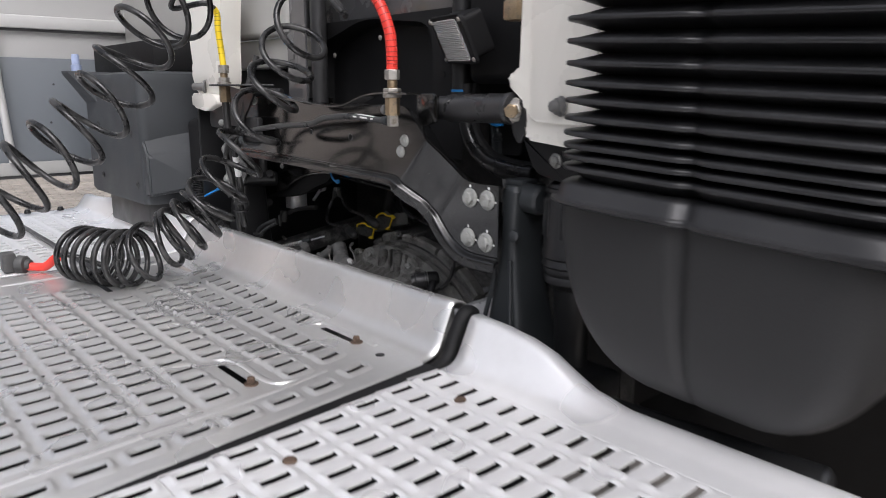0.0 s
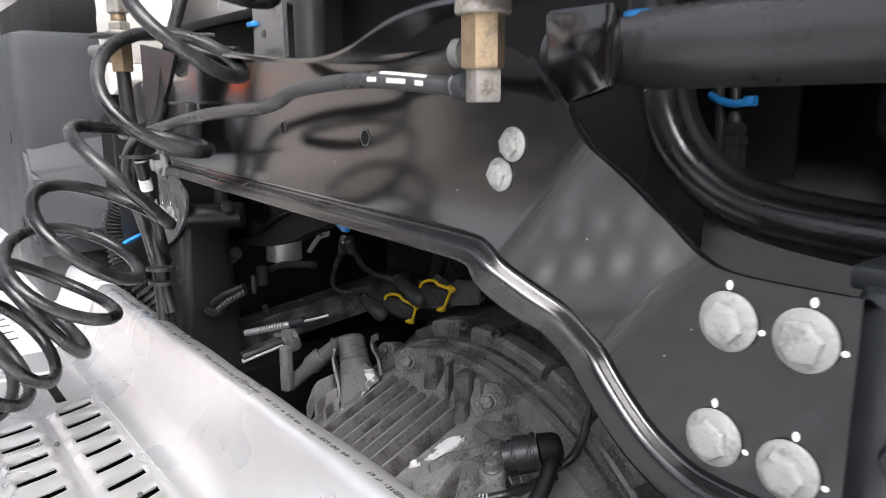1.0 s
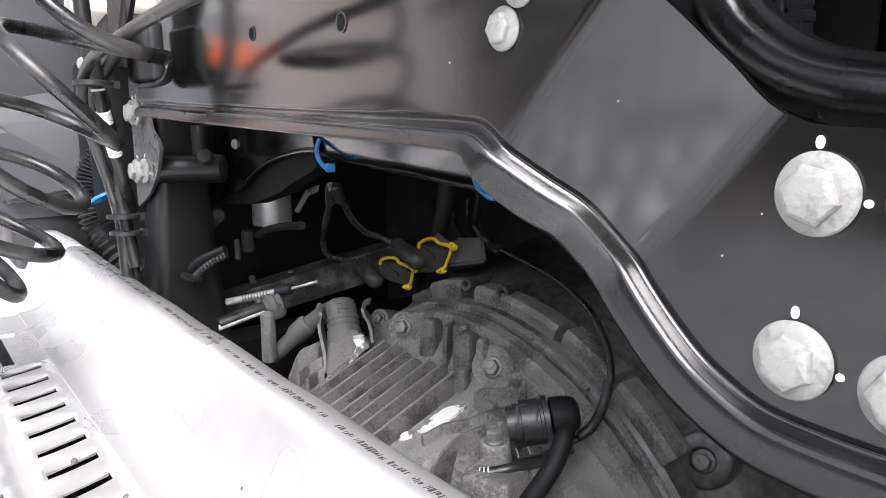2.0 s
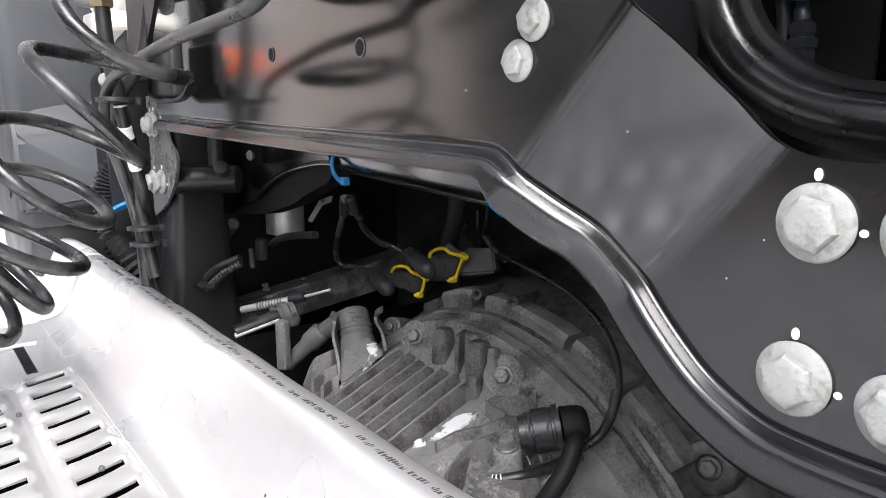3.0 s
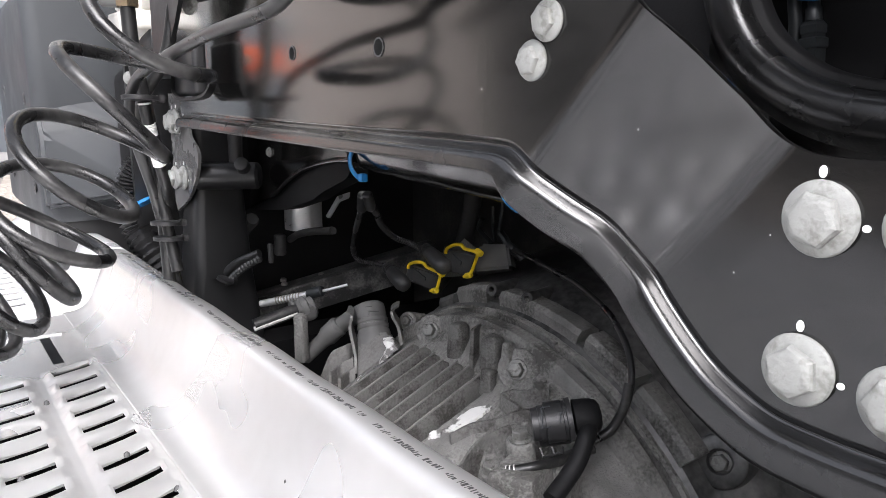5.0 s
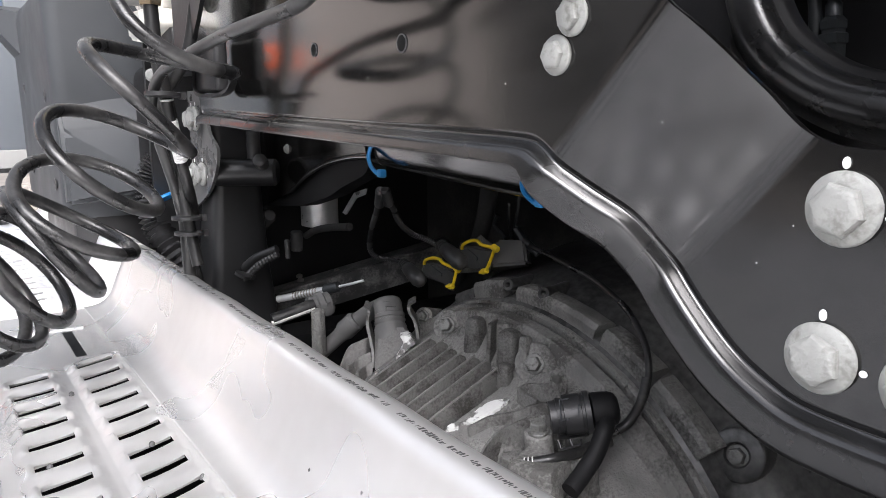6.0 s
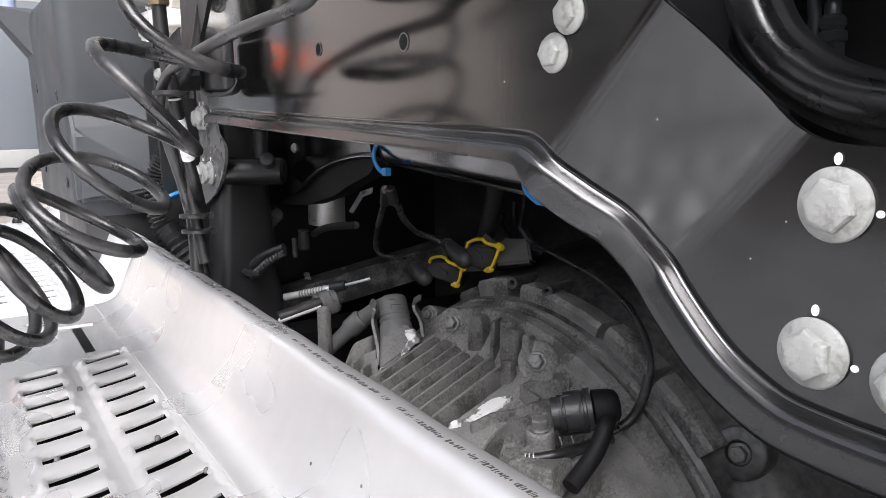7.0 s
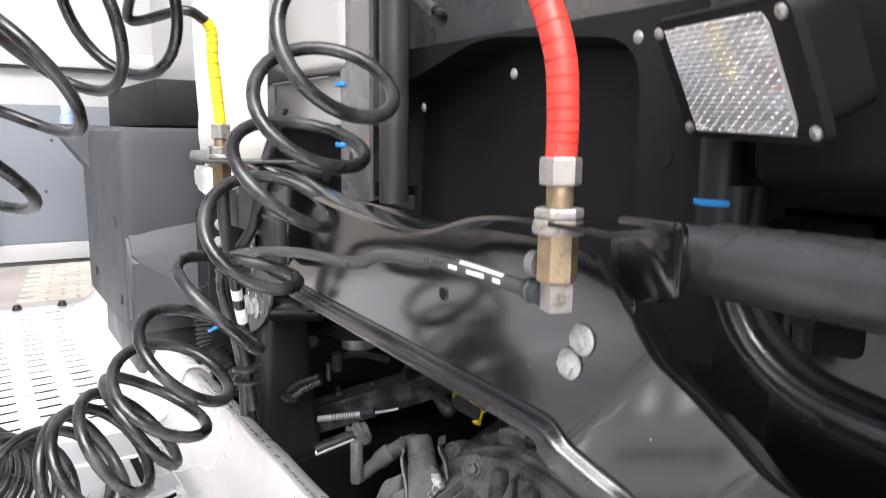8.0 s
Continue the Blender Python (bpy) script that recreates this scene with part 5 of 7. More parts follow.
single("cable_tie", bm, BLUE, "blue cable tie hanging from the cable behind the edging", "cable tie")
bm = bmesh.new()
polygon_plate(bm, rounded([(1.032, 1.306), (1.032, 1.42), (1.125, 1.42), (1.125, 1.306)], 0.012, 4), 1.250, 1.254, "x")
single("cable_guard", bm, MATT_PLASTIC, "dark grey rounded guard plate behind the cable", "guard plate", smooth=False)

# near foot column
column = thing("suspension_column", "dark grey cast column beside the foot bolts", "column")
bm = bmesh.new()
rings = []
for z, x0, x1, y0, y1 in ((0.93, 1.04, 1.17, 0.822, 0.935), (1.0, 1.05, 1.16, 0.840, 0.930), (1.09, 1.062, 1.15, 0.862, 0.918), (1.16, 1.067, 1.15, 0.872, 0.910), (1.22, 1.067, 1.155, 0.872, 0.908), (1.262, 1.064, 1.16, 0.866, 0.908), (1.272, 1.07, 1.15, 0.872, 0.904)):
    rings.append([bm.verts.new((a, b, z)) for a, b in rounded([(x0, y0), (x0, y1), (x1, y1), (x1, y0)], 0.016, 4)])
for a, b in zip(rings, rings[1:]):
    for i in range(len(a)):
        bm.faces.new((a[i], a[(i + 1) % len(a)], b[(i + 1) % len(a)], b[i]))
bm.faces.new(rings[0])
bm.faces.new(rings[-1])
part("casting", bm, GREY_CAST, column)
bm = bmesh.new()
cyl(bm, (1.10, 0.895, 1.252), (1.10, 0.835, 1.248), 0.026, 24, 0.005)
part("boss", bm, GREY_CAST, column)
part("tab", box(bmesh.new(), 1.085, 1.13, 0.875, 0.915, 1.268, 1.282, 0.003), GREY_CAST, column)
bm = bmesh.new()
lathe(bm, (1.068, 0.872, 1.185), (-1, -0.3, 0), [(0, 0.011), (0.006, 0.010), (0.008, 0.006)], 14)
part("side_boss", bm, GREY_CAST, column)
part("ridge", tube([(1.062, 0.914, 1.16), (1.058, 0.912, 1.10), (1.050, 0.922, 1.04), (1.044, 0.934, 0.98), (1.040, 0.940, 0.93)], 0.0045, 10), GREY_CAST, column)
part("ridge", tube([(1.062, 0.876, 1.14), (1.058, 0.870, 1.09), (1.050, 0.862, 1.04), (1.042, 0.850, 0.98), (1.040, 0.838, 0.93)], 0.0040, 10), GREY_CAST, column)
bm = bmesh.new()
near_face = [(1.07, 1.028, 1.011), (1.1, 0.9521, 1.047), (1.1, 0.9409, 1.022), (1.085, 0.9788, 0.9811), (1.07, 1.019, 0.9604)]
vs = [bm.verts.new(Vector(p) + VDIR * a + Vector((0, 0, b))) for p in near_face for a, b in ((0.0, 0.0), (0.035, -0.004))]
bmesh.ops.convex_hull(bm, input=vs)
bmesh.ops.bevel(bm, geom=list(bm.edges), offset=0.003, segments=2, affect="EDGES")
single("silver_bracket", bm, SILVER, "bright cast bracket beside the column", "bracket", angle=30)

# air spring
spring = thing("cab_air_spring", "black rubber cab air spring on a steel piston", "air spring")
AX, AY = 1.125, 0.782
bm = bmesh.new()
lathe(bm, (AX, AY, 1.285), (0, 0, -1), [(0, 0.040), (0.003, 0.046), (0.008, 0.048), (0.010, 0.052), (0.016, 0.0535), (0.020, 0.0515), (0.028, 0.0525), (0.09, 0.0545), (0.115, 0.055), (0.120, 0.0575), (0.127, 0.0575), (0.131, 0.054), (0.136, 0.0555), (0.142, 0.0575), (0.146, 0.054)], 40)
part("sleeve", bm, BELLOWS, spring)
for k in range(12):
    a = 2 * math.pi * (k + 0.35) / 12
    bm = bmesh.new()
    c = Vector((AX + 0.0528 * math.cos(a), AY + 0.0528 * math.sin(a), 0))
    cyl(bm, c + Vector((0, 0, 1.258)), c + Vector((0.0012 * math.cos(a), 0.0012 * math.sin(a), 1.192)), 0.0026, 8, 0.001)
    part("rib", bm, BELLOWS, spring)
bm = bmesh.new()
lathe(bm, (AX, AY, 1.142), (0, 0, -1), [(0, 0.052), (0.006, 0.0545), (0.014, 0.053), (0.017, 0.050), (0.022, 0.0525), (0.030, 0.051), (0.034, 0.045), (0.040, 0.040), (0.046, 0.030)], 36)
part("rolled_foot", bm, BELLOWS, spring)
bm = bmesh.new()
lathe(bm, (AX, AY, 1.10), (0, 0, -1), [(0, 0.034), (0.05, 0.032), (0.12, 0.030), (0.20, 0.030)], 24)
part("piston", bm, BLACK_PAINT, spring)
single("spring_bracket", box(bmesh.new(), 1.05, 1.17, 0.70, 0.83, 0.90, 0.96, 0.015, 3), BLACK_PAINT, "black bracket under the air spring", "bracket")
bm = bmesh.new()
lathe(bm, (1.03, 0.80, 0.985), (-1, 0, 0.3), [(0, 0.03), (0.01, 0.03), (0.012, 0.02), (0.02, 0.012)], 18)
single("rusty_pin", bm, RUST, "rusty pivot pin under the air spring", "pin")

# ---- air intake bellows and bowl ----
intake = thing("air_intake", "black ribbed rubber air intake bellows over a rounded bowl", "air intake")


def intake_outline(k, n=9):
    """Rounded oblong with a shallow groove in its rear face; k shrinks it."""
    x0, x1, y0, y1 = 0.885 + k, 1.22 - k, 0.19 + k, 0.648 - k
    o = [(x0, y0), (x0, 0.412), (x0 + 0.004, 0.425), (x0 + 0.011, 0.432), (x0 + 0.011, 0.440), (x0 + 0.004, 0.447), (x0, 0.460), (x0, y1), (x1, y1), (x1, y0)]
    out = []
    for i in range(len(o)):
        if i in (0, 7, 8, 9):
            a, b, c = Vector(o[i - 1]), Vector(o[i]), Vector(o[(i + 1) % len(o)])
            rr = 0.07
            p, q = b + (a - b).normalized() * rr, b + (c - b).normalized() * rr
            for s in range(n):
                t = s / (n - 1)
                out.append(tuple(p * (1 - t) ** 2 + b * 2 * t * (1 - t) + q * t * t))
        else:
            out.append(o[i])
    return out


def lean(y):
    """The whole intake sags a little towards the side of the truck."""
    return (y - 0.41) * 0.05


def stack(bm, levels):
    rings = [[bm.verts.new((a, b, z + lean(b))) for a, b in intake_outline(k)] for z, k in levels]
    for a, b in zip(rings, rings[1:]):
        for i in range(len(a)):
            bm.faces.new((a[i], a[(i + 1) % len(a)], b[(i + 1) % len(a)], b[i]))
    bm.faces.new(rings[0])
    bm.faces.new(rings[-1])


bm = bmesh.new()
levels = [(1.308, 0.026)]
ribs = [1.3264, 1.3415, 1.3555, 1.3715, 1.3908, 1.4130, 1.4350, 1.4598, 1.4874, 1.515, 1.545, 1.575]
for a, b in zip(ribs, ribs[1:]):
    h = (b - a) * 0.5
    levels += [(a - 0.0042, 0.007), (a - 0.0030, 0.0012), (a - 0.0018, 0.0), (a + 0.0020, 0.0), (a + 0.0034, 0.0016), (a + 0.0044, 0.008), (a + h, 0.034)] if a < 1.53 else [(a - 0.0042, 0.007), (a - 0.0018, 0.0), (a + 0.0020, 0.0), (a + 0.0044, 0.010), (a + 0.02, 0.014), (a + 0.035, 0.024), (1.60, 0.03)]
stack(bm, levels)
part("bellows", bm, BELLOWS, intake, "ribbed rubber bellows", angle=60)
bm = bmesh.new()
stack(bm, [(1.276, 0.010), (1.279, -0.006), (1.282, -0.010), (1.286, -0.010), (1.288, -0.007), (1.290, -0.004), (1.304, -0.001), (1.309, 0.005), (1.312, 0.022)])
part("collar", bm, BELLOWS, intake, angle=50)
bm = bmesh.new()
rings = []
for k in range(0, 17):
    a = k / 16 * math.pi / 2
    f_ = max(0.02, math.cos(a)) ** 0.64
    cx = 1.05 - 0.05 * (1 - f_)
    rings.append([bm.verts.new((cx + (p - 1.05) * f_, 0.445 + (q - 0.42) * f_ - 0.015 * f_, 1.280 + lean(q) * f_ - 0.246 * math.sin(a))) for p, q in intake_outline(0.006)])
for a, b in zip(rings, rings[1:]):
    for i in range(len(a)):
        bm.faces.new((a[i], a[(i + 1) % len(a)], b[(i + 1) % len(a)], b[i]))
bm.faces.new(rings[0])
bm.faces.new(rings[-1])
part("bowl", bm, BOWL_PLASTIC, intake, "matt black plastic bowl", angle=60)
single("intake_stack", box(bmesh.new(), 0.92, 1.19, 0.14, 0.61, 1.59, 3.1, 0.03, 3), MATT_PLASTIC, "black plastic intake stack above the bellows", "intake stack")
# dark lumps below the bowl
bm = bmesh.new()
cyl(bm, (0.99, 0.62, 0.955), (1.03, 0.30, 0.95), 0.035, 16, 0.006)
single("lower_pipe", bm, BLACK_PAINT, "black pipe under the intake bowl", "pipe")

# ---- gearbox ----
rnd = random.Random(5)


gearbox = thing("gearbox", "dirty cast aluminium gearbox with a ribbed cover and bolted flange", "gearbox")
GY, GZ = 1.42, 0.72


def loft(bm, sections, cap=True):
    rings = [[bm.verts.new(p) for p in s] for s in sections]
    for a, b in zip(rings, rings[1:]):
        for i in range(len(a)):
            bm.faces.new((a[i], a[(i + 1) % len(a)], b[(i + 1) % len(a)], b[i]))
    if cap:
        bm.faces.new(rings[0])
        bm.faces.new(rings[-1])


def disc(x, r, n=72):
    return [(x, GY + r * math.sin(2 * math.pi * k / n), GZ + r * math.cos(2 * math.pi * k / n)) for k in range(n)]


bm = bmesh.new()
loft(bm, [disc(1.252, 0.340), disc(1.258, 0.346), disc(1.27, 0.347), disc(1.282, 0.352), disc(1.31, 0.366), disc(1.36, 0.382), disc(1.45, 0.400), disc(1.56, 0.412), disc(1.70, 0.42)])
part("bell_housing", bm, BELL, gearbox, "smooth bell housing with blotched dark paint", angle=40)


def ring_sector(name, a0, a1, profile, mat_, n=14, wob=0.0):
    """A piece of the round flange between two angles; profile is a closed list of (x, r)."""
    bm = bmesh.new()
    rings = []
    for k in range(n + 1):
        a = a0 + (a1 - a0) * k / n
        e = wob * noise.noise(Vector((a * 16, profile[0][0] * 9, 2.2)))
        rings.append([bm.verts.new((x, GY + (r + e) * math.sin(a), GZ + (r + e) * math.cos(a))) for x, r in profile])
    for p, q in zip(rings, rings[1:]):
        for k in range(len(profile)):
            bm.faces.new((p[k], p[(k + 1) % len(profile)], q[(k + 1) % len(profile)], q[k]))
    bm.faces.new(rings[0])
    bm.faces.new(rings[-1])
    return part(name, bm, mat_, gearbox, angle=35)


ring_sector("flange_ring", -1.1, 1.0, [(1.222, 0.28), (1.220, 0.326), (1.224, 0.334), (1.238, 0.336), (1.242, 0.332), (1.242, 0.28)], CAST, 60, 0.002)
ring_sector("flange_ring", -1.1, 1.0, [(1.246, 0.28), (1.246, 0.338), (1.249, 0.341), (1.254, 0.341), (1.256, 0.338), (1.256, 0.28)], CAST, 60, 0.001)
for a0, a1, r1 in ((0.13, 0.30, 0.366), (-0.31, 0.06, 0.362), (-0.53, -0.34, 0.364), (-0.78, -0.555, 0.364), (0.335, 0.43, 0.358)):
    ring_sector("flange_pad", a0, a1, [(1.258, 0.32), (1.256, r1 - 0.006), (1.260, r1), (1.280, r1 + 0.001), (1.288, r1 - 0.004), (1.29, 0.32)], BELL if a0 > 0.3 else CAST, 14, 0.0016)
for a0, a1 in ((-0.27, 0.02), (-0.51, -0.36), (-0.74, -0.57), (0.16, 0.30)):
    ring_sector("gasket_edge", a0, a1, [(1.2385, 0.3405), (1.2385, 0.3430), (1.2415, 0.3440), (1.2435, 0.3430), (1.2435, 0.3405)], CAST, 14, 0.001)
SL = 0.42


def cover_z(x):
    return 0.962 + (x - 1.094) * SL


def step(v, w):
    return min(1.0, max(0.0, v / w + 0.5))


def case_z(x, y):
    """The cast top of the gearbox."""
    z = cover_z(min(x, 1.192)) - 0.004
    z -= 0.8 * max(0.0, y - 1.545) ** 1.1
    near = 1.318 - 0.35 * max(0.0, x - 1.10)
    arc = GZ + math.sqrt(max(0.01, 0.326 ** 2 - (y - GY) ** 2))
    if 1.374 < y < 1.532 and x < 1.19:
        z -= 0.013 * min(1.0, (1.19 - x) / 0.012)
    hollow = step(near - y, 0.006) * (0.040 + 0.2 * max(0.0, near - y))
    z -= hollow
    if x > 1.185:
        s = (x - 1.185) / 0.045
        z += min(1.0, s) ** 1.4 * (arc - 0.004 - z)
    p = Vector((x, y, 0.3))
    return z + 0.0010 * noise.noise(p * 60) + 0.0008 * noise.noise(p * 170) + 0.0012 * max(0, noise.noise(p * 28))


bm = bmesh.new()
nx, ny = 96, 200
grid = [[bm.verts.new((0.98 + 0.255 * i / nx, 1.14 + 0.60 * j / ny, case_z(0.98 + 0.255 * i / nx, 1.14 + 0.60 * j / ny))) for j in range(ny + 1)] for i in range(nx + 1)]
for i in range(nx):
    for j in range(ny):
        bm.faces.new((grid[i][j], grid[i + 1][j], grid[i + 1][j + 1], grid[i][j + 1]))
rim = [grid[i][0] for i in range(nx + 1)] + [grid[nx][j] for j in range(1, ny + 1)] + [grid[i][ny] for i in range(nx - 1, -1, -1)] + [grid[0][j] for j in range(ny - 1, 0, -1)]
low = [bm.verts.new((v.co.x, v.co.y, 0.62)) for v in rim]
for a in range(len(rim)):
    b = (a + 1) % len(rim)
    bm.faces.new((rim[a], rim[b], low[b], low[a]))
part("main_case", bm, CAST, gearbox, "dirty cast case with bosses", angle=50)
# cooling ribs of the cover, running fore and aft
for k, y in enumerate((1.519, 1.497, 1.473, 1.452, 1.431, 1.410, 1.386)):
    bm = bmesh.new()
    x1 = 1.190 + 0.003 * math.sin(k * 1.7)
    prof = [(-0.0052, 0.0), (-0.0040, 0.55), (-0.0032, 0.88), (-0.0016, 1.0), (0.0016, 1.0), (0.0032, 0.88), (0.0040, 0.55), (0.0052, 0.0)]
    rings = []
    n = 22
    for i in range(n + 1):
        x = 1.0 + (x1 - 1.0) * i / n
        end = max(0.0, (x - x1 + 0.010) / 0.010)
        zt = cover_z(x) + 0.012 - 0.009 * end ** 2
        zb = cover_z(x) - 0.022
        rings.append([bm.verts.new((x, y + a + 0.0006 * noise.noise(Vector((x * 70, y * 40, b))), zb + (zt - zb) * b + 0.0007 * noise.noise(Vector((x * 90, y * 60, b * 3))))) for a, b in prof])
    for a, b in zip(rings, rings[1:]):
        for i in range(len(prof) - 1):
            bm.faces.new((a[i], a[i + 1], b[i + 1], b[i]))
    bm.faces.new(rings[0])
    bm.faces.new(rings[-1])
    rib = part("rib", bm, CAST_RIB, gearbox, angle=50)
    # paler line along the rib top paints the light it catches from above
    bm = bmesh.new()
    sweep(bm, [Vector((x, y - 0.0012, cover_z(x) + 0.0120 + 0.0004 * noise.noise(Vector((x * 150, y * 60, 1.0))))) for x in [1.0 + (x1 - 0.006 - 1.0) * i / 30 for i in range(31)]], 0.0013, 6)
    part("crest", bm, CAST_LIGHT, rib, "pale rib crest with the light from above put into its colour")
# lower ribs at either side of the cover
for y, x0, x1, h in ((1.582, 1.0, 1.128, 0.004), (1.603, 1.0, 1.120, 0.002), (1.625, 1.0, 1.128, -0.004), (1.340, 0.99, 1.085, 0.004), (1.325, 0.99, 1.068, 0.003)):
    bm = bmesh.new()
    box(bm, x0, x1, y - 0.0035, y + 0.0035, 0.90, 0.966 + h, 0.0018)
    for v in bm.verts:
        v.co.z += (v.co.x - 1.094) * SL * (1 if v.co.z > 0.93 else 0) - 0.8 * max(0.0, y - 1.545) ** 1.1
    part("rib", bm, CAST_RIB, gearbox)


def flake(name, corners, mat_, label, seed):
    """A thin ragged patch on the cover between the corner points (x, y)."""
    r_ = random.Random(seed)
    bm = bmesh.new()
    ring = []
    m = len(corners)
    for i in range(m):
        a, b = Vector(corners[i]), Vector(corners[(i + 1) % m])
        for k in range(5):
            p = a.lerp(b, k / 5) + Vector((r_.uniform(-1, 1), r_.uniform(-1, 1))) * (a - b).length * 0.05
            ring.append(bm.verts.new((p.x, p.y, case_z(p.x, p.y) + 0.0030)))
    f_ = bm.faces.new(ring)
    r2 = bmesh.ops.extrude_face_region(bm, geom=[f_])
    for v in [g for g in r2["geom"] if isinstance(g, bmesh.types.BMVert)]:
        v.co.z -= 0.006
    part(name, bm, mat_, gearbox, label, smooth=False)


flake("pale_patch", [(1.118, 1.366), (1.128, 1.362), (1.140, 1.366), (1.152, 1.362), (1.166, 1.350), (1.166, 1.343), (1.152, 1.344), (1.135, 1.349), (1.124, 1.354)], PATCH, "flaked pale sealant patch", 3)
flake("pale_patch", [(1.103, 1.370), (1.110, 1.376), (1.118, 1.366), (1.112, 1.362)], PATCH, "flaked pale sealant patch", 4)
flake("pale_patch", [(1.146, 1.540), (1.158, 1.537), (1.172, 1.548), (1.184, 1.566), (1.182, 1.578), (1.176, 1.574), (1.174, 1.562), (1.164, 1.556), (1.158, 1.546)], PATCH, "flaked pale sealant patch", 6)
flake("pale_patch", [(1.116, 1.545), (1.122, 1.542), (1.128, 1.553), (1.124, 1.556)], PATCH, "flaked pale sealant patch", 7)


def cast_bolt(p, d, s, mat_=None):
    d = Vector(d).normalized()
    bm = bmesh.new()
    lathe(bm, p, d, [(0, 0.0107 * s), (0.002 * s, 0.0112 * s), (0.003 * s, 0.0105 * s), (0.0034 * s, 0.008 * s)], 24)
    lathe(bm, p, d, [(0.002 * s, 0.0085 * s), (0.0105 * s, 0.0084 * s), (0.0118 * s, 0.0074 * s), (0.0122 * s, 0.0058 * s), (0.0118 * s, 0.0012 * s)], 6, rnd.random())
    part("bolt", bm, mat_ or BOLT_DIRTY, gearbox, angle=25)


def boss(p, d, r, h, bolt=0.0, hollow=False, mat_=None, foot=1.15):
    bm = bmesh.new()
    prof = [(-h, r * foot), (-h * 0.4, r * 1.06), (-0.003, r), (-0.0008, r * 0.97), (0, r * 0.9)]
    if hollow:
        prof += [(0, r * 0.48), (-0.002, r * 0.42), (-0.014, r * 0.40), (-0.014, 0.001)]
    else:
        prof += [(0, 0.001)]
    lathe(bm, p, d, prof, 26)
    part("boss", bm, mat_ or CAST, gearbox, angle=50)
    if bolt:
        cast_bolt(Vector(p), d, bolt)


FD = (-0.80, -0.50, 0.34)
boss((1.206, 1.35, 1.021), FD, 0.0235, 0.05, 1.02)
boss((1.212, 1.522, 1.021), FD, 0.0205, 0.05, 0.98)
boss((1.235, 1.613, 1.007), FD, 0.0135, 0.05, 0.8)
boss((1.132, 1.262, 0.9957), (-0.12, -0.05, 1), 0.0135, 0.07, 0.95)
boss((1.095, 1.257, 0.9742), (-0.12, -0.05, 1), 0.0115, 0.05, 1.0)
boss((1.258, 1.459, 1.08), (-1, -0.3, 0.15), 0.0078, 0.055, 0, True, BELL, 1.5)
boss((1.258, 1.395, 1.082), (-1, -0.3, 0.15), 0.0082, 0.055, 0, True, BELL, 1.5)
boss((1.196, 1.305, 1.026), (-0.3, -0.2, 1), 0.0075, 0.03)
boss((1.285, 1.155, 0.972), (-1, -0.35, 0.35), 0.026, 0.05, 0, True, BELL)
cast_bolt(Vector((1.292, 1.158, 0.968)), (-1, -0.35, 0.35), 1.0)


def lump(name, base, w, depth, h, mat_, turn=0.0, top=0.7, parent=None):
    """A cast block with rounded edges, standing on base, widest below."""
    bm = bmesh.new()
    box(bm, -depth / 2, depth / 2, -w / 2, w / 2, -0.02, h, min(w, depth, h) * 0.28, 3)
    for v in bm.verts:
        k = 1 - (1 - top) * max(0.0, v.co.z) / h
        v.co.x *= k
        v.co.y *= k
        v.co += Vector((noise.noise(v.co * 90), noise.noise(v.co * 80 + Vector((3, 1, 2))), noise.noise(v.co * 85))) * 0.0010
    bm.transform(Matrix.Translation(Vector(base)) @ Matrix.Rotation(turn, 4, "Z"))
    part(name, bm, mat_, parent or gearbox, angle=50)


# cast blocks between the ribs and the flange
lump("cast_block", (1.208, 1.458, 1.022), 0.022, 0.026, 0.026, CAST_RIB, 0.3, 0.8)
lump("cast_block", (1.205, 1.421, 1.022), 0.006, 0.030, 0.030, CAST_RIB, 0.5, 0.8)
lump("cast_block", (1.204, 1.39, 1.026), 0.024, 0.026, 0.024, CAST_RIB, 0.3, 0.85)
lump("cast_block", (1.22, 1.417, 1.038), 0.030, 0.022, 0.012, CAST, 0.2, 0.8)
lump("cast_block", (1.205, 1.364, 1.039), 0.012, 0.016, 0.010, CAST, 0.2, 0.7)
lump("cast_block", (1.186, 1.375, 1.009), 0.016, 0.014, 0.010, CAST_RIB, 0.2, 0.8)


def cast_wall(pts, high, thick=0.0055, mat_=None, name="cast_wall"):
    bm = bmesh.new()
    cols = []
    line_ = curve_points(pts, 6)
    for i, q in enumerate(line_):
        d = line_[min(i + 1, len(line_) - 1)] - line_[max(i - 1, 0)]
        s_ = Vector((-d.y, d.x, 0)).normalized() * thick / 2
        e = noise.noise(q * 70) * 0.0008
        cols.append([bm.verts.new(q + s_ * a + Vector((0, 0, b + e))) for a, b in ((1.2, -high), (1.0, -0.0015), (0.6, 0.0), (-0.6, 0.0), (-1.0, -0.0015), (-1.2, -high))])
    for a, b in zip(cols, cols[1:]):
        for k in range(6):
            bm.faces.new((a[k], a[(k + 1) % 6], b[(k + 1) % 6], b[k]))
    bm.faces.new(cols[0])
    bm.faces.new(cols[-1])
    part(name, bm, mat_ or CAST_RIB, gearbox, angle=45)


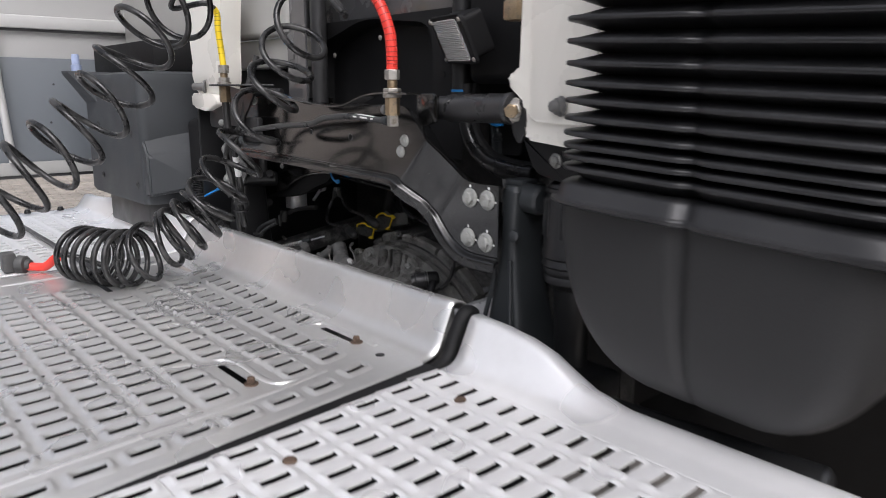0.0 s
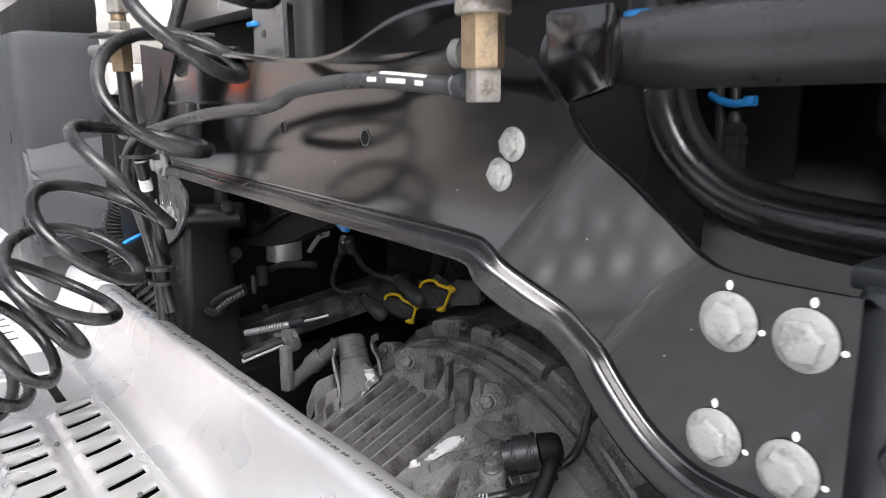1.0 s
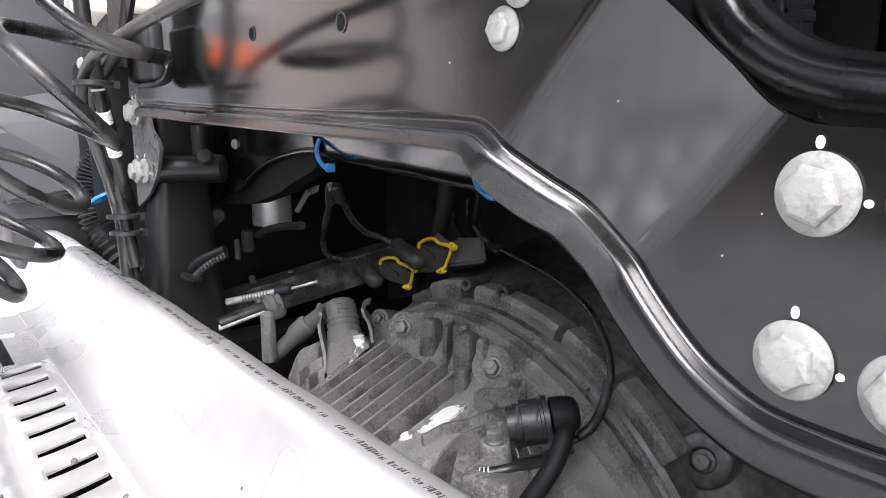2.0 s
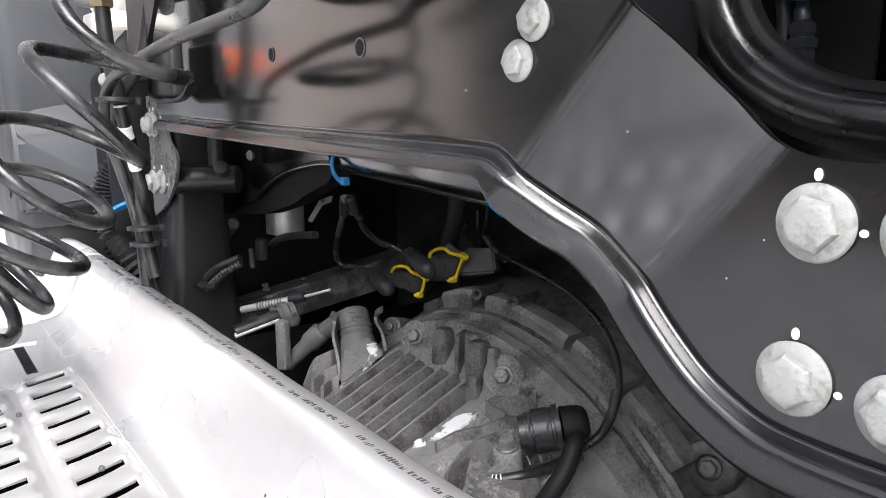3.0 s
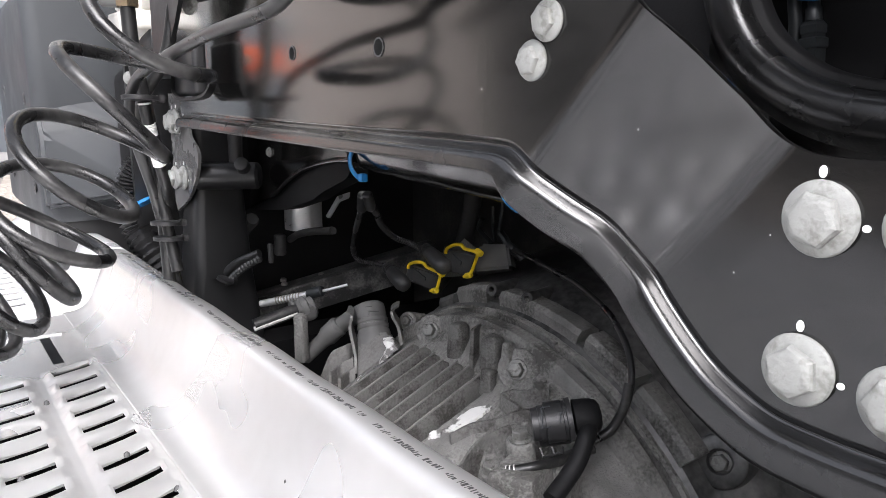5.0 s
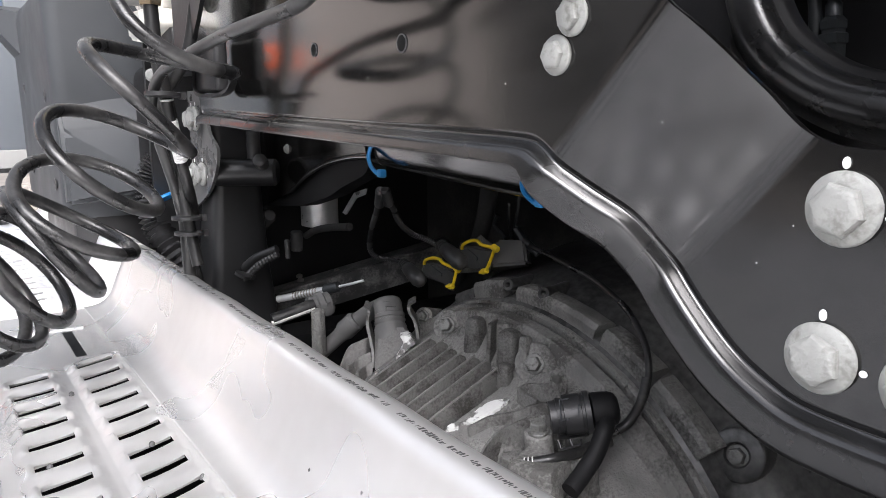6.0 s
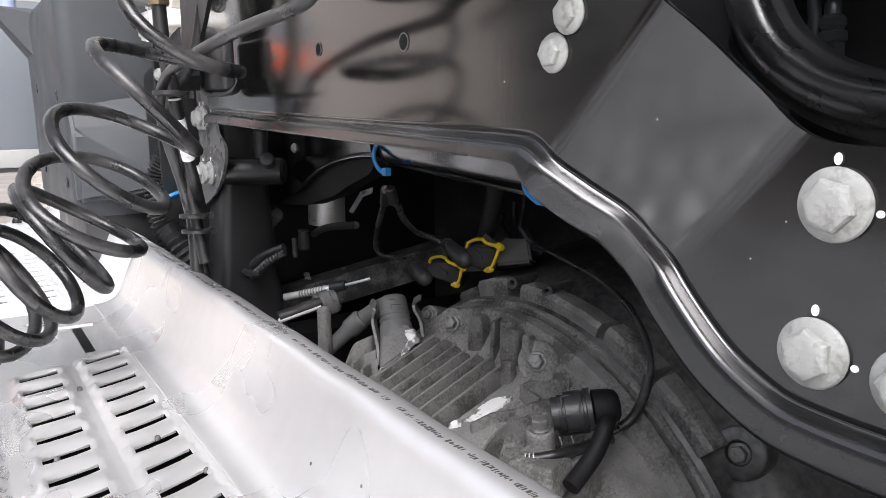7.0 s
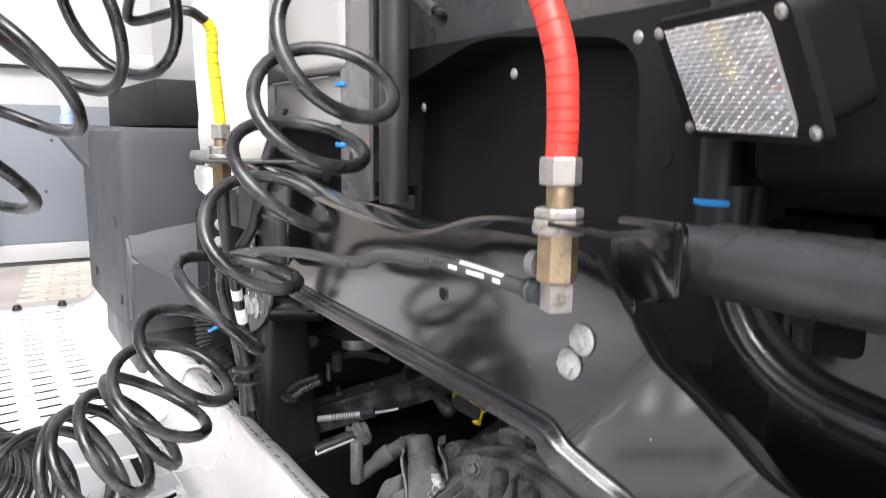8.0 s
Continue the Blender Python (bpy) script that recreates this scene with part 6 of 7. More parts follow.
# curved walls round the near bolts
cast_wall([(1.093, 1.302, 0.9656), (1.111, 1.31, 0.9731), (1.13, 1.312, 0.981), (1.144, 1.306, 0.9869), (1.153, 1.301, 0.991)], 0.055, 0.004)
cast_wall([(1.112, 1.344, 0.9756), (1.134, 1.335, 0.9847), (1.151, 1.317, 0.992), (1.165, 1.308, 0.9989), (1.175, 1.298, 1.002), (1.176, 1.288, 1), (1.172, 1.281, 0.9947)], 0.06, 0.0065)
cast_wall([(1.173, 1.336, 1.007), (1.18, 1.332, 1.01), (1.184, 1.322, 1.012), (1.187, 1.312, 1.015), (1.194, 1.304, 1.02), (1.202, 1.298, 1.025)], 0.035, 0.005)
cast_wall([(1.173, 1.336, 1.007), (1.172, 1.328, 1.005), (1.172, 1.313, 1.003), (1.172, 1.307, 1.001)], 0.03, 0.006)
lump("cast_block", (1.184, 1.329, 0.9996), 0.014, 0.012, 0.010, CAST, 0.4, 0.7)
lump("cast_block", (1.11, 1.237, 0.9731), 0.05, 0.05, 0.012, CAST, 0.4, 0.8)
lump("cast_block", (1.16, 1.235, 0.949), 0.03, 0.04, 0.03, CAST, 0.2, 0.7)

# grey plug on the cover, between two thin cast lugs
gconn = thing("sensor_plug", "dusty grey round sensor plug with an angled boot", "sensor plug")
PB, PT = Vector((1.178, 1.608, 1.006)), Vector((1.184, 1.626, 1.038))
d = (PT - PB).normalized()
L = (PT - PB).length
bm = bmesh.new()
lathe(bm, PB - d * 0.03, d, [(0, 0.024), (0.026, 0.022), (0.031, 0.0200), (0.033, 0.0214), (0.036, 0.0214), (0.0365, 0.0200), (0.039, 0.0200), (0.0395, 0.0210), (0.044, 0.0210), (0.045, 0.0198), (0.03 + L * 0.8, 0.0192), (0.03 + L * 0.92, 0.0180), (0.03 + L, 0.0140), (0.03 + L * 1.02, 0.004)], 28)
part("plug", bm, GREY_CONN, gconn)
bm = bmesh.new()
for a, b in (((B0, B1)) for B0, B1 in (((1.165, 1.604, 1.041), (1.165, 1.588, 1.045)), ((1.165, 1.596, 1.037), (1.165, 1.571, 1.042)), ((1.165, 1.596, 1.037), (1.165, 1.596, 1.031)))):
    sweep(bm, [Vector(a), Vector(b)], 0.0006, 6)
part("moulded_mark", bm, INK, gconn)
NB = [(1.184, 1.639, 1.025), (1.176, 1.657, 1.014), (1.165, 1.676, 0.998), (1.152, 1.686, 0.9852)]
part("boot", tube(NB, 0.0118, 16), GREY_CONN, gconn)
b0, b1 = Vector(NB[3]), Vector((1.13, 1.709, 0.9549))
d = (b1 - b0).normalized()
bm = bmesh.new()
lathe(bm, b0 - d * 0.022, d, [(0, 0.0112), (0.002, 0.0128), (0.004, 0.0146), (0.026, 0.0146), (0.032, 0.0118), (0.038, 0.0110), (0.075, 0.0105)], 20)
part("boot_nose", bm, GREY_CONN, gconn)


def lug(pts, low_, depth, name):
    """A thin upright plate whose front edge follows pts."""
    line_ = curve_points(pts, 5)
    bm = bmesh.new()
    s_ = Vector((0.83, -0.56, 0)) * 0.0019
    cols = [[bm.verts.new(q + s_), bm.verts.new(q - s_), bm.verts.new(q - s_ + VDIR * depth), bm.verts.new(q + s_ + VDIR * depth)] for q in line_]
    for a, b in zip(cols, cols[1:]):
        for k in range(4):
            bm.faces.new((a[k], a[(k + 1) % 4], b[(k + 1) % 4], b[k]))
    bm.faces.new(cols[0])
    bm.faces.new(cols[-1])
    part(name, bm, CAST_LIGHT, gearbox, angle=40)


lug([(1.15, 1.626, 1.032), (1.148, 1.612, 1.029), (1.146, 1.614, 1.012), (1.142, 1.599, 0.9945), (1.138, 1.586, 0.9808), (1.134, 1.579, 0.9632)], 0.0, 0.03, "lug")
lug([(1.196, 1.575, 1.042), (1.194, 1.586, 1.034), (1.192, 1.58, 1.026), (1.19, 1.565, 1.018), (1.186, 1.551, 0.9991)], 0.0, 0.03, "lug")
# sloping seat of the plug
bm = bmesh.new()
loft(bm, [[(1.122, 1.553, 0.966), (1.16, 1.617, 1.003), (1.176, 1.564, 1.014), (1.176, 1.546, 0.9948)], [(1.2, 1.688, 0.9078), (1.23, 1.738, 0.9599), (1.23, 1.648, 0.9837), (1.23, 1.629, 0.9621)]])
bmesh.ops.bevel(bm, geom=list(bm.edges), offset=0.004, segments=2, affect="EDGES")
part("plug_seat", bm, CAST_LIGHT, gearbox, angle=50)
for pts in ([(1.105, 1.62, 0.9541), (1.12, 1.618, 0.9832), (1.135, 1.606, 0.994), (1.145, 1.609, 0.9941)], [(1.1, 1.584, 0.9713), (1.12, 1.595, 0.9741), (1.135, 1.586, 0.9828)], [(1.1, 1.559, 0.9712), (1.12, 1.576, 0.9696), (1.13, 1.573, 0.9745)]):
    cast_wall(pts, 0.03, 0.004, CAST_LIGHT)

bm = bmesh.new()
flaked = [(1.154, 1.544, 1.011), (1.156, 1.536, 1.014), (1.16, 1.528, 1.013), (1.162, 1.52, 1.006), (1.158, 1.523, 1.003), (1.154, 1.527, 0.9987), (1.15, 1.529, 0.9926), (1.144, 1.537, 0.9855), (1.148, 1.534, 0.9941), (1.151, 1.532, 0.9998), (1.154, 1.536, 1.006)]
f_ = bm.faces.new([bm.verts.new(p) for p in flaked])
r2 = bmesh.ops.extrude_face_region(bm, geom=[f_])
for v in [g for g in r2["geom"] if isinstance(g, bmesh.types.BMVert)]:
    v.co += VDIR * 0.02
part("pale_patch", bm, PATCH, gearbox, "flaked pale sealant patch", smooth=False)

# black elbow plug by the near bolts
elbow = thing("elbow_connector", "black plastic elbow connector with a ribbed collar", "connector")
E0, E1 = Vector((1.138, 1.247, 1.015)), Vector((1.176, 1.218, 1.023))
d = (E1 - E0).normalized()
L = (E1 - E0).length
bm = bmesh.new()
lathe(bm, E0 - d * 0.004, d, [(0, 0.0150), (0.006, 0.0150), (0.0062, 0.0165), (0.010, 0.0165), (0.0102, 0.0155), (0.013, 0.0155)], 28)
lathe(bm, E0 + d * 0.008, d, [(0, 0.0160), (0.0004, 0.0186), (0.016, 0.0186), (0.0165, 0.0176), (0.019, 0.0176), (0.0195, 0.0196), (0.024, 0.0196), (0.0245, 0.016)], 28)
part("collar", bm, DARK_PLASTIC, elbow)
bm = bmesh.new()
lathe(bm, E0 + d * 0.034, d, [(0, 0.0150), (0.0004, 0.0172), (L - 0.040, 0.0168), (L - 0.032, 0.0160), (L - 0.027, 0.0140), (L - 0.0245, 0.010), (L - 0.0235, 0.003)], 28)
part("body", bm, MATT_PLASTIC, elbow)
OUT = [(1.172, 1.214, 1.018), (1.16, 1.206, 1.013), (1.152, 1.203, 1.004), (1.142, 1.201, 0.9932), (1.128, 1.2, 0.982), (1.11, 1.197, 0.9728)]
part("outlet", tube(OUT, 0.0082, 16), MATT_PLASTIC, elbow)
bm = bmesh.new()
for a, b in (((1.136, 1.24, 0.9954), (1.136, 1.235, 0.9882)), ((1.136, 1.235, 0.9882), (1.14, 1.225, 0.9938)), ((1.14, 1.229, 0.9996), (1.14, 1.225, 0.9938)), ((1.14, 1.225, 0.9938), (1.144, 1.219, 0.9971)), ((1.144, 1.219, 0.9971), (1.144, 1.219, 1.002))):
    sweep(bm, [Vector(a), Vector(b)], 0.0013, 6)
part("latch", bm, DARK_PLASTIC, elbow)
bm = bmesh.new()
LB = Vector((1.142, 1.233, 0.9983))
lathe(bm, LB + Vector((0.012, 0.008, 0.004)) - d * 0.014, d, [(0, 0.008), (0.002, 0.0095), (0.028, 0.0095), (0.030, 0.008)], 18)
part("lower_shell", bm, DARK_PLASTIC, elbow)
bm = bmesh.new()
for a, b in (((1.128, 1.231, 1.039), (1.13, 1.222, 1.043)), ((1.128, 1.231, 1.039), (1.124, 1.224, 1.023)), ((1.124, 1.224, 1.023), (1.126, 1.216, 1.027)), ((1.142, 1.222, 1.034), (1.143, 1.219, 1.035)), ((1.142, 1.221, 1.033), (1.139, 1.218, 1.027))):
    sweep(bm, [Vector(a), Vector(b)], 0.0006, 6)
part("moulded_mark", bm, GREY_PLASTIC, elbow)
tape = thing("taped_wire", "thin black wire wound with tape under the elbow", "wire")
TW = [(1.098, 1.247, 0.9803), (1.108, 1.237, 0.9834), (1.122, 1.228, 0.9865), (1.145, 1.227, 0.9851), (1.17, 1.23, 0.9836), (1.19, 1.225, 0.9848)]
part("wire", tube(TW, 0.0050, 10), RUBBER, tape)
tl = curve_points(TW, 8)
for k in (2, 4, 6):
    bm = bmesh.new()
    lathe(bm, tl[k], tl[k + 1] - tl[k], [(0, 0.0049), (0.0001, 0.0053), (0.0012, 0.0053), (0.0013, 0.0049)], 12)
    part("tape_ring", bm, LABEL if k < 8 else SILVER, tape)
OH = [(1.31, 1.478, 1.12), (1.305, 1.435, 1.115), (1.3, 1.394, 1.109), (1.295, 1.347, 1.1), (1.28, 1.292, 1.085), (1.265, 1.256, 1.066), (1.25, 1.234, 1.047), (1.235, 1.223, 1.026), (1.22, 1.221, 1.009), (1.2, 1.225, 0.9934), (1.18, 1.23, 0.9872)]
ohose = thing("overflow_hose", "thin black hose arching over the gearbox", "hose")
part("tube", tube(OH, 0.0036, 10), EDGING, ohose)
part("sleeve", tube([(1.239, 1.227, 1.036), (1.227, 1.222, 1.017), (1.21, 1.22, 1.002), (1.2, 1.225, 0.9934)], 0.0048, 10), RUBBER, ohose)
bm = bmesh.new()
lathe(bm, (1.31, 1.489, 1.125), (0.2, -0.6, -0.5), [(0, 0.005), (0.006, 0.006), (0.016, 0.006), (0.018, 0.0045), (0.026, 0.0045)], 10)
single("hose_nipple", bm, GREY_CAST, "grey hose nipple on the bell housing", "nipple")

# connectors with yellow locks
for p0, pm, p1, au, aw, pts in (((1.275, 1.731, 1.058), (1.274, 1.684, 1.041), (1.2805, 1.678, 1.070), (0, -0.078, 0.0), (0, 0.009, -0.0265), [(1.16, 1.6, 1.173), (1.18, 1.643, 1.154), (1.21, 1.711, 1.119), (1.235, 1.763, 1.083), (1.25, 1.774, 1.065), (1.262, 1.757, 1.062), (1.274, 1.726, 1.059)]),
                        ((1.28, 1.637, 1.102), (1.279, 1.588, 1.084), (1.286, 1.591, 1.106), (0, -0.068, 0.0045), (0, 0.017, -0.0333), [(1.16, 1.573, 1.176), (1.175, 1.589, 1.165), (1.2, 1.615, 1.142), (1.235, 1.639, 1.12), (1.26, 1.643, 1.11), (1.279, 1.64, 1.098)])):
    cn = thing("sensor_connector", "black plastic connector with a yellow lock and corrugated wire", "connector", "yellow locked connectors")
    p0, pm, p1 = Vector(p0), Vector(pm), Vector(p1)
    d = (pm - p0).normalized()
    L = (pm - p0).length
    bm = bmesh.new()
    lathe(bm, p0 - d * 0.004, d, [(0, 0.0055), (0.003, 0.0078), (0.016, 0.0082), (0.018, 0.0098), (L * 0.7, 0.0118), (L + 0.002, 0.0125), (L + 0.010, 0.0105), (L + 0.014, 0.006), (L + 0.015, 0.002)], 20)
    part("boot", bm, DUSTY_PLASTIC, cn)
    # rings moulded round the boot
    bm = bmesh.new()
    for k in range(3):
        lathe(bm, p0 + d * (0.002 + 0.004 * k), d, [(0, 0.0078), (0.0004, 0.0090), (0.0016, 0.0090), (0.002, 0.0078)], 18)
    part("boot_ring", bm, DUSTY_PLASTIC, cn)
    # squared body beside the boot: u along its top edge, w down its end
    u, w = Vector(au), Vector(aw)
    back = VDIR * 0.042
    bm = bmesh.new()
    vs = [bm.verts.new(p1 + a + b) for a in (Vector(), u, u + w, w) for b in (Vector(), back)]
    bmesh.ops.convex_hull(bm, input=vs)
    bmesh.ops.bevel(bm, geom=list(bm.edges), offset=0.003, segments=2, affect="EDGES")
    part("block", bm, DUSTY_PLASTIC, cn, angle=35)
    # lock clip: a bowed bar over the top edge and a hooked leg down the end
    n_ = VDIR * -0.0035
    up = Vector((0, 0, 1))
    bar = [p1 + n_ + u * a + up * b for a, b in ((-0.02, -0.005), (0.03, 0.002), (0.28, 0.0085), (0.52, 0.0095), (0.62, 0.005), (1.04, 0.003))]
    leg = [p1 + n_ + u * 1.04 + up * 0.003, p1 + n_ + u * 1.03 + w * 0.35, p1 + n_ + u * 1.0 + w * 0.92, p1 + n_ + u * 0.84 + w * 1.02]
    bm = sweep(bmesh.new(), curve_points(bar, 2), 0.0024, 8)
    sweep(bm, curve_points(leg, 2), 0.0022, 8)
    lathe(bm, bar[-1] + Vector((0, 0.004, 0.0015)), (0, -1, -0.3), [(0, 0.0035), (0.001, 0.0046), (0.010, 0.0046), (0.011, 0.0035)], 8)
    lathe(bm, leg[2], leg[3] - leg[2], [(-0.003, 0.003), (-0.002, 0.0042), (0.007, 0.0042), (0.008, 0.003)], 8)
    part("lock", bm, YELLOW, cn, "bright yellow lock clip")
    bm = bmesh.new()
    sweep(bm, [p1 + n_ * 0.9 + u * 0.22 + w * 0.12, p1 + n_ * 0.9 + u * 0.62 + w * 0.42, p1 + n_ * 0.9 + u * 0.62 + w * 0.55], 0.0008, 6)
    part("moulded_mark", bm, GREY_PLASTIC, cn)
    part("wire", conduit(pts, 0.0044, 0.0044), CORRUGATED, cn)
for a, b in (((1.162, 1.603, 1.17), (1.15, 1.578, 1.193)), ((1.162, 1.578, 1.173), (1.15, 1.568, 1.195))):
    bm = bmesh.new()
    cyl(bm, a, b, 0.0066, 12, 0.002)
    single("wire_clip", bm, DARK_PLASTIC, "black clip where the two wires part", "clip", "wire clips")
ss = thing("speed_sensor", "dusty grey sensor base behind the connectors", "sensor")
bm = bmesh.new()
loft(bm, [[(1.285, 1.529, 1.086), (1.3, 1.534, 1.121), (1.3, 1.478, 1.128), (1.29, 1.459, 1.102)], [(1.36, 1.62, 1.051), (1.34, 1.572, 1.109), (1.34, 1.517, 1.117), (1.36, 1.526, 1.077)]])
bmesh.ops.bevel(bm, geom=list(bm.edges), offset=0.004, segments=2, affect="EDGES")
part("base", bm, GREY_CONN, ss, angle=50)
bm = bmesh.new()
loft(bm, [[(1.3, 1.625, 1.058), (1.31, 1.62, 1.089), (1.31, 1.581, 1.12), (1.3, 1.53, 1.109), (1.3, 1.547, 1.075)], [(1.36, 1.695, 1.037), (1.34, 1.655, 1.077), (1.34, 1.619, 1.108), (1.34, 1.576, 1.095), (1.36, 1.612, 1.056)]])
part("side", bm, CAST_LIGHT, ss, angle=30)
for pts, r in (([(1.31, 1.504, 1.138), (1.31, 1.491, 1.127), (1.31, 1.485, 1.11)], 0.0055), ([(1.34, 1.579, 1.145), (1.34, 1.585, 1.129), (1.33, 1.548, 1.116)], 0.004), ([(1.33, 1.523, 1.184), (1.33, 1.526, 1.161), (1.32, 1.52, 1.137)], 0.0022), ([(1.34, 1.557, 1.164), (1.34, 1.556, 1.141), (1.33, 1.538, 1.12)], 0.0022)):
    part("cable", tube(pts, r, 8), GREY_CAST, ss)
for p, q_ in (((1.118, 1.543, 1.249), (1.112, 1.51, 1.221)), ((1.118, 1.269, 1.24), (1.1, 1.231, 1.218))):
    t = thing("blue_tie", "blue cable tie looped round the inner edge of the arch", "cable tie", "blue ties under the arch")
    p, q_ = Vector(p), Vector(q_)
    pts = [p, p.lerp(q_, 0.3) + Vector((-0.004, 0.006, -0.002)), p.lerp(q_, 0.6) + Vector((-0.004, 0.008, -0.004)), p.lerp(q_, 0.88) + Vector((-0.002, 0.004, -0.004)), q_]
    part("band", sweep(bmesh.new(), curve_points(pts, 6), 0.0024, 8), BLUE, t)
    bm = box(bmesh.new(), q_.x - 0.004, q_.x + 0.004, q_.y - 0.006, q_.y + 0.004, q_.z - 0.005, q_.z + 0.004, 0.0015)
    part("head", bm, BLUE, t)

# far side, below the arch
bm = bmesh.new()
q0, q1 = Vector((1.091, 1.99, 0.965)), Vector((1.445, 1.855, 1.06))
d = (q1 - q0).normalized()
s_ = Vector((-d.y, d.x, 0)).normalized()
loft(bm, [[q + s_ * a + Vector((0, 0, b)) for a, b in ((-0.028, -0.05), (-0.030, -0.002), (-0.027, 0.001), (0.027, 0.001), (0.030, -0.002), (0.030, -0.05))] for q in curve_points([q0, q0.lerp(q1, 0.5), q1], 8)])
beam = single("selector_beam", bm, BEAM, "dirty black flat beam along the far side of the gearbox", "beam", angle=40)
for c in ((1.207, 1.971, 0.999), (1.262, 1.933, 1.008), (1.2, 1.95, 0.997)):
    bm = bmesh.new()
    lathe(bm, c, (0, 0, 1), [(0, 0.006), (0.004, 0.006), (0.006, 0.003)], 6)
    part("stud", bm, STEEL_NUT, beam)
cool = thing("pipe_pair", "bright steel pipe and dark hose in a cast clamp", "pipes")
PA, PBB = Vector((1.12, 1.859, 0.9964)), Vector((1.17, 1.792, 1.018))
bm = bmesh.new()
cyl(bm, PA, PBB, 0.0058, 12, 0.001)
part("pipe", bm, SILVER, cool)
bm = bmesh.new()
for k in range(9):
    lathe(bm, PA.lerp(PBB, 0.35 + 0.06 * k), PBB - PA, [(0, 0.0058), (0.0004, 0.0064), (0.0022, 0.0064), (0.0026, 0.0058)], 12)
part("thread", bm, STEEL_NUT, cool)
bm = bmesh.new()
cyl(bm, PBB, (1.185, 1.77, 1.026), 0.0085, 12, 0.002)
part("nut", bm, GREY_CAST, cool)
part("rod", tube([(1.183, 1.772, 1.025), (1.195, 1.752, 1.032), (1.21, 1.738, 1.038)], 0.0022, 8), SILVER, cool)
HA, HB = Vector((1.06, 1.73, 1.003)), Vector((1.12, 1.721, 1.018))
bm = bmesh.new()
cyl(bm, HA, HB, 0.0095, 14)
part("hose", bm, RUBBER, cool)
bm = bmesh.new()
cyl(bm, HA + Vector((-0.003, -0.006, -0.0028)), HB + Vector((-0.003, -0.006, -0.0028)), 0.0036, 8)
part("print_bar", bm, LABEL, cool)
HC = Vector((1.135, 1.727, 1.016))
d = (HB - HA).normalized()
bm = bmesh.new()
lathe(bm, HC - d * 0.02, d, [(0, 0.012), (0.001, 0.017), (0.006, 0.0175), (0.008, 0.015), (0.012, 0.0155), (0.014, 0.0185), (0.022, 0.0185), (0.024, 0.015), (0.032, 0.0145), (0.034, 0.010)], 18)
lathe(bm, HC + Vector((0, 0, -0.012)), (-0.1, -0.1, 1), [(0, 0.018), (0.004, 0.019), (0.010, 0.018), (0.013, 0.016), (0.018, 0.016), (0.022, 0.010)], 16)
part("clamp", bm, GREY_CONN, cool)
lump("clamp_foot", (1.115, 1.699, 0.9676), 0.017, 0.016, 0.050, CAST, 0.5, 0.95, cool)
strut = thing("far_column", "black cast column at the far side of the chassis", "column")
bm = bmesh.new()
rings = []
for z, x0, x1, y0, y1 in ((0.93, 1.01, 1.13, 1.86, 1.98), (1.05, 1.03, 1.12, 1.875, 1.965), (1.18, 1.04, 1.115, 1.885, 1.955), (1.27, 1.04, 1.12, 1.885, 1.955)):
    rings.append([bm.verts.new((a, b, z)) for a, b in rounded([(x0, y0), (x0, y1), (x1, y1), (x1, y0)], 0.015, 4)])
for a, b in zip(rings, rings[1:]):
    for i in range(len(a)):
        bm.faces.new((a[i], a[(i + 1) % len(a)], b[(i + 1) % len(a)], b[i]))
bm.faces.new(rings[0])
bm.faces.new(rings[-1])
part("casting", bm, BLACK_PAINT, strut)
bm = bmesh.new()
c0 = Vector((1.22, 1.906, 1.099))
lathe(bm, c0, (0, 0, 1), [(0, 0.024), (0.002, 0.031), (0.075, 0.031), (0.079, 0.027), (0.08, 0.005)], 28)
single("silver_canister", bm, SILVER, "bright metal canister behind the gearbox", "canister")
bm = bmesh.new()
polygon_plate(bm, [(1.2, 1.783, 1.137)[1:], (1.2, 1.743, 1.171)[1:], (1.2, 1.708, 1.18)[1:], (1.2, 1.712, 1.171)[1:], (1.2, 1.74, 1.163)[1:], (1.2, 1.773, 1.135)[1:]], 1.20, 1.203, "x")
single("silver_tab", bm, SILVER, "bent bright metal tab", "tab", smooth=False)
single("dark_hose", tube([(1.2, 1.919, 1.082), (1.2, 1.882, 1.096), (1.2, 1.826, 1.108), (1.2, 1.76, 1.118)], 0.006, 10), LIGHTENED_BLACK, "dark hose below the canister", "hose")
for a, b, r in (((1.14, 1.974, 1.054), (1.14, 1.976, 1.076), 0.011), ((1.15, 1.881, 1.054), (1.15, 1.883, 1.086), 0.0042), ((1.18, 1.915, 1.059), (1.18, 1.912, 1.093), 0.010)):
    bm = bmesh.new()
    cyl(bm, a, b, r, 12, 0.002)
    single("bracket_post", bm, LIGHTENED_BLACK, "dark metal post among the far wires", "post", "far posts")
for pts, r in (([(1.06, 1.906, 1.007), (1.075, 1.875, 1.034), (1.09, 1.847, 1.059), (1.11, 1.823, 1.077)], 0.0062), ([(1.13, 1.948, 1.098), (1.13, 1.93, 1.11), (1.13, 1.9, 1.125)], 0.012)):
    single("corrugated_wire", conduit(pts, r, 0.0046), LIGHTENED_BLACK, "black corrugated wire beside the far column", "wire", "far wires")
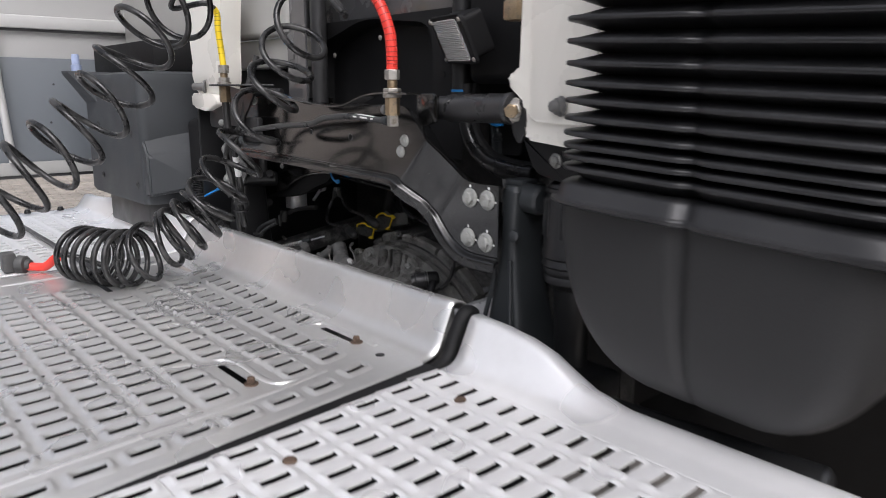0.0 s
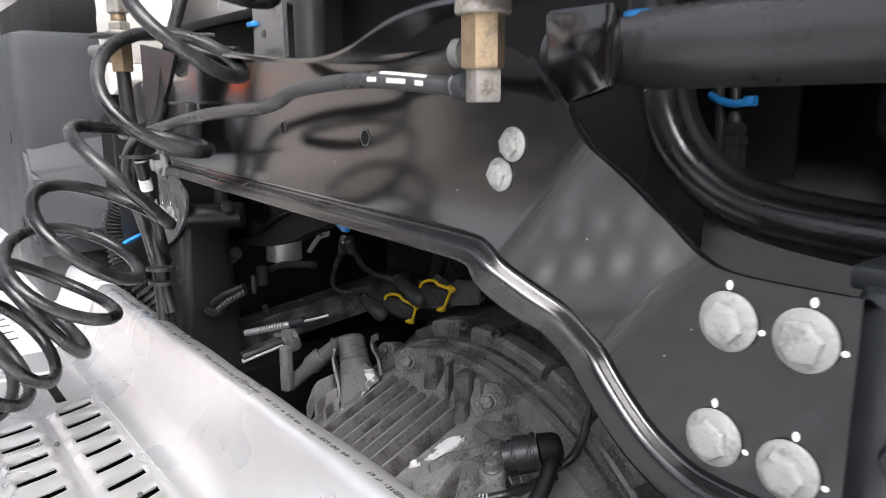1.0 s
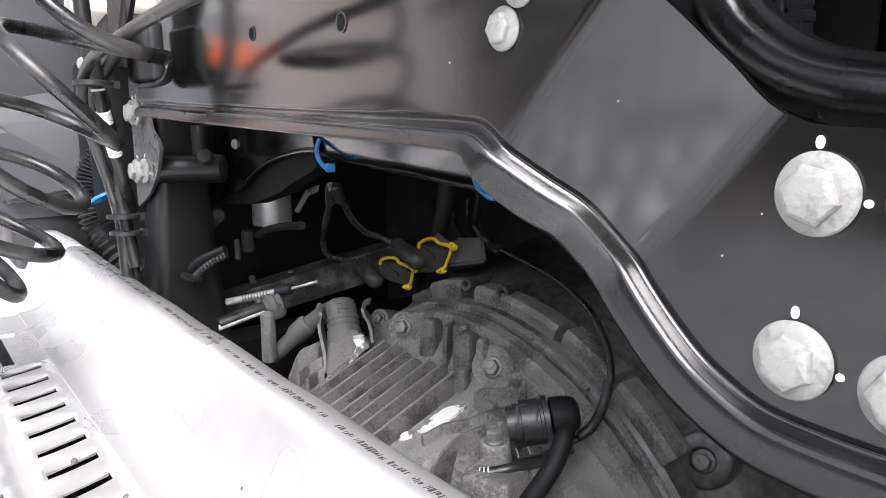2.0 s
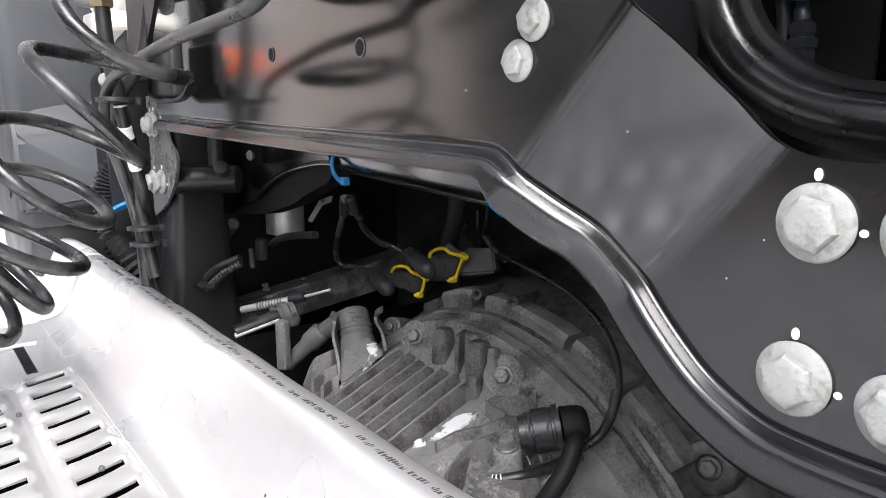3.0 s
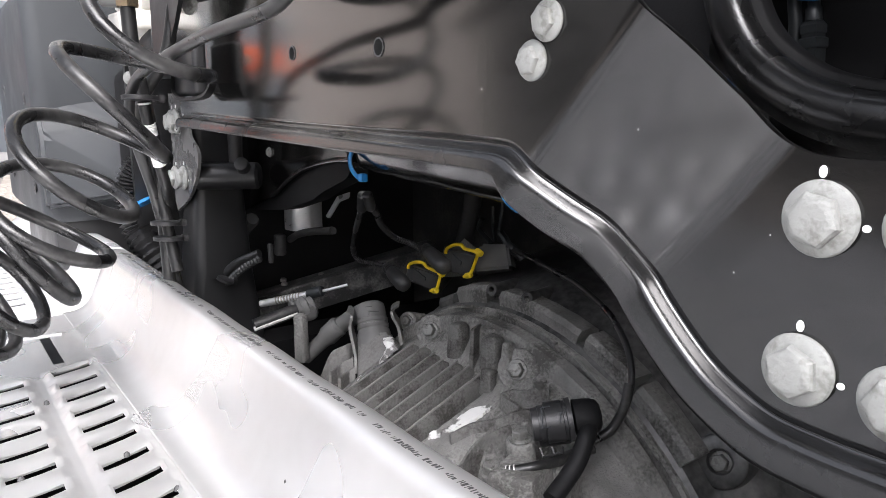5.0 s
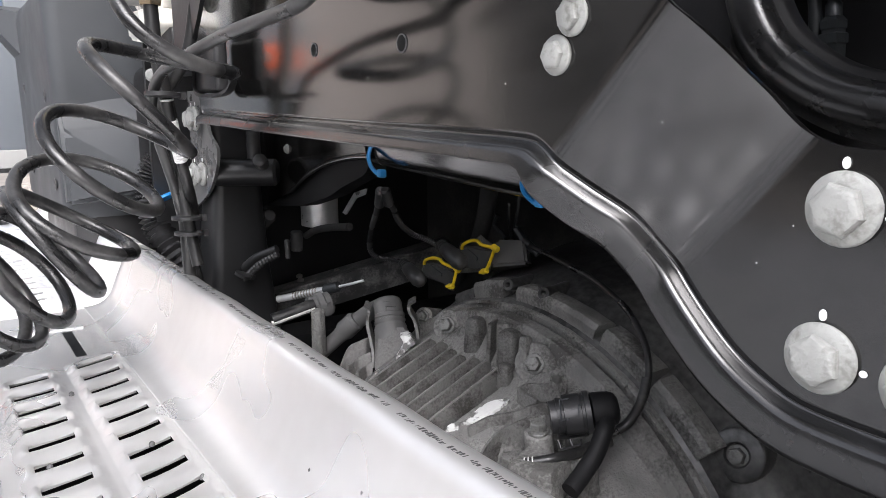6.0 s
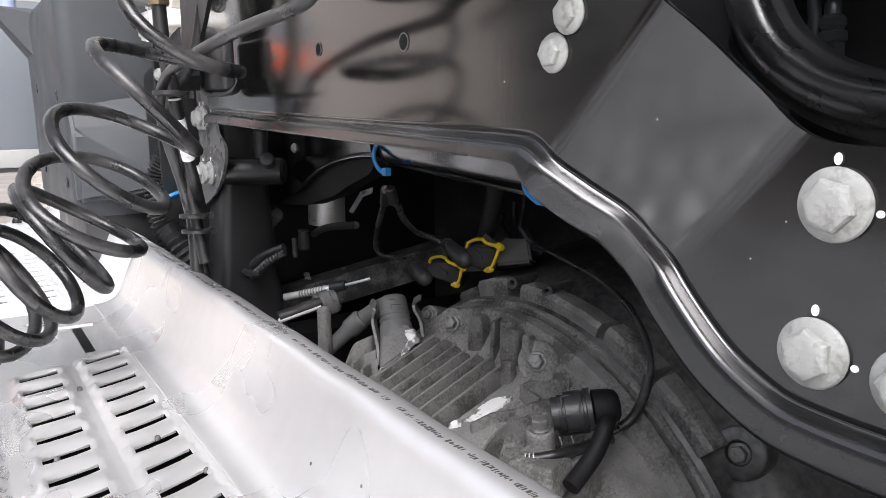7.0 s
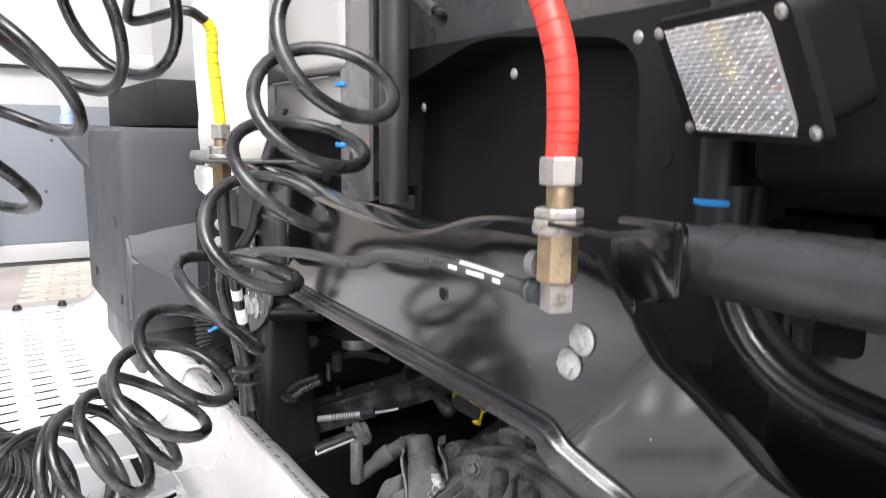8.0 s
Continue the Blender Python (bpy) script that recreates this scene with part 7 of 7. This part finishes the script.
single("sheathed_wire", tube([(1.06, 1.933, 1.005), (1.07, 1.895, 1.035), (1.085, 1.857, 1.066), (1.11, 1.826, 1.084)], 0.0065, 12), DARK_PLASTIC, "black sheathed wire beside the corrugated wire", "wire")
o = tie_band((1.068, 1.862, 1.042), (0.3, -0.2, 0.9), 0.0115)
tagged(o, "black cable tie on the corrugated wire", "cable tie")
single("drive_pipe", tube([(1.36, 1.62, 1.20), (1.365, 1.64, 1.14), (1.36, 1.66, 1.08), (1.34, 1.70, 1.02)], 0.013, 12), LIGHTENED_BLACK, "black pipe behind the gearbox", "pipe")
bm = bmesh.new()
polygon_plate(bm, [(0.9, 0.50), (2.05, 0.50), (2.05, 1.50), (0.9, 1.50)], 1.50, 1.51, "x")
single("wall_engine_bay", bm, LIGHTENED_BLACK, "black sheet wall behind the gearbox", "wall", kind="structure", smooth=False)
# added sheet that shuts the bright ground out of the bay
single("wall_chassis_side", box(bmesh.new(), 0.98, 1.5, 2.0, 2.012, 0.5, 1.42), BLACK_PAINT, "black sheet added beyond the far chassis rail to keep the bay dark", "wall", kind="structure", smooth=False)
single("tan_bracket", box(bmesh.new(), (1.07, 1.99, 1.008)[0], (1.07, 1.99, 1.008)[0] + 0.03, (1.07, 1.99, 1.008)[1] - 0.03, (1.07, 1.99, 1.008)[1] + 0.03, (1.07, 1.99, 1.008)[2] - 0.03, (1.07, 1.99, 1.008)[2] + 0.01, 0.004), RUST, "small rusty bracket by the far wires", "bracket")

# ---- each thing's origin at its base ----
bpy.context.view_layer.update()
for ob in [o for o in scene.objects if o.parent is None and o.type in ("EMPTY", "MESH")]:
    meshes = [o for o in (ob, *ob.children_recursive) if o.type == "MESH"]
    if not meshes or ob.get("kind") in ("structure", "stuff"):
        continue
    co = np.concatenate([np.array([v.co for v in o.data.vertices]) for o in meshes])
    lo, hi = co.min(axis=0), co.max(axis=0)
    base = Vector(((lo[0] + hi[0]) / 2, (lo[1] + hi[1]) / 2, lo[2]))
    for o in meshes:
        o.data.transform(Matrix.Translation(-base))
    ob.location = base
